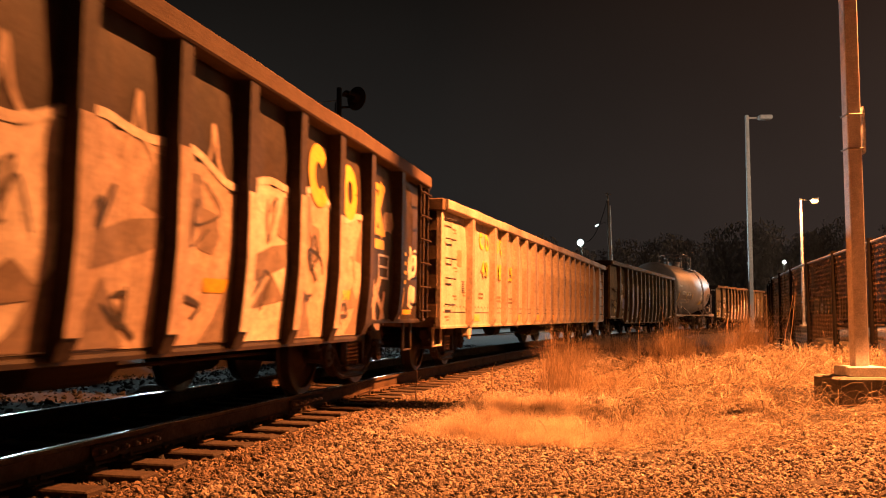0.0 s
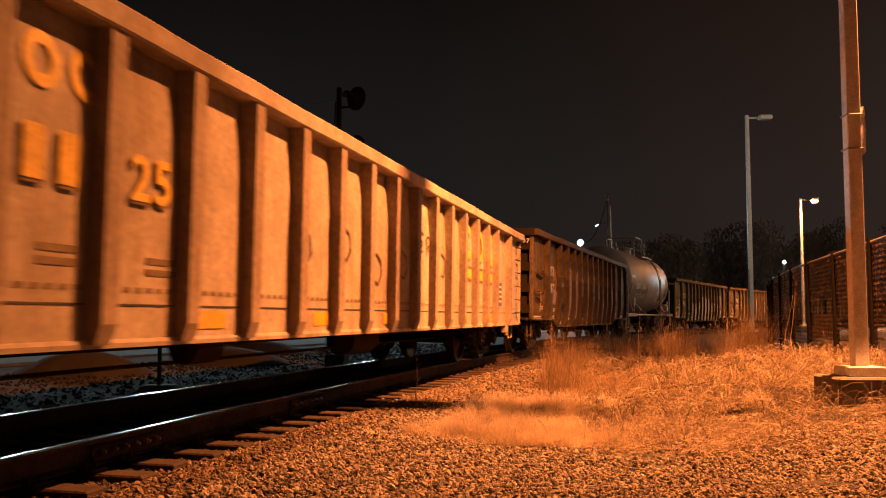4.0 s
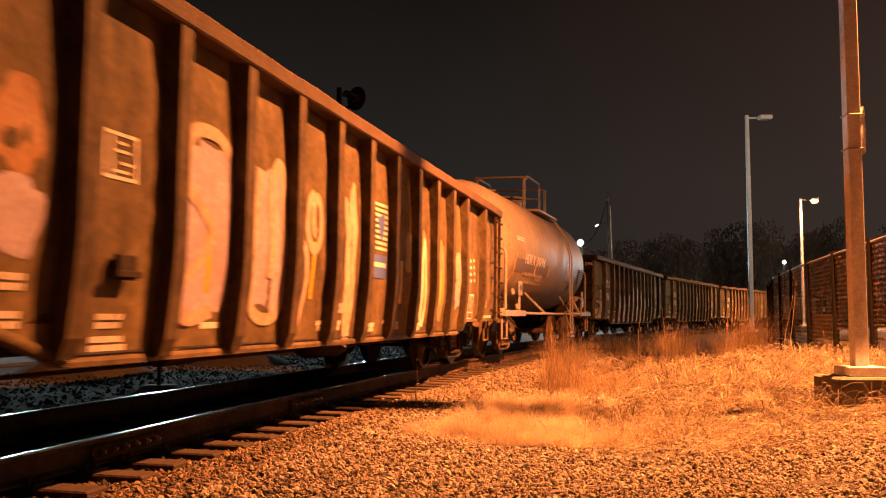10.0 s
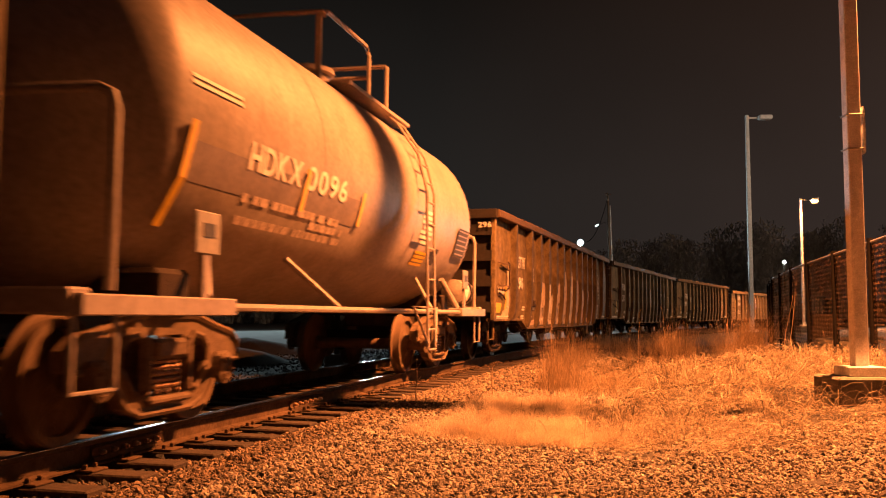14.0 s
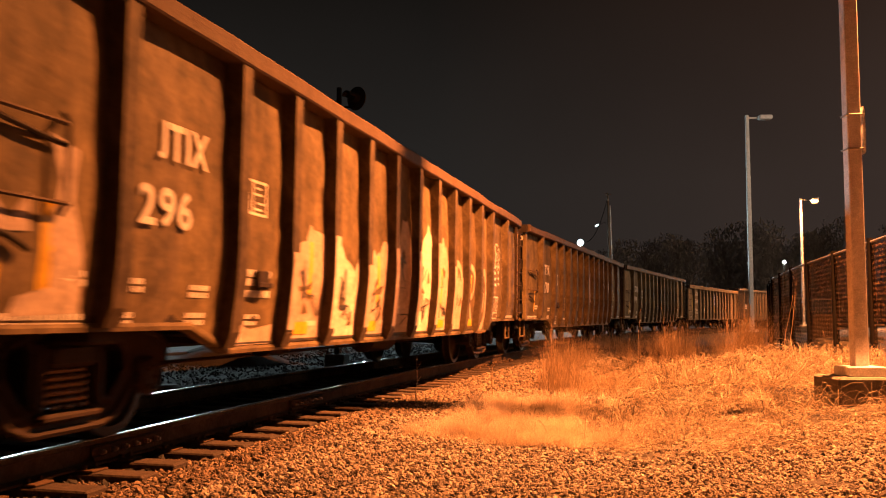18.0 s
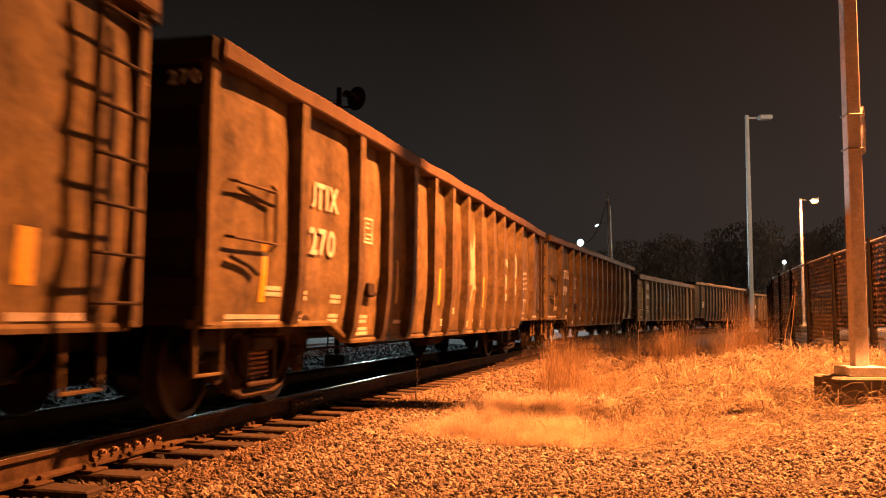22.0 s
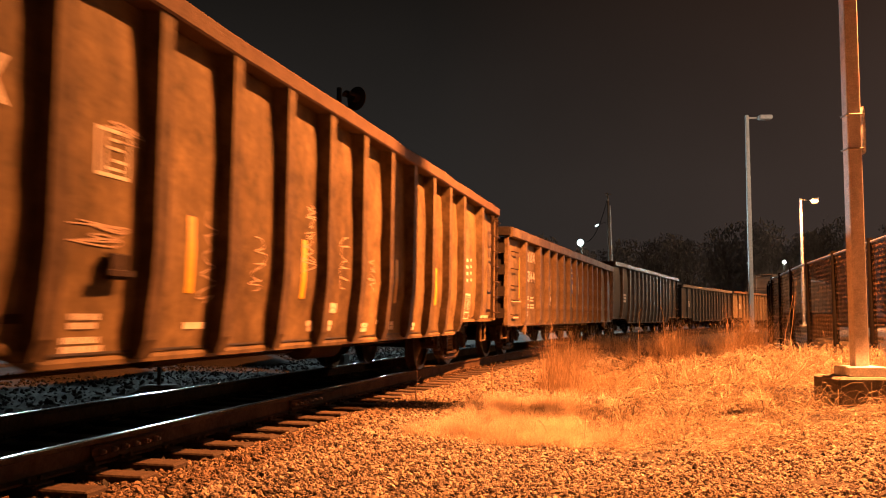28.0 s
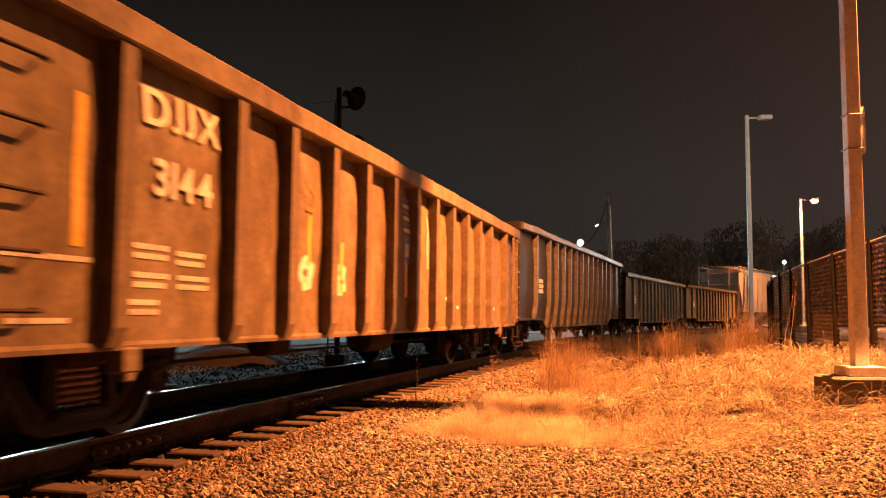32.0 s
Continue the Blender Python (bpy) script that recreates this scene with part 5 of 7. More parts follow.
def car_navy():
    L = 16.1
    spec = dict(key=1, end_paint=ENDSHADE, top=2.80, sag=0.62, end=0.80, sag0=2.3, chord_h=0.165, over=0.11, lean=0.055, dents=0.03, body=NAVY, chord=RUST, posts=posts_for(L, 1.45, 2.75, 10))
    car = gondola(-40.95 - L, L, spec, "dark blue open gondola car covered in pale graffiti and yellow lettering")
    h = L / 2
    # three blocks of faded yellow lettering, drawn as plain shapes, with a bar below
    ring_mark(car, -h + 11.87, 2.18, 0.58, 0.60, YELLOWP, 40, 320, 0.085)
    ring_mark(car, -h + 12.78, 2.14, 0.50, 0.58, YELLOWP, 0, 360, 0.085)
    cross_mark(car, -h + 13.82, 2.09, 0.58, 0.58, YELLOWP, 0.085)
    decal(car, -h + 13.82, 1.69, 0.53, 0.11, YELLOWP, "yellow_mark", 0.004)

    def crest(y):
        return 1.90 + 0.07 * math.sin(y * 2.3) + 0.05 * math.sin(y * 5.1 + 1.0)

    graffiti_run(car, spec["posts"], h, 0, 11, crest, (SPRAYP, SPRAYP, SPRAYW), SPRAYM, SPRAYW, 44, 0.62)
    for k, y in enumerate((3.3, 7.5, 8.7, 9.7)):
        drawn(car, "graffiti_line", -h + y, 1.95, curve([(-0.18, -0.16), (-0.06, 0.05), (0.0, 0.26), (0.05, 0.02), (0.2, -0.14)]), 0.022, SPRAYP)
    for k, y in enumerate((1.2, 4.4, 6.6)):
        spray(car, "soot_stain", -h + y, 2.25, 0.5, 0.3, SPRAYD, 400 + k)
    for y in (3.9, 6.85, 9.85, 12.77):
        decal(car, -h + y, 1.08, 0.45, 0.10, YELLOW, "reflector", 0.014)
    for k in range(3):
        decal(car, h - 1.98, 1.57 - 0.13 * k, 0.44, 0.025, STENCIL, "stencil_frame")
    decal(car, h - 2.19, 1.44, 0.025, 0.28, STENCIL, "stencil_frame")
    decal(car, h - 1.77, 1.44, 0.025, 0.28, STENCIL, "stencil_frame")
    drawn(car, "graffiti_line", h - 2.35, 1.05, curve([(-0.2, 0.5), (0.0, 0.1), (0.2, 0.25), (0.05, -0.1), (0.3, -0.3), (0.45, 0.1)]), 0.05, SPRAYP)
    drawn(car, "graffiti_line", h - 2.1, 0.98, curve([(-0.45, -0.2), (-0.2, 0.1), (0.1, 0.0), (0.3, -0.2)]), 0.045, SPRAYP)
    spray(car, "graffiti", h - 0.62, 1.55, 0.42, 0.42, SPRAYW, 91, SPRAYD)
    spray(car, "graffiti", h - 0.60, 1.12, 0.40, 0.30, SPRAYW, 92)
    spray(car, "graffiti", h - 1.80, 1.98, 0.40, 0.26, SPRAYP, 93)
    for dy, z, w in ((1.30, 1.72, 0.14), (1.0, 1.66, 0.16), (1.30, 1.60, 0.14), (1.0, 1.54, 0.16), (1.30, 1.48, 0.14), (1.0, 1.42, 0.16), (1.14, 1.30, 0.42)):
        decal(car, h - dy, z, w, 0.045, YELLOWP, "yellow_stencil")
    decal(car, h - 1.12, 0.87, 0.16, 0.10, STENCIL, "white_plate")
    decal(car, h - 1.12, 1.08, 0.26, 0.30, YELLOW, "reflector")
    decal(car, h - 0.75, 0.92, 0.45, 0.06, YELLOWP, "stencil")
    ladder(car, h - 0.40, 0.84, 2.6, 6, GREASE)
    return car


def jacking_pads(car, L, z, material):
    """Cast pads under the sill beside the trucks."""
    me = Geo().box((0, 0, 0), (0.12, 0.20, 0.17), 0.02).box((0.03, 0, -0.10), (0.05, 0.10, 0.06), 0.01).mesh("jacking_pad", material)
    for y in (1.62 - L / 2, L / 2 - 1.62):
        for sx in (-1, 1):
            part("jacking_pad", me, car, pose(sx * 1.47, y, z))


def car_white():
    L = 19.2
    spec = dict(key=2, end_paint=ENDRUST, top=2.62, sag=0.70, end=0.70, sag0=2.4, chord_h=0.15, over=0.11, lean=0.0, dents=0.02, body=WHITE, chord=WHITE, posts=[1.57] + [3.12 + 0.935 * k for k in range(15)] + [17.65])
    car = gondola(-39.8, L, spec, "chalky white open gondola car with yellow lettering and dark rivets")
    h = L / 2
    # faded yellow initials as plain blocks, near both ends
    for y, a0, a1 in ((2.42, 45, 315), (2.82, 0, 360), (3.52, 0, 360), (3.90, 45, 315)):
        ring_mark(car, -h + y, 2.17, 0.30, 0.30, YELLOWP, a0, a1, 0.035)
    for y, a0, a1 in ((13.93, 40, 320), (14.86, 0, 360)):
        ring_mark(car, -h + y - 0.03, 2.03, 0.56, 0.62, TAN, a0, a1, 0.10, 0.014)
        ring_mark(car, -h + y + 0.02, 2.06, 0.50, 0.56, YELLOWP, a0, a1, 0.065)
    cross_mark(car, -h + 15.75, 2.03, 0.50, 0.58, TAN, 0.10, 0.014)
    cross_mark(car, -h + 15.79, 2.06, 0.46, 0.54, YELLOWP, 0.07, 0.030)
    for y in (13.93, 14.86, 15.78):
        decal(car, -h + y, 1.655, 0.52, 0.045, TAN, "mark_shadow", 0.003)
        decal(car, -h + y, 1.55, 0.54, 0.15, YELLOWP, "yellow_mark", 0.001)
        decal(car, -h + y, 1.445, 0.52, 0.045, TAN, "mark_shadow", 0.003)
    for k, t in enumerate(("49", "11", "25")):
        y = -h + (2.58, 3.60, 4.55)[k]
        lettered(car, t, 0.46, 0.30, y + 0.015, 1.678, TAN, 0.016, "dark shadow of the stencilled number")
        lettered(car, t, 0.44, 0.28, y, 1.69, YELLOWP, 0.021, "faded yellow stencilled car number")
    edges = [0.0] + spec["posts"] + [L]
    for y0, y1 in zip(edges, edges[1:]):
        y, w = (y0 + y1) / 2, y1 - y0 - 0.24
        for k in range(6):
            decal(car, -h + y - w * 0.42 + w * 0.168 * k, 1.02, 0.055, 0.03, TAN, "rivet_plate")
        decal(car, -h + y, 0.93, w, 0.012, INK, "seam")
    decal(car, -h + 1.02, 1.79, 0.27, 0.26, REDP, "red_stencil")
    for z in (2.35, 2.05, 1.75, 1.45, 1.05):
        grab(car, -h + 0.42, z, 0.36, PANEL_X, INK)
    for y, z in ((0.75, 2.22), (0.78, 1.62), (0.75, 1.18), (0.35, 0.86), (1.3, 1.25)):
        decal(car, -h + y, z, 0.22, 0.025, TAN, "stencil")
        decal(car, -h + y + 0.05, z - 0.05, 0.14, 0.02, TAN, "stencil")
    for k in range(5):
        decal(car, -h + 1.25, 1.42 - 0.035 * k, 0.15, 0.02, INK, "stencil")
    for y in (1.9, 5.2, 7.3, 9.4, 11.5, 13.6, 15.7):
        decal(car, -h + y + 0.2, 0.84, 0.40, 0.12, YELLOW, "reflector", 0.002)
    for y, z in ((2.4, 1.25), (3.7, 1.22), (4.7, 1.2)):
        stencil_rows_dark(car, -h + y, z, 0.34, 2)
    for k, y in enumerate((6.0, 7.1, 8.15, 9.2, 10.2, 12.2)):
        drawn(car, "scrawl", -h + y, 1.35 + 0.1 * (k % 3), [(-0.1, 0.2), (0.08, 0.12), (0.12, -0.02), (0.0, -0.14), (-0.12, -0.1)], 0.016, INK)
    # dark lettering and a framed plate near the trailing end
    for k in range(3):
        outlined(car, "OSR"[k], h - 8.45 + 0.30 * k, 1.85 - 0.03 * k, 0.24, 0.24, None, INK, 60 + k, 0.014)
    decal(car, h - 2.35, 1.28, 0.34, 0.44, INK, "data_plate")
    for k in range(4):
        decal(car, h - 2.35, 1.42 - 0.09 * k, 0.24, 0.035, STENCIL, "stencil", 0.004)
    for z in (2.32, 2.05, 1.78, 1.50, 1.22, 0.95):
        grab(car, h - 0.42, z, 0.36, PANEL_X, INK)
    decal(car, h - 0.98, 1.84, 0.20, 0.28, REDP, "red_stencil")
    for k in range(3):
        decal(car, h - 1.0, 1.42 - 0.16 * k, 0.24, 0.03, TAN, "stencil")
    jacking_pads(car, L, 0.62, WHITE)
    decal(car, h - 2.6, 0.84, 0.35, 0.10, YELLOW, "reflector", 0.002)
    return car


def stencil_rows_dark(car, y, z, w, rows):
    for r in range(rows):
        decal(car, y, z - 0.07 * r, w, 0.04, TAN, "stencil")


def car_tan():
    L = 15.7
    spec = dict(key=7, end_paint=ENDSHADE, top=2.675, sag=0.68, end=0.68, sag0=2.4, chord_h=0.20, over=0.11, lean=0.0, dents=0.03, body=TAN, chord=TAN, posts=posts_for(L, 1.40, 2.90, 10))
    car = gondola(62.3, L, spec, "faded tan open gondola car with a blue striped plate")
    h = L / 2
    lettered(car, "DJJX", 1.0, 0.24, -h + 2.20, 2.19, STENCIL, 0.018, "white stencilled reporting mark")
    lettered(car, "3144", 0.76, 0.24, -h + 2.20, 1.75, STENCIL, 0.018, "white stencilled car number")
    end_mark(car, "DJJX", "3144", 0.88, -h - 0.102, 2.585)
    for a, b in ((1.85, 1.30), (2.35, 1.28), (1.85, 1.12), (2.38, 1.12), (1.75, 0.95)):
        stencil_rows(car, -h + a, b, 0.40, 2, 0.06, 0.035)
    stencil_rows(car, -h + 0.8, 1.18, 0.9, 1, 0.05, 0.03)
    stencil_rows(car, -h + 0.8, 0.84, 0.5, 1, 0.05, 0.03)
    decal(car, -h + 1.08, 1.68, 0.09, 0.86, YELLOW, "reflector")
    for z in (2.2, 1.85, 1.5, 1.2, 0.9):
        grab(car, -h + 0.52, z, 0.42, PANEL_X, GREASE)
    for y in (5.3, 7.6, 9.8, 12.0):
        decal(car, -h + y, 1.35, 0.09, 0.50, YELLOW, "reflector")
    decal(car, -h + 4.45, 1.55, 0.08, 0.45, YELLOWP, "yellow_scrawl")
    drawn(car, "scrawl", -h + 4.42, 1.85, [(-0.12, 0.1), (0.0, 0.2), (0.14, 0.12), (0.1, -0.02), (-0.1, -0.02)], 0.025, SPRAYO)
    for y, z in ((4.4, 1.25), (5.25, 1.22)):
        spray(car, "graffiti", -h + y, z, 0.34, 0.30, STENCIL, int(y * 10), TAN)
    for k in range(6):
        decal(car, -h + 7.62, 2.30 - 0.075 * k, 0.30, 0.05, STENCIL if k % 2 else BLUEP, "striped_plate")
    decal(car, -h + 7.62, 1.68, 0.28, 0.36, BLUEP, "blue_plate")
    decal(car, -h + 7.62, 1.68, 0.16, 0.16, STENCIL, "blue_plate_mark", 0.004)
    drawn(car, "scrawl", -h + 8.6, 1.9, [(0, 0.3), (0.02, 0.1), (-0.02, -0.1), (0.02, -0.4)], 0.03, STENCIL)
    for k in range(8):
        decal(car, -h + 9.0 + 0.75 * k, 1.0 + 0.12 * (k % 2), 0.16, 0.05, STENCIL, "stencil")
    ladder(car, h - 0.4, 0.74, 2.5, 6, TAN)
    jacking_pads(car, L, 0.60, TAN)
    return car


def tank_car():
    """A single tank on a stub-sill frame."""
    y0, y1 = -2.15, 9.72
    L = y1 - y0
    car = thing("tank_car", "grey tank car with a darker band, top platform and side ladder", "freight car", group="cars of the goods train")
    CARS.append((car, (y0 + y1) / 2, 4.24))
    h = L / 2
    R, zc = 1.44, 2.40
    a, b = -h + 1.28, h - 1.07
    n = 48

    def ring(y0_, y1_, r, material, name, seg=1):
        prof = [(r, y0_ + (y1_ - y0_) * k / seg) for k in range(seg + 1)]
        vs, fs = [], []
        for rr, y in prof:
            vs += [(rr * math.sin(2 * math.pi * k / n), y, zc + rr * math.cos(2 * math.pi * k / n)) for k in range(n)]
        for i in range(len(prof) - 1):
            fs += [(i * n + k, i * n + (k + 1) % n, (i + 1) * n + (k + 1) % n, (i + 1) * n + k) for k in range(n)]
        return Geo().add(vs, fs)

    shell = Geo()
    prof = [(0.05, a - 0.62), (0.5, a - 0.58), (0.9, a - 0.46), (1.2, a - 0.28), (1.38, a - 0.10), (R, a + 0.05), (R, b - 0.05), (1.38, b + 0.10), (1.2, b + 0.28), (0.9, b + 0.46), (0.5, b + 0.58), (0.05, b + 0.62)]
    vs, fs = [], []
    for rr, y in prof:
        vs += [(rr * math.sin(2 * math.pi * k / n), y, zc + rr * math.cos(2 * math.pi * k / n)) for k in range(n)]
    for i in range(len(prof) - 1):
        fs += [(i * n + k, i * n + (k + 1) % n, (i + 1) * n + (k + 1) % n, (i + 1) * n + k) for k in range(n)]
    shell.add(vs, fs)
    part("tank_shell", shell.mesh("tank_shell", TANKW, True), car, I4)
    # a darker band along the flank behind the lettering
    lo, hi, m = 101, 113, 6
    vs = []
    for y in (a + 0.15, -0.68):
        vs += [((R + 0.003) * math.sin(radians(lo + (hi - lo) * k / m)), y, zc + (R + 0.003) * math.cos(radians(lo + (hi - lo) * k / m))) for k in range(m + 1)]
    part("dark_band", Geo().add(vs, [(k, k + 1, m + 2 + k, m + 1 + k) for k in range(m)]).mesh("dark_band", TANKG, True), car, I4, "dark painted band")
    for y in (a + 2.7, b - 2.5, b - 0.02):
        part("weld_seam", ring(y - 0.012, y + 0.012, R + 0.003, TANKW, "weld").mesh("weld_seam", TANKW, True), car, I4)

    def flank(name, me, y, deg, lift=0.008, label=""):
        d = radians(deg)
        m4 = Matrix.Translation(((R + lift) * math.sin(d), y, zc + (R + lift) * math.cos(d))) @ Matrix.Rotation(d - math.pi / 2, 4, "Y") @ ONSIDE
        return part(name, me, car, m4, label)

    for text, y, w in (("HDKX", -3.06, 1.08), ("0096", -1.84, 1.10)):
        for at, me in glyphs(text, w, 0.23, STENCIL):
            flank("letter", me, y + at, 99.5, 0.007, "white stencilled tank lettering")
    rng = random.Random(96)
    for row, (deg, y_, end_) in enumerate(((113.2, -3.54, -1.30), (117.0, -2.0, -1.1), (121.2, -3.50, -1.05))):
        while y_ < end_ - 0.04:
            w_ = min(rng.uniform(0.05, 0.16), end_ - y_)
            flank("stencil_bar", patch(round(w_, 2), 0.075, SPRAYP, "stencil_bar"), y_ + w_ / 2, deg, 0.007)
            y_ += w_ + (0.03 if rng.random() < 0.7 else 0.12)
    for k in range(2):
        flank("stencil_bar", patch(0.80, 0.028, STENCIL, "stencil_bar"), -4.18, 83.0 + 2.0 * k, 0.006)
    for k in range(7):
        flank("stencil_bar", patch(0.62 if k % 3 else 0.46, 0.045, STENCIL, "stencil_bar"), 2.12, 93.5 + 2.8 * k, 0.006)
    for k in range(4):
        flank("stencil_bar", patch(0.62, 0.04, YELLOW, "stencil_bar"), 2.20, 116.5 + 2.4 * k, 0.006)
    flank("data_panel", patch(0.34, 0.26, INK, "data_panel2"), 2.85, 117, 0.012)
    plate_ = flank("data_panel", patch(0.72, 0.46, INK, "data_panel"), 4.30, 104, 0.012)
    for k in range(6):
        part("stencil_bar", patch(0.62, 0.022, TANKW, "stencil_bar"), plate_, pose(0, 0.19 - 0.075 * k, 0.003))
    for y, deg, h_ in ((a + 0.10, 104, 0.42), (a + 0.10, 120, 0.40), (-2.39, 104.5, 0.40), (-0.77, 104.5, 0.38)):
        flank("reflector", patch(0.09, h_, YELLOW, "reflector"), y, deg, 0.016)
    # frame: stub sills, side sill pipe, bolsters
    for sy in (-1, 1):
        part("stub_sill", Geo().box((0, sy * (h - 1.3), 0.86), (0.5, 2.6, 0.34), 0.02).mesh("stub_sill", GREASE), car, I4)
        part("end_sill", Geo().box((0, sy * (h - 0.14), 0.95), (2.9, 0.22, 0.16), 0.015).mesh("end_sill", TANKW), car, I4)
        part("saddle", Geo().box((0, sy * 4.24, 1.03), (2.3, 0.5, 0.36), 0.04).mesh("saddle", GREASE), car, I4)
        for sx in (-1, 1):
            part("side_platform", Geo().box((sx * 1.40, sy * (h - 1.02), 0.93), (0.24, 1.9, 0.13), 0.01).mesh("side_platform", TANKW), car, I4)
            part("saddle_brace", Geo().tube([(sx * 1.38, sy * (h - 1.75), 1.0), (sx * 1.18, sy * (h - 2.05), 1.45)], 0.045, 8).mesh("saddle_brace", TANKW), car, I4)
            e_ = sy * (h - 0.50)
            rail_ = Geo().tube([(sx * 1.40, e_, 1.02), (sx * 1.40, e_, 2.14), (sx * 1.37, e_, 2.24), (sx * 1.28, e_, 2.28), (sx * 0.9, e_, 2.29), (0, e_, 2.29)], 0.034, 8)
            part("end_rail", rail_.mesh("end_rail", TANKW, True), car, I4)
            part("sill_step", Geo().tube([(sx * 1.42, sy * (h - 0.12), 0.9), (sx * 1.42, sy * (h - 0.12), 0.42), (sx * 1.42, sy * (h - 0.55), 0.42), (sx * 1.42, sy * (h - 0.55), 0.9)], 0.02, 6).mesh("sill_step", TANKW), car, I4)
        part("coupler", COUPLER, car, pose(0, 0, 0, 0, 0, 0 if sy < 0 else 180) @ pose(0, -h, 0))
        truck(car, sy * 4.20, math.degrees(-sy * 4.20 / 219), SIDE_FRAME_DUSTY, WHEELSET_DUSTY)
        # placard on a post
        part("placard", Geo().box((1.47, sy * (h - 1.57), 1.46), (0.025, 0.36, 0.31), 0.01).mesh("placard", HOPPERW), car, I4, "grey placard holder")
        part("placard_slot", Geo().box((1.486, sy * (h - 1.57), 1.48), (0.006, 0.17, 0.10)).mesh("placard_slot", INK), car, I4)
        part("placard_post", Geo().box((1.45, sy * (h - 1.57), 1.16), (0.04, 0.09, 0.42), 0.005).mesh("placard_post", TANKW), car, I4)
    for sx in (-1, 1):
        part("side_pipe", Geo().tube([(sx * 1.46, -h + 1.7, 0.93), (sx * 1.46, h - 1.7, 0.93)], 0.032, 8).mesh("side_pipe", TANKW), car, I4)
    # air tank at the trailing end
    part("air_reservoir", Geo().lathe([(0.05, -0.42), (0.21, -0.36), (0.22, 0.36), (0.05, 0.42)], 18, pose(0, 0, 0, 0, 0, 90)).mesh("air_reservoir", TANKW, True), car, pose(1.15, h - 0.72, 1.28))
    part("reservoir_strap", Geo().lathe([(0.232, -0.03), (0.232, 0.03)], 18, pose(0, 0, 0, 0, 0, 90)).mesh("reservoir_strap", GREASE, True), car, pose(1.15, h - 0.60, 1.28))
    part("diamond_plate", Geo().box((0, 0, 0), (0.012, 0.26, 0.26), 0.0).mesh("diamond_plate", STENCIL), car, pose(1.47, h - 1.45, 1.30, 45, 0, 0))
    # side ladder over the flank
    yl = 1.72
    stiles = []
    for dy in (-0.19, 0.19):
        pts = [(1.60, yl + dy, 0.42), (1.58, yl + dy, 1.0), (1.56, yl + dy, 1.9)] + [((R + 0.12) * math.sin(radians(d)), yl + dy, zc + (R + 0.12) * math.cos(radians(d))) for d in (85, 65, 45, 28)]
        stiles.append(pts)
    lad = part("ladder", Geo().tube(stiles[0], 0.02, 6).tube(stiles[1], 0.02, 6).mesh("ladder", TANKW), car, I4)
    for k in range(13):
        q = k / 12 * 5.6
        i = min(int(q), 5)
        p0, p1 = [Vector(s_[i]).lerp(Vector(s_[i + 1]), q - i) for s_ in stiles]
        part("rung", Geo().tube([p0, p1], 0.014, 6).mesh("rung", TANKW), lad, I4)
    for dy in (-1, 1):
        part("ladder_brace", Geo().tube([(1.56, yl + dy * 0.19, 0.98), (1.50, yl + dy * 0.62, 1.0), (1.60, yl + dy * 0.2, 0.5)], 0.018, 6).mesh("ladder_brace", TANKW), car, I4)
        part("shell_brace", Geo().tube([(1.46, dy * 1.9 + 0.4, 0.93), (1.05, dy * 2.4 + 0.4, 1.42)], 0.03, 6).mesh("shell_brace", TANKW), car, I4)
    # top platform with hand rails and a manway
    zt = zc + R
    plat = part("top_platform", Geo().box((0.86, 1.05, zt - 0.22), (0.40, 2.6, 0.05), 0.005).mesh("top_platform", TANKW), car, I4)
    part("top_platform", Geo().box((-0.86, 1.05, zt - 0.22), (0.40, 2.6, 0.05), 0.005).mesh("top_platform", TANKW), car, I4)
    for k in range(14):
        part("grating_bar", Geo().box((0.86, -0.16 + 0.185 * k, zt - 0.185), (0.36, 0.02, 0.02)).mesh("grating_bar", TANKW), plat, I4)
    for sx in (-1, 1):
        x = sx * 0.70
        pr = Geo().tube([(x, -0.22, zt + 0.62), (x, -0.10, zt + 0.70), (x, 1.38, zt + 0.70), (x, 1.50, zt + 0.60), (x, 1.52, zt - 0.20)], 0.030, 8)
        pr.tube([(x, 2.32, zt - 0.20), (x, 2.32, zt + 0.66)], 0.036, 8)
        part("platform_rail", pr.mesh("platform_rail", TANKW, True), car, I4)
        part("rail_post", Geo().box((sx * 0.64, -0.22, zt + 0.22), (0.07, 0.05, 0.84), 0.006).mesh("rail_post", TANKW), car, I4)
    for y, z in ((-0.22, 0.67), (2.30, 0.66), (1.54, 0.30)):
        part("cross_rail", Geo().tube([(-0.70, y, zt + z), (0.70, y, zt + z)], 0.028, 8).mesh("cross_rail", TANKW), car, I4)
    part("manway", Geo().lathe([(0.32, 0), (0.33, 0.26), (0.40, 0.27), (0.40, 0.33), (0.1, 0.36)], 24, pose(0, 0, 0, 0, -90, 0)).mesh("manway", TANKW, True), car, pose(0, 0.9, zt - 0.06))
    part("vent_valve", Geo().lathe([(0.09, 0), (0.10, 0.20), (0.14, 0.21), (0.12, 0.26)], 14, pose(0, 0, 0, 0, -90, 0)).mesh("vent_valve", TANKW, True), car, pose(0, -1.15, zt - 0.04))
    return car


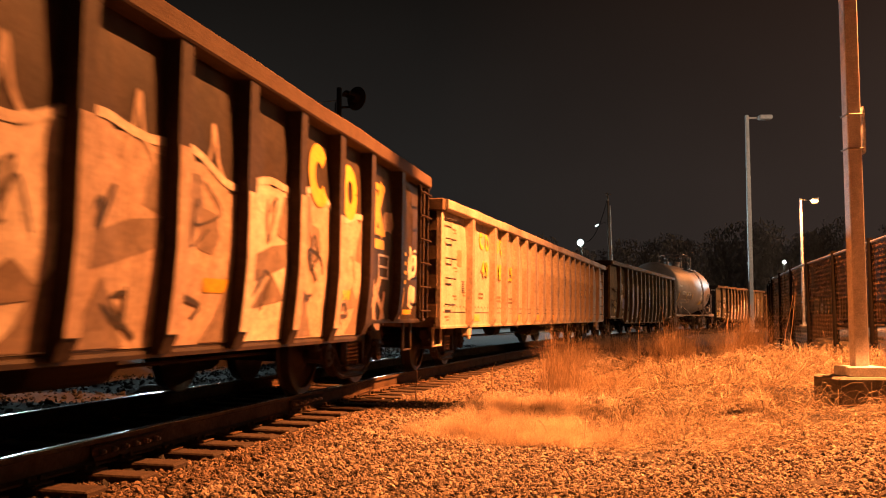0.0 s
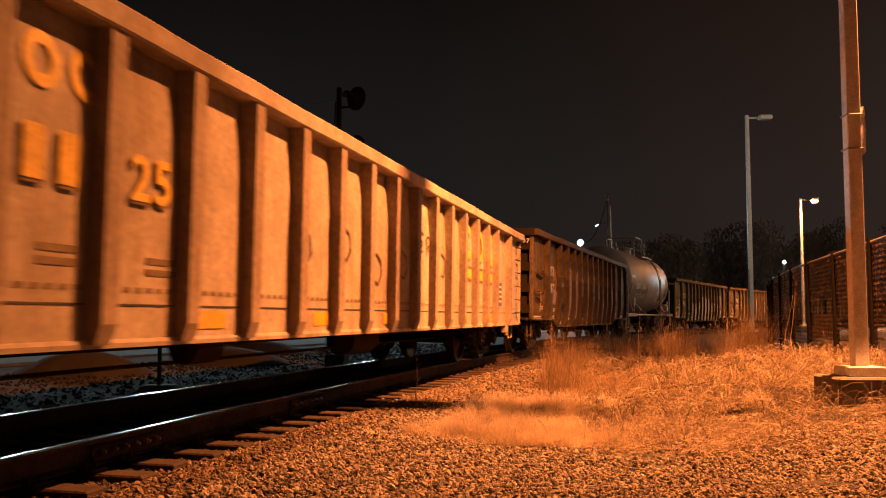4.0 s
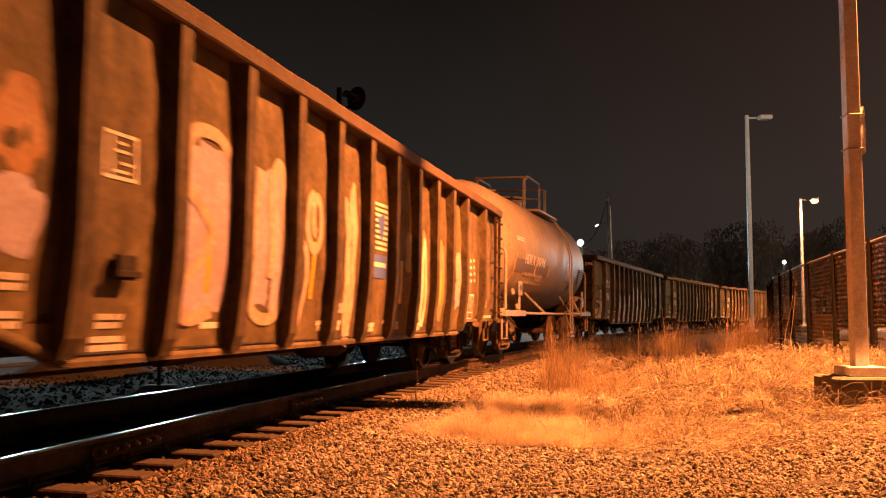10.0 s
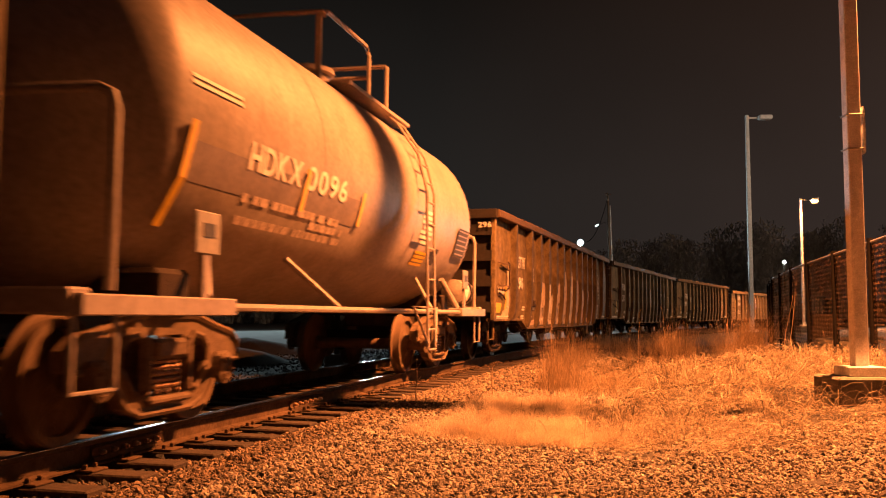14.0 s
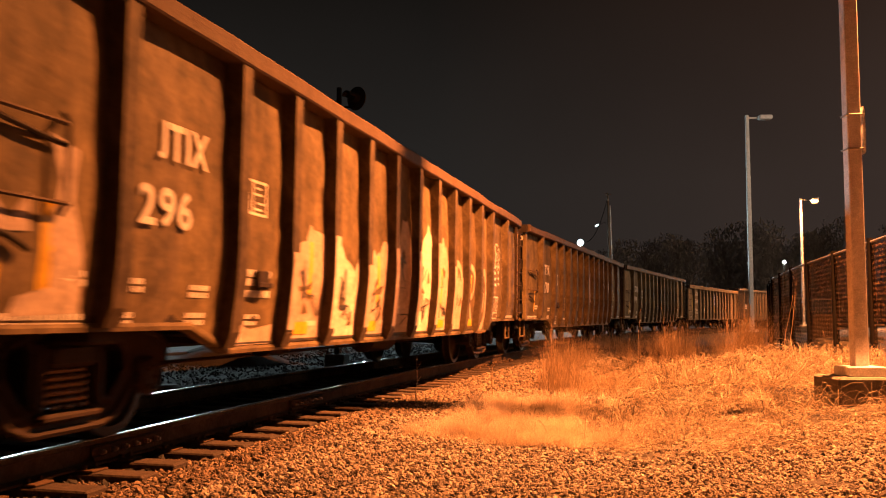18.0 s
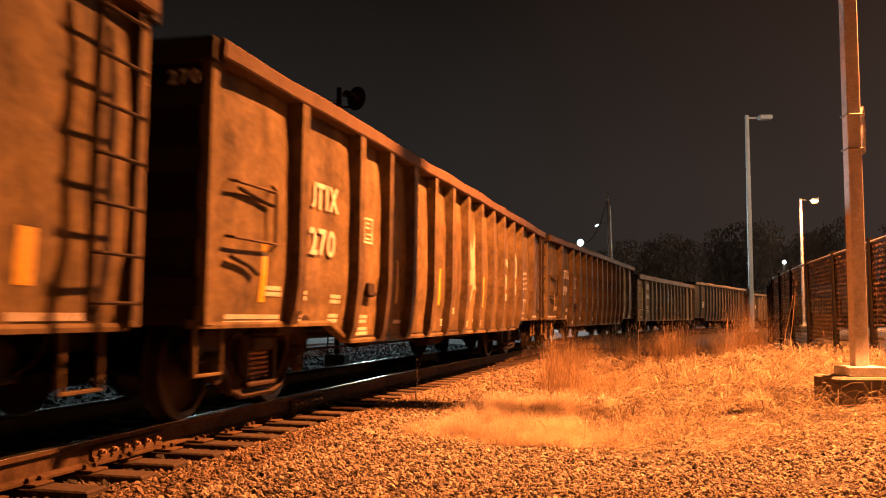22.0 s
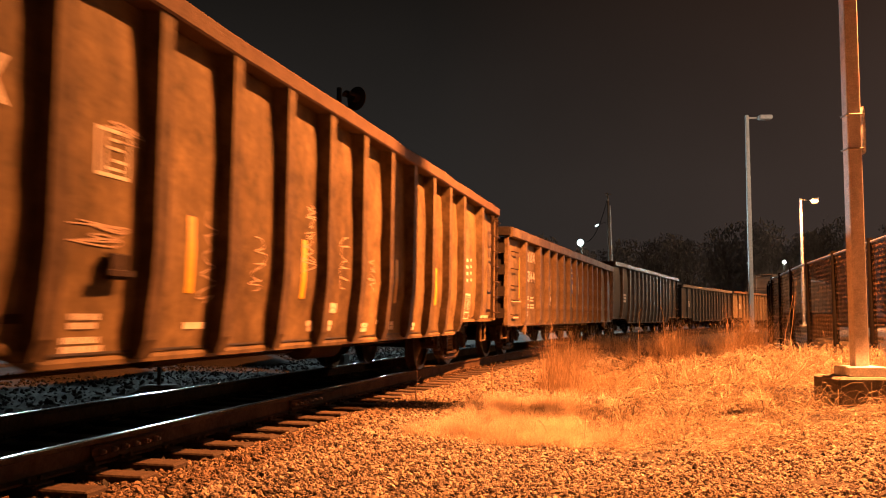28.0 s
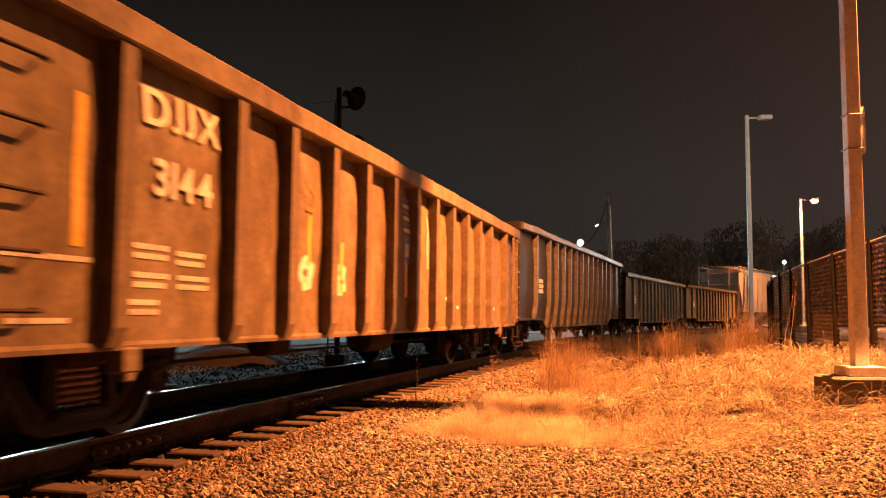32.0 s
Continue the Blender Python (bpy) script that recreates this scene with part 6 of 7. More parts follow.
def hopper_car():
    """A far covered hopper with sloped ends and end cages."""
    L = 17.5
    car = thing("covered_hopper_car", "pale grey covered hopper car with railed roof walk", "freight car", group="cars of the goods train")
    CARS.append((car, 130.4 + L / 2, L / 2 - 1.9))
    h = L / 2
    body = Geo()
    body.prism([(-1.45, 1.2), (1.45, 1.2), (1.58, 2.2), (1.58, 3.8), (1.3, 4.25), (0.6, 4.45), (-0.6, 4.45), (-1.3, 4.25), (-1.58, 3.8), (-1.58, 2.2)], -h + 1.5, h - 1.5)
    part("hopper_body", body.mesh("hopper_body", HOPPERW), car, I4)
    for sy in (-1, 1):
        g = Geo().add([(-1.4, sy * (h - 1.5), 1.6), (1.4, sy * (h - 1.5), 1.6), (1.5, sy * (h - 1.5), 4.1), (-1.5, sy * (h - 1.5), 4.1), (-1.4, sy * (h - 0.5), 3.4), (1.4, sy * (h - 0.5), 3.4), (1.4, sy * (h - 0.5), 4.1), (-1.4, sy * (h - 0.5), 4.1)],
                      [(0, 1, 5, 4), (3, 2, 6, 7), (4, 5, 6, 7), (0, 4, 7, 3), (1, 2, 6, 5), (0, 3, 2, 1)])
        part("end_slope", g.mesh("end_slope", HOPPERW), car, I4)
        for sx in (-1.45, -0.75, 0.75, 1.45):
            part("cage_post", Geo().tube([(sx, sy * (h - 0.2), 1.0), (sx, sy * (h - 0.2), 4.5)], 0.04, 6).mesh("cage_post", HOPPERW), car, I4)
        for z in (1.6, 2.4, 3.2, 4.0, 4.5):
            part("cage_bar", Geo().tube([(-1.45, sy * (h - 0.2), z), (1.45, sy * (h - 0.2), z)], 0.03, 6).mesh("cage_bar", HOPPERW), car, I4)
        part("stub_sill", Geo().box((0, sy * (h - 1.2), 0.9), (0.5, 2.4, 0.34)).mesh("stub_sill", GREASE), car, I4)
        part("coupler", COUPLER, car, pose(0, 0, 0, 0, 0, 0 if sy < 0 else 180) @ pose(0, -h, 0))
        truck(car, sy * (h - 1.9), 0)
    for sx in (-1.5, 1.5):
        part("roof_rail", Geo().tube([(sx, -h + 0.2, 4.5), (sx, h - 0.2, 4.5)], 0.03, 6).mesh("roof_rail", HOPPERW), car, I4)
    part("roof_walk", Geo().box((0, 0, 4.52), (0.8, L - 1.0, 0.06)).mesh("roof_walk", HOPPERW), car, I4)
    for k in range(9):
        part("side_post", Geo().box((1.6, -h + 2.2 + k * 1.63, 2.6), (0.06, 0.1, 2.6)).mesh("side_post", HOPPERW), car, I4)
        part("hatch", Geo().box((0, -h + 2.2 + k * 1.63, 4.60), (0.7, 0.9, 0.08), 0.02).mesh("hatch", HOPPERW), car, I4)
    for y in (-4.2, 0, 4.2):
        g = Geo().add([(-1.3, y - 1.8, 1.25), (1.3, y - 1.8, 1.25), (1.3, y + 1.8, 1.25), (-1.3, y + 1.8, 1.25), (-0.4, y - 0.4, 0.4), (0.4, y - 0.4, 0.4), (0.4, y + 0.4, 0.4), (-0.4, y + 0.4, 0.4)],
                      [(0, 1, 2, 3), (4, 7, 6, 5), (0, 4, 5, 1), (1, 5, 6, 2), (2, 6, 7, 3), (3, 7, 4, 0)])
        part("hopper_chute", g.mesh("hopper_chute", HOPPERW), car, I4)
    return car


car_navy()
car_white()

spec_c = brown_spec(3, BROWN2)
c397 = gondola(-19.05, 16.1, spec_c, "rusty brown open gondola car with white lettering and pale graffiti")
brown_details(c397, "397", 2.09)
H8 = 8.05
for k, (letter, y, z, w, hh, fill, rim) in enumerate((("S", 4.57, 1.50, 0.80, 1.30, SPRAYB, SPRAYP), ("U", 5.66, 1.50, 0.84, 1.32, SPRAYB, SPRAYP), ("O", 6.60, 1.72, 0.40, 0.52, None, SPRAYP), ("I", 7.62, 1.42, 0.40, 1.45, SPRAYP, SPRAYP),
                                                       ("S", 9.85, 1.66, 0.30, 0.40, SPRAYG, SPRAYG), ("I", 10.62, 1.34, 0.40, 1.12, SPRAYG, SPRAYW), ("I", 11.58, 1.40, 0.40, 1.10, SPRAYG, SPRAYG), ("O", 12.72, 1.56, 0.34, 0.56, SPRAYB, SPRAYP))):
    outlined(c397, letter, -H8 + y, z, w, hh, fill, rim, 120 + k, 0.05)
drawn(c397, "graffiti_line", -H8 + 6.30, 1.20, curve([(-0.18, -0.30), (0.02, -0.38), (0.12, -0.1), (0.10, 0.25), (-0.08, 0.30)]), 0.045, SPRAYP)
spray(c397, "graffiti", -H8 + 2.62, 1.82, 0.36, 0.46, SPRAYO, 131, BROWN2)
spray(c397, "graffiti", -H8 + 2.60, 1.36, 0.44, 0.40, SPRAYB, 132)
shape(c397, "graffiti", [(H8 - a, b) for a, b in ((1.62, 1.10), (1.16, 1.08), (1.18, 1.34), (1.30, 1.52), (1.38, 1.36), (1.50, 1.56), (1.58, 1.30))], SPRAYP)
spray(c397, "graffiti", H8 - 3.42, 1.20, 0.34, 0.40, SPRAYB, 134)
for k in range(9):
    decal(c397, -H8 + 8.65, 2.12 - 0.062 * k, 0.46, 0.034, STENCIL, "striped_plate", 0.003)
shape(c397, "blue_emblem", [(-H8 + 8.65 + 0.17 * math.cos(0.9 * k) * (1 if k % 2 else 0.6), 1.88 + 0.20 * math.sin(0.9 * k) * (1 if k % 2 else 0.6)) for k in range(7)], BLUEP, 0.020, "blue painted emblem")
decal(c397, -H8 + 8.62, 1.42, 0.50, 0.26, BLUEP, "blue_plate", 0.003)
decal(c397, -H8 + 8.62, 1.44, 0.44, 0.05, STENCIL, "blue_plate_mark", 0.004)

tank_car()

spec_e = brown_spec(4, BROWN2)
c296 = gondola(10.65, 16.1, spec_e, "dark brown open gondola car with pale graffiti along its foot")
brown_details(c296, "296", 2.31)


def flames(y):
    return float(np.interp(y + H8, (3.1, 4.2, 4.65, 5.2, 5.8, 6.3, 6.9, 7.3, 7.65, 8.0, 8.3, 8.75, 9.2, 9.6, 10.2), (1.30, 1.42, 1.66, 1.62, 1.36, 1.45, 1.72, 1.55, 2.14, 1.70, 1.62, 2.10, 1.75, 2.00, 1.45)))


graffiti_run(c296, spec_e["posts"], H8, 2, 9, flames, (SPRAYW, SPRAYP, SPRAYP), BROWN2, SPRAYP, 57, 0.62, 0.13)
for k, (letter, y) in enumerate((("R", 10.55), ("R", 11.55), ("U", 12.52))):
    outlined(c296, letter, -H8 + y, 1.18, 0.66, 0.98, None, SPRAYP, 230 + k, 0.055)
# a fat chalk tag in three loops over thin scrawls
for k, (y, z, tag) in enumerate(((2.50, 1.98, "O"), (2.32, 2.0, "S"), (2.12, 1.93, "R"))):
    drawn(c296, "chalk_tag", H8 - y, z, curve([(a * 0.26, b * 0.42) for a, b in LETTERS[tag]], 3), 0.017, SPRAYW, 0.010 + 0.002 * k)
for k in range(3):
    scribble(c296, H8 - 2.80 + 0.07 * k, 1.62 - 0.2 * k, 0.3, 0.24, 243 + k, SPRAYP)
scribble(c296, H8 - 1.72, 1.75, 0.2, 0.5, 247, SPRAYP)
decal(c296, -H8 + 0.36, 1.03, 0.50, 0.19, YELLOW, "reflector", 0.004)
for z in (1.20, 1.13, 1.04):
    stencil_rows(c296, -H8 + 3.48, z, 0.56, 1, 0.05, 0.055)
shape(c296, "graffiti", [(-H8 + a, b) for a, b in ((3.2, 0.64), (3.85, 0.64), (3.88, 0.80), (3.5, 0.76), (3.22, 0.82))], SPRAYP)
shape(c296, "graffiti", [(-H8 + a, b) for a, b in ((0.30, 1.48), (0.42, 1.34), (0.55, 1.46), (0.66, 1.34), (0.80, 1.50), (0.82, 1.30), (0.32, 1.26))], SPRAYP)
shape(c296, "graffiti", [(-H8 + a, b) for a, b in ((0.96, 1.84), (1.20, 1.78), (1.16, 1.50), (1.28, 1.20), (1.30, 0.88), (0.72, 0.86), (0.76, 0.96), (1.02, 1.02), (0.98, 1.30), (1.05, 1.60))], SPRAYP)
for y in (4.45, 6.45, 9.58, 11.57):
    decal(c296, -H8 + y, 0.76, 0.48, 0.11, YELLOW, "reflector", 0.014)

spec_f = brown_spec(5, BROWN)
c270 = gondola(27.82, 16.1, spec_f, "brown open gondola car with white lettering and a little graffiti")
brown_details(c270, "270", 2.24, 2.18)
shape(c270, "graffiti", [(-H8 + a, b) for a, b in ((8.22, 1.36), (8.85, 1.38), (8.90, 1.80), (8.82, 2.28), (8.70, 1.95), (8.56, 2.10), (8.50, 1.90), (8.36, 2.06), (8.22, 1.90), (8.28, 1.60))], SPRAYP)
shape(c270, "graffiti_gap", [(-H8 + a, b) for a, b in ((8.45, 1.60), (8.55, 1.62), (8.54, 1.95), (8.46, 1.90))], BROWN, 0.016)
drawn(c270, "graffiti_line", -H8 + 8.8, 1.22, curve([(-0.25, -0.1), (-0.1, 0.1), (0.1, 0.12), (0.3, 0.0), (0.5, 0.22)]), 0.04, SPRAYP)
outlined(c270, "S", -H8 + 11.58, 1.57, 0.58, 0.70, None, SPRAYW, 310, 0.065)
outlined(c270, "R", -H8 + 12.50, 1.68, 0.60, 0.80, None, SPRAYW, 311, 0.065)

spec_g = brown_spec(6, BROWN)
c199 = gondola(44.82, 16.1, spec_g, "brown open gondola car with white lettering and chalk scrawls")
brown_details(c199, "199", 2.42, 2.15, 3.66)
for k, (y, z, w, hh) in enumerate(((4.85, 1.25, 0.22, 0.62), (5.70, 1.25, 0.25, 0.45), (6.72, 1.45, 0.3, 0.35), (6.80, 1.78, 0.3, 0.2), (7.65, 1.4, 0.26, 0.5), (8.60, 1.3, 0.2, 0.3), (3.75, 1.95, 0.3, 0.08), (3.60, 1.33, 0.5, 0.1))):
    scribble(c199, -H8 + y, z, w, hh, 500 + k, SPRAYP)
car_tan()

# far dark cars: the light on posts and chords is in their colour
spec_i = brown_spec(8, BLACK, EDGELIT)
spec_i.update(post=EDGELIT, post_half=0.045, post_out=0.07)
ci = gondola(78.6, 16.6, dict(spec_i, posts=posts_for(16.6, 1.62, 3.1, 11)), "dark weathered open gondola car")
spec_j = brown_spec(9, BLACK, EDGELIT)
spec_j.update(top=2.62, lean=0.0, post=EDGELIT, post_half=0.045, post_out=0.07)
cj = gondola(96.6, 15.9, dict(spec_j, posts=posts_for(15.9, 1.5, 2.9, 11)), "dark low open gondola car")
spec_k = brown_spec(10, BROWN2, RUST)
# tan posts carry the light on this brown car's ribs
spec_k.update(top=2.66, lean=0.0, post=TAN, post_half=0.045, post_out=0.07)
ck = gondola(113.2, 16.0, dict(spec_k, posts=posts_for(16.0, 1.5, 2.9, 11)), "brown low open gondola car")
hopper_car()
for far in (ci, cj, ck):
    ladder(far, 7.6, 0.84, 2.5, 6, GREASE)
    stencil_rows(far, -6.0, 1.7, 0.5, 3, 0.12, 0.09)


# ---------------------------------------------------------------- ballast stones
def rock_shapes(rng, n):
    t = (1 + 5 ** 0.5) / 2
    v = np.array([(-1, t, 0), (1, t, 0), (-1, -t, 0), (1, -t, 0), (0, -1, t), (0, 1, t), (0, -1, -t), (0, 1, -t), (t, 0, -1), (t, 0, 1), (-t, 0, -1), (-t, 0, 1)]) / 1.9
    f = np.array([(0, 11, 5), (0, 5, 1), (0, 1, 7), (0, 7, 10), (0, 10, 11), (1, 5, 9), (5, 11, 4), (11, 10, 2), (10, 7, 6), (7, 1, 8), (3, 9, 4), (3, 4, 2), (3, 2, 6), (3, 6, 8), (3, 8, 9), (4, 9, 5), (2, 4, 11), (6, 2, 10), (8, 6, 7), (9, 8, 1)])
    out = []
    for _ in range(n):
        p = v * (1 + rng.normal(0, 0.16, (12, 1)))
        for _ in range(4):  # broken faces
            d = rng.normal(0, 1, 3)
            d /= np.linalg.norm(d)
            far = p @ d
            p = p - np.clip(far - rng.uniform(0.35, 0.7), 0, None)[:, None] * d
        out.append(p * np.array([1.15, 0.85, 0.7]))
    return out, f


def stones(name, label, zones, material, seed, lift=0.35):
    """Loose stones; zones: lat0, lat1, s0, s1, how many, size."""
    rng = np.random.default_rng(seed)
    shapes, f = rock_shapes(rng, 24)
    vs, fs, base = [], [], 0
    for lat0, lat1, s0, s1, count, size in zones:
        lat, s = rng.uniform(lat0, lat1, count), rng.uniform(s0, s1, count)
        keep = (np.abs(np.abs(lat) - 0.755) > 0.10) if lat0 < 1.2 else np.ones(count, bool)
        lat, s = lat[keep], s[keep]
        x = np.interp(s, _g, _x) + lat * np.cos(np.interp(s, _g, HEADING))
        y = np.interp(s, _g, _y) - lat * np.sin(np.interp(s, _g, HEADING))
        z = np.interp(lat, PROFILE_LAT, PROFILE_Z)
        n = len(s)
        sz = size * np.exp(rng.normal(0, 0.30, n)) * 0.5
        a, tilt = rng.uniform(0, 2 * np.pi, n), rng.uniform(-0.7, 0.7, n)
        P = np.stack([shapes[i] for i in rng.integers(0, 24, n)]) * sz[:, None, None]
        ct, st = np.cos(tilt)[:, None], np.sin(tilt)[:, None]
        px, pz = P[:, :, 0] * ct + P[:, :, 2] * st, -P[:, :, 0] * st + P[:, :, 2] * ct
        ca, sa = np.cos(a)[:, None], np.sin(a)[:, None]
        X = x[:, None] + px * ca - P[:, :, 1] * sa
        Y = y[:, None] + px * sa + P[:, :, 1] * ca
        Z = (z + sz * lift * rng.uniform(0.0, 1.4, n))[:, None] + pz
        vs.append(np.stack([X, Y, Z], 2).reshape(-1, 3))
        fs.append((f[None] + 12 * np.arange(n)[:, None, None]).reshape(-1, 3) + base)
        base += 12 * n
    thing(name, label, "gravel", kind="stuff", mesh=array_mesh(name, np.concatenate(vs), np.concatenate(fs), material))


HEADING = _h
stones("gravel", "loose pale crushed stone ballast beside the track", [
    (1.75, 7.4, 5.2, 8.0, 28500, 0.030), (1.75, 8.0, 8.0, 10.5, 20500, 0.032), (2.2, 5.8, 10.5, 14.0, 9000, 0.037),
    (0.86, 8.0, -3.0, 5.2, 9000, 0.055), (3.0, 4.4, 14.0, 17.0, 1800, 0.045)], STONE, 11)
# browner, darker stone near the ties and farther along the track
stones("rusty_gravel", "darker brown ballast along the ends of the ties", [
    (0.86, 1.85, 5.2, 8.0, 5200, 0.030), (0.86, 1.9, 8.0, 10.5, 3300, 0.032), (0.86, 2.3, 10.5, 14.0, 6500, 0.037), (0.86, 3.4, 14.0, 21.0, 9500, 0.045), (0.86, 4.4, 17.0, 22.0, 2500, 0.05), (0.86, 3.2, 21.0, 36.0, 6000, 0.06)], BROWNSTONE, 13)
# much darker stone than beside the track
stones("dark_gravel", "dark ballast between and beyond the rails", [
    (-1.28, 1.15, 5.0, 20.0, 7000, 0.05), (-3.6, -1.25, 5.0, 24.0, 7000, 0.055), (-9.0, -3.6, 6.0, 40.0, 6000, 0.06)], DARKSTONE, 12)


# ---------------------------------------------------------------- grass
def blades(name, label, tufts, material, seed, segs=3):
    """Bent grass blades. tufts: x, y, radius, how many, height, width, lean."""
    rng = np.random.default_rng(seed)
    vs, fs, base = [], [], 0
    for tx, ty, rad, n, height, width, lean in tufts:
        r, a = rad * np.sqrt(rng.random(n)), rng.uniform(0, 2 * np.pi, n)
        x, y = tx + r * np.cos(a), ty + r * np.sin(a)
        z = ground_z(x, y)
        hgt = height * rng.uniform(0.45, 1.15, n) * (1 - 0.35 * (r / max(rad, 1e-3)) ** 2)
        w = rng.uniform(0, 2 * np.pi) + rng.normal(0, 1.1, n)
        bend = np.abs(rng.normal(lean, lean * 0.6, n))
        curl = rng.normal(0, 0.25, n)
        face = w + np.pi / 2
        rows = []
        for k in range(segs + 1):
            q = k / segs
            out = hgt * bend * q ** 1.7
            up = hgt * q * np.sqrt(np.clip(1 - (bend * q * 0.55) ** 2, 0.05, 1)) - hgt * np.clip(bend - 0.8, 0, 1) * q ** 3 * 0.5
            cx, cy = x + np.cos(w + curl * q) * out, y + np.sin(w + curl * q) * out
            ww = width * (1 - 0.85 * q) * 0.5
            for sgn in (-1, 1):
                rows.append(np.stack([cx + sgn * ww * np.cos(face), cy + sgn * ww * np.sin(face), z + up - 0.01], 1))
        V = np.stack(rows, 1)
        m = 2 * (segs + 1)
        vs.append(V.reshape(-1, 3))
        o = base + m * np.arange(n)
        for k in range(segs):
            fs.append(np.stack([o + 2 * k, o + 2 * k + 1, o + 2 * k + 3, o + 2 * k + 2], 1))
        base += m * n
    thing(name, label, "grass", kind="stuff", mesh=array_mesh(name, np.concatenate(vs), np.concatenate(fs), material))


def scatter(seed, count, x0, x1, y0, y1, rad, n, height, width, lean, keep=lambda x, y: True):
    rng = random.Random(seed)
    out = []
    while len(out) < count:
        x, y = rng.uniform(x0, x1), rng.uniform(y0, y1)
        if keep(x, y):
            k = rng.uniform(0.6, 1.3)
            out.append((x, y, rad * k, int(n * k), height * rng.uniform(0.7, 1.2), width, lean * rng.uniform(0.7, 1.3)))
    return out


def away_from_pole(x, y):
    return (x - LAMP_POLE[0]) ** 2 + (y - LAMP_POLE[1]) ** 2 > 0.42


def arcs(name, label, tufts, material, seed, segs=5):
    """Long stems that rise, bow over and fall. tufts: x, y, radius, how many, length, rise, width."""
    rng = np.random.default_rng(seed)
    vs, fs, base = [], [], 0
    for tx, ty, rad, n, length, rise, width in tufts:
        r, a = rad * np.sqrt(rng.random(n)), rng.uniform(0, 2 * np.pi, n)
        x, y = tx + r * np.cos(a), ty + r * np.sin(a)
        z = ground_z(x, y)
        w = rng.uniform(0, 2 * np.pi) + rng.normal(0, 1.3, n)
        ln = length * rng.uniform(0.35, 1.25, n)
        h = rise * rng.uniform(0.15, 1.2, n) ** 1.3
        skew, curl = rng.uniform(0.55, 1.1, n), rng.normal(0, 0.5, n)
        roll = rng.uniform(0, np.pi, n)
        start = rng.uniform(0, 0.5, n) * rise
        rows = []
        for k in range(segs + 1):
            q = k / segs
            d = w + curl * q
            cx, cy = x + np.cos(d) * ln * q, y + np.sin(d) * ln * q
            cz = z + start * (1 - q) + h * np.sin(np.pi * 0.93 * q ** skew) + 0.004
            ww = width * (1 - 0.75 * q ** 2) * 0.5
            for sgn in (-1, 1):
                rows.append(np.stack([cx - sgn * ww * np.sin(d) * np.cos(roll), cy + sgn * ww * np.cos(d) * np.cos(roll), cz + sgn * ww * np.sin(roll)], 1))
        V = np.stack(rows, 1)
        m = 2 * (segs + 1)
        vs.append(V.reshape(-1, 3))
        o = base + m * np.arange(n)
        for k in range(segs):
            fs.append(np.stack([o + 2 * k, o + 2 * k + 1, o + 2 * k + 3, o + 2 * k + 2], 1))
        base += m * n
    thing(name, label, "grass", kind="stuff", mesh=array_mesh(name, np.concatenate(vs), np.concatenate(fs), material))


fuzz = []
mat_rng = random.Random(77)
for k in range(46):  # the front mat, lobed, low and pointed towards the track
    x = mat_rng.triangular(2.62, 5.1, 3.5)
    grow = min(1.0, (x - 2.4) / 0.7)
    y = 8.75 + 0.25 * noise.noise((x * 1.7, 0, 3)) + mat_rng.uniform(-0.15, 0.75) * grow
    fuzz.append((x, y, mat_rng.uniform(0.10, 0.24), 420, mat_rng.uniform(0.07, 0.24) * (0.4 + 0.6 * grow), 0.0024, mat_rng.uniform(0.6, 1.3)))
for k in range(34):  # the second mat, beyond the gap
    x = mat_rng.uniform(3.05, 5.0)
    fuzz.append((x, 11.5 + 0.3 * noise.noise((x * 2, 5, 0)) + mat_rng.uniform(-0.1, 0.7), mat_rng.uniform(0.12, 0.30), 360, mat_rng.uniform(0.08, 0.24), 0.003, mat_rng.uniform(0.6, 1.3)))
for k in range(26):  # thinning out into the straw
    fuzz.append((4.8 + 1.3 * mat_rng.random() ** 1.5, mat_rng.uniform(8.5, 10.2), mat_rng.uniform(0.10, 0.25), 150, mat_rng.uniform(0.06, 0.2), 0.0026, mat_rng.uniform(0.7, 1.4)))
for k in range(30):  # tufts in the gap between the mats
    x = mat_rng.uniform(3.2, 5.2)
    fuzz.append((x, mat_rng.uniform(9.4, 11.4), mat_rng.uniform(0.08, 0.20), 260, mat_rng.uniform(0.12, 0.30), 0.0026, mat_rng.uniform(0.6, 1.2)))
for k in range(16):  # higher lobes
    x = mat_rng.uniform(3.1, 5.0)
    fuzz.append((x, 8.9 + mat_rng.uniform(0.0, 0.6) if k % 2 else 11.6 + mat_rng.uniform(0, 0.6), mat_rng.uniform(0.14, 0.24), 620, mat_rng.uniform(0.24, 0.36), 0.0026, mat_rng.uniform(0.5, 1.0)))
fuzz += [(6.68, 12.6, 0.20, 1000, 0.22, 0.0025, 0.7), (5.0, 9.4, 0.25, 500, 0.2, 0.0022, 0.8), (5.3, 10.6, 0.3, 500, 0.15, 0.0024, 0.9)]
blades("fine_grass", "pale fuzzy mats of fine dead grass on the gravel", fuzz, FUZZ, 21)


def clumpy(x, y):
    return noise.noise((x * 1.25, y * 0.75, 7.0)) > -0.08 and away_from_pole(x, y)


def lit_side(x, y):
    return x > 4.75 + 0.5 * noise.noise((y * 0.8, 0, 2)) and y > 8.25 + 0.35 * noise.noise((x * 1.6, 3, 0)) and away_from_pole(x, y)


# thatch far darker than the stems that lie over it
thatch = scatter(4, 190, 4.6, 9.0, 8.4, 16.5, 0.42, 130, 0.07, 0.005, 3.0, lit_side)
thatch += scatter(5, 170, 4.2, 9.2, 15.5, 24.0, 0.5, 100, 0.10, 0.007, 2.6)
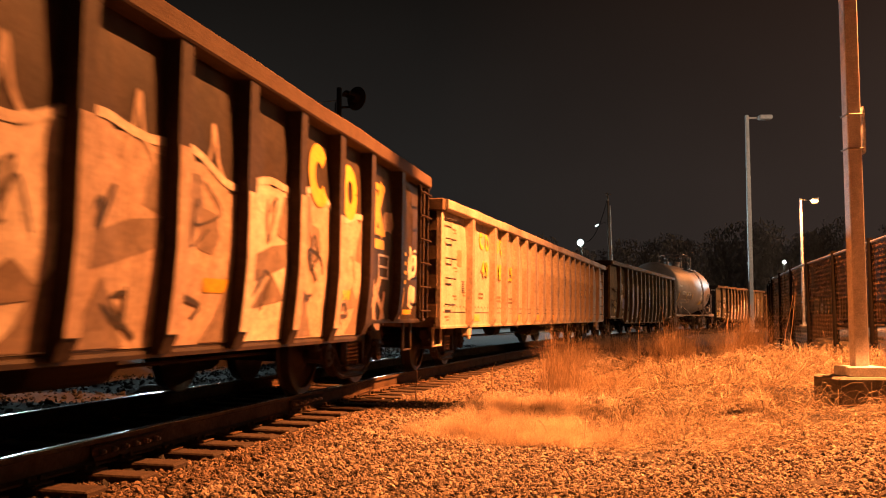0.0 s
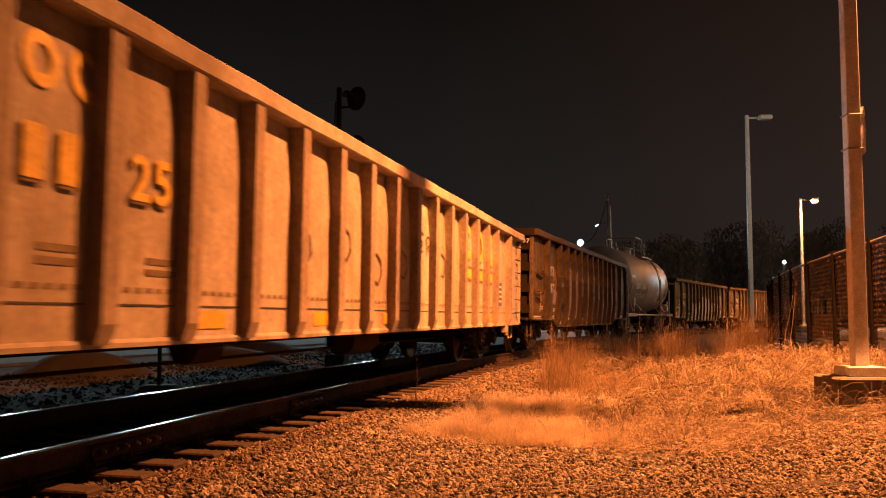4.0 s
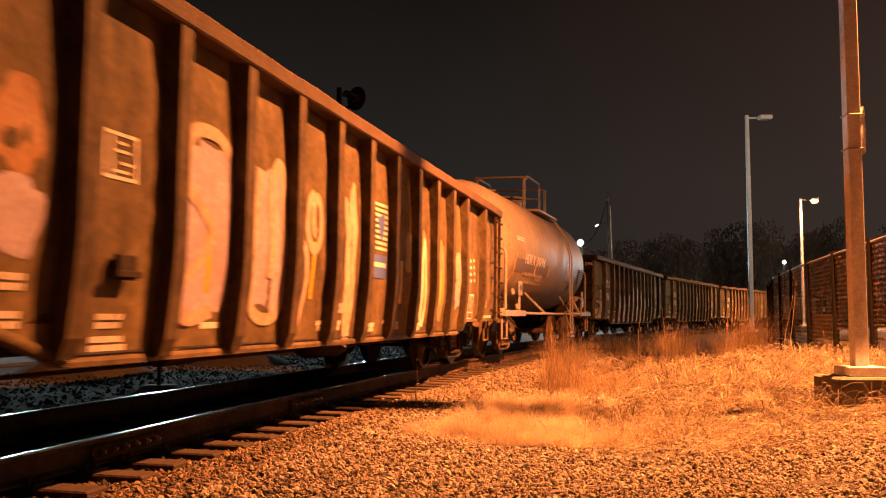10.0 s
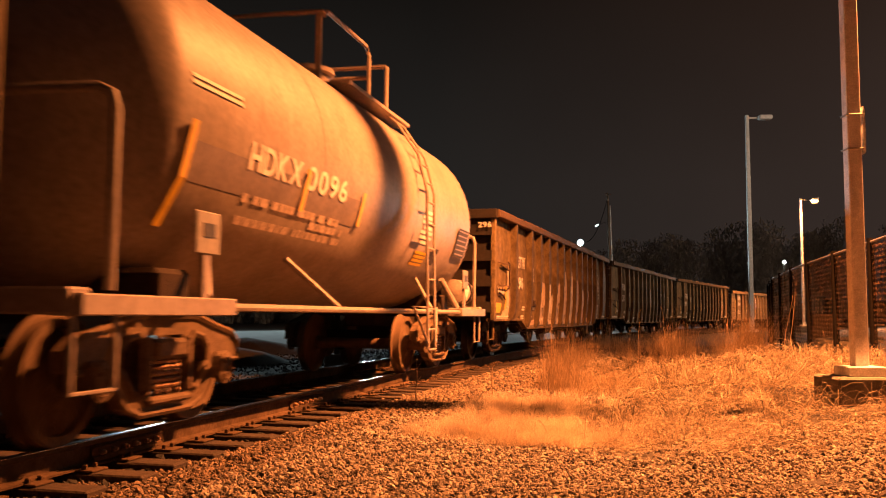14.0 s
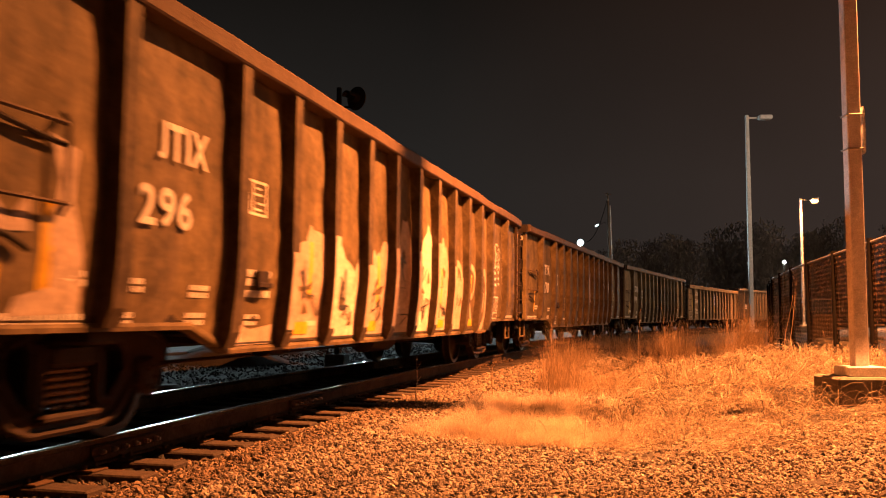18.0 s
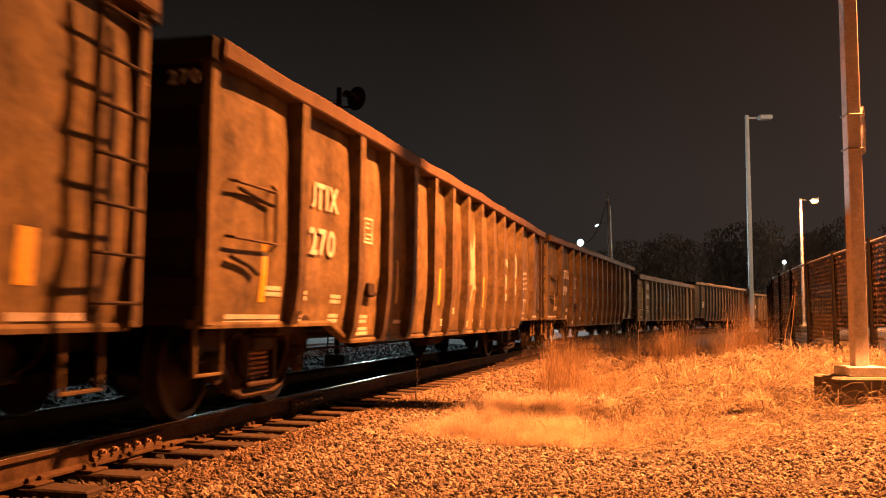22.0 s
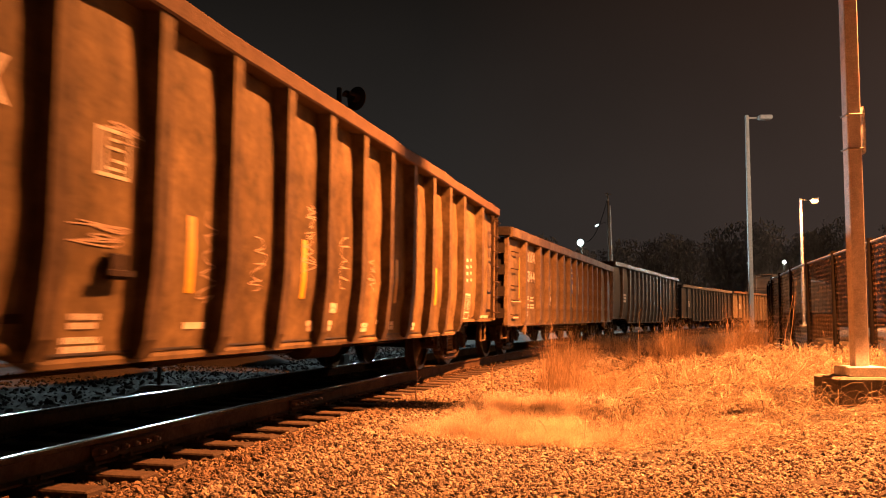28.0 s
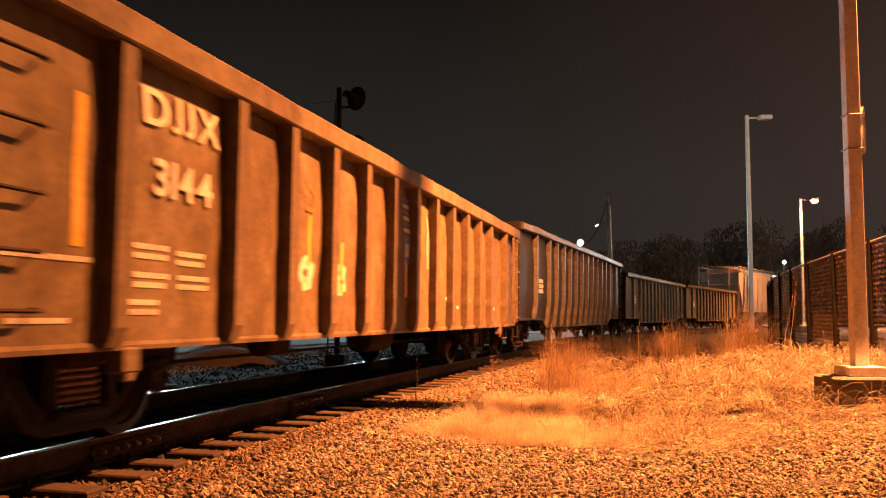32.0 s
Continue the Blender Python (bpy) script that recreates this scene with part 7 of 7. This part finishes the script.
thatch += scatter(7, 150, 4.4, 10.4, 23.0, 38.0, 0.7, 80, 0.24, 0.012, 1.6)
blades("dry_thatch", "matted dark brown thatch of dead grass", thatch, THATCH, 26, 2)
# fallen stems: flat litter near, bowed tangles farther off and over the hummocks
straw = scatter(14, 140, 4.6, 8.9, 8.2, 12.6, 0.34, 24, 0.28, 0.07, 0.0065, lit_side)
straw += scatter(24, 70, 4.7, 8.9, 9.0, 13.0, 0.22, 12, 0.38, 0.17, 0.007, lit_side)
straw += scatter(15, 80, 4.7, 8.9, 12.4, 17.2, 0.30, 36, 0.42, 0.17, 0.008, clumpy)
straw += scatter(25, 62, 4.9, 8.7, 13.0, 18.0, 0.18, 34, 0.48, 0.30, 0.008, clumpy)
straw += scatter(35, 40, 5.6, 8.9, 13.4, 18.0, 0.22, 40, 0.62, 0.34, 0.008, clumpy)
straw += scatter(36, 40, 4.6, 8.9, 8.6, 12.6, 0.20, 11, 0.45, 0.24, 0.007, lit_side)
straw += scatter(16, 60, 4.4, 9.2, 17.0, 25.0, 0.36, 34, 0.50, 0.20, 0.010, clumpy)
straw += scatter(17, 34, 6.2, 8.9, 15.8, 19.0, 0.26, 50, 0.60, 0.28, 0.009, clumpy)
straw += scatter(27, 40, 2.9, 5.0, 8.6, 12.6, 0.3, 8, 0.25, 0.16, 0.006)
straw += scatter(28, 18, 4.5, 5.4, 8.8, 11.5, 0.2, 22, 0.42, 0.24, 0.008)
arcs("dry_grass", "tangled heaps of bowed straw-coloured dry grass under the lamp", straw, STRAW, 22)
reed = scatter(8, 13, 3.72, 4.45, 14.4, 16.4, 0.16, 55, 1.22, 0.0055, 0.40)
reed += scatter(38, 14, 3.7, 4.7, 14.3, 16.2, 0.26, 60, 0.62, 0.0055, 0.95)
reed += scatter(20, 34, 3.9, 5.6, 14.0, 19.0, 0.30, 60, 0.36, 0.005, 0.9)
reed += scatter(39, 16, 4.3, 5.8, 15.0, 18.0, 0.28, 45, 0.60, 0.005, 1.0)
reed += scatter(18, 8, 4.1, 4.6, 20.0, 23.0, 0.25, 100, 0.7, 0.006, 0.4)
reed += scatter(9, 13, 6.15, 6.85, 20.5, 23.5, 0.22, 150, 1.15, 0.007, 0.5)
reed += scatter(10, 15, 7.35, 8.2, 19.5, 22.5, 0.22, 140, 1.28, 0.007, 0.5)
reed += scatter(19, 7, 5.0, 5.7, 24.0, 27.0, 0.3, 90, 0.6, 0.007, 0.6)
reed += scatter(29, 8, 5.4, 6.2, 19.0, 22.0, 0.3, 60, 0.50, 0.006, 0.8)
reed += scatter(40, 9, 4.6, 7.8, 18.5, 25.0, 0.30, 60, 0.55, 0.007, 0.8)
reed += scatter(41, 40, 5.2, 8.8, 13.2, 18.5, 0.22, 26, 0.55, 0.006, 0.8)
reed += scatter(11, 22, 4.6, 10.4, 30.0, 38.0, 0.45, 90, 0.7, 0.010, 0.4)
blades("tall_reed_grass", "tall feathery dry reed grass near the track", reed, REED, 23, 4)


def stalk(x, y, h, lean, seed):
    rng = random.Random(seed)
    z = float(ground_z([x], [y])[0])
    pts = [(x + lean * h * (k / 6) ** 1.5 + rng.uniform(-0.01, 0.01), y + rng.uniform(-0.01, 0.01), z + h * k / 6) for k in range(7)]
    g = Geo().tube(pts, [0.009, 0.008, 0.007, 0.006, 0.005, 0.004, 0.003], 5)
    for k in range(3, 7):
        w = rng.uniform(0, 6.28)
        p = Vector(pts[k])
        g.tube([p, p + Vector((math.cos(w) * 0.05, math.sin(w) * 0.05, 0.07))], 0.003, 4)
    thing("weed_stalk", "single tall dry weed stalk", "weed", group="weed stalks", mesh=g.mesh("weed_stalk", REED))


for k, (x, y, h, lean) in enumerate(((5.45, 18.5, 1.25, 0.03), (5.25, 18.4, 0.95, 0.05), (6.0, 18.6, 1.3, -0.05), (6.3, 20.0, 0.9, 0.15), (8.6, 20.0, 1.75, 0.10), (8.5, 20.2, 1.4, 0.16), (4.1, 12.2, 0.5, 0.02), (3.2, 12.6, 0.42, 0.0), (2.35, 11.5, 0.5, 0.02), (4.4, 10.6, 0.35, 0.03), (8.05, 14.0, 0.7, -0.3), (6.9, 12.9, 0.6, 0.4))):
    stalk(x, y, h, lean, k)

# ---------------------------------------------------------------- yard beyond the train and the car park
kerb = []
for k in range(15):
    a = radians(200 - 8 * k)
    kerb.append((13.2 + 2.6 * math.cos(a), 25.5 + 4.2 * math.sin(a), 0.14))
thing("curved_kerb", "pale curved concrete kerb of the car park", "kerb", mesh=Geo().tube(kerb, 0.10, 6).mesh("curved_kerb", CONC))
bin_ = thing("slatted_bin", "slatted timber litter bin in the car park", "bin", pose(11.6, 30.0, -0.02))
part("liner", Geo().box((0, 0, 0.45), (0.46, 0.46, 0.85), 0.02).mesh("liner", BLACKPOST), bin_, I4)
for k in range(8):
    for a in range(4):
        part("slat", cached("binslat", lambda: Geo().box((0, 0.27, 0.48), (0.055, 0.025, 0.92), 0.004).mesh("slat", WOODP)), bin_, pose(0, 0, 0, 0, 0, 90 * a) @ pose(-0.24 + 0.0686 * k, 0, 0))
post_ = thing("marker_post", "short weathered timber marker post beyond the track", "post", pose(-3.1, 15.6, -0.5))
part("post", Geo().box((0, 0, 0.45), (0.06, 0.06, 0.9), 0.008).mesh("post", WOODP), post_, I4)
part("footing", Geo().lathe([(0.4, 0), (0.42, 0.05), (0.3, 0.12)], 20, pose(0, 0, 0, 0, -90, 0)).mesh("footing", CONC, True), post_, I4)
for k, (x, y, r, h) in enumerate(((-6.5, 19.0, 1.6, 0.55), (-5.2, 24.0, 1.8, 0.45), (-8.0, 14.0, 1.5, 0.35), (-7.0, 30.0, 2.2, 0.5))):
    n = 20
    vs, fs = [(x, y, float(ground_z([x], [y])[0]) + h)], []
    for q in (0.5, 1.0):
        for i in range(n):
            a = 2 * math.pi * i / n
            rr = r * q * (1 + 0.25 * noise.noise((math.cos(a) * 2, math.sin(a) * 2, k)))
            px, py = x + rr * math.cos(a), y + rr * math.sin(a)
            vs.append((px, py, float(ground_z([px], [py])[0]) + (h * 0.62 if q < 1 else -0.05)))
    fs = [(0, 1 + i, 1 + (i + 1) % n) for i in range(n)] + [(1 + i, 1 + n + i, 1 + n + (i + 1) % n, 1 + (i + 1) % n) for i in range(n)]
    me = Geo().add(vs, fs).mesh("earth_mound", DIRT, True)
    thing("earth_mound", "low mound of dark earth beyond the track", "mound", mesh=me)


# ---------------------------------------------------------------- what moves
def car_pose(s, half):
    """A car rests on the track with both its trucks."""
    x0, y0, _ = track(s - half)
    x1, y1, _ = track(s + half)
    a = -math.atan2(x1 - x0, y1 - y0)
    return Matrix.Translation(((x0 + x1) / 2, (y0 + y1) / 2, 0)) @ Matrix.Rotation(a, 4, "Z") @ Matrix.Rotation(CANT, 4, "Y")


def motions():
    for car, centre, half in CARS:
        walk(car, [(float(t), car_pose(centre - travelled(t), half)) for t in range(33)])
    times = [k * 0.16 for k in range(200)] + [32.0]
    for ws, y in WHEELS:
        walk(ws, [(t, pose(0, y, WHEEL_R, math.degrees((travelled(t) + 70) / WHEEL_R) % 360)) for t in times])


motions()
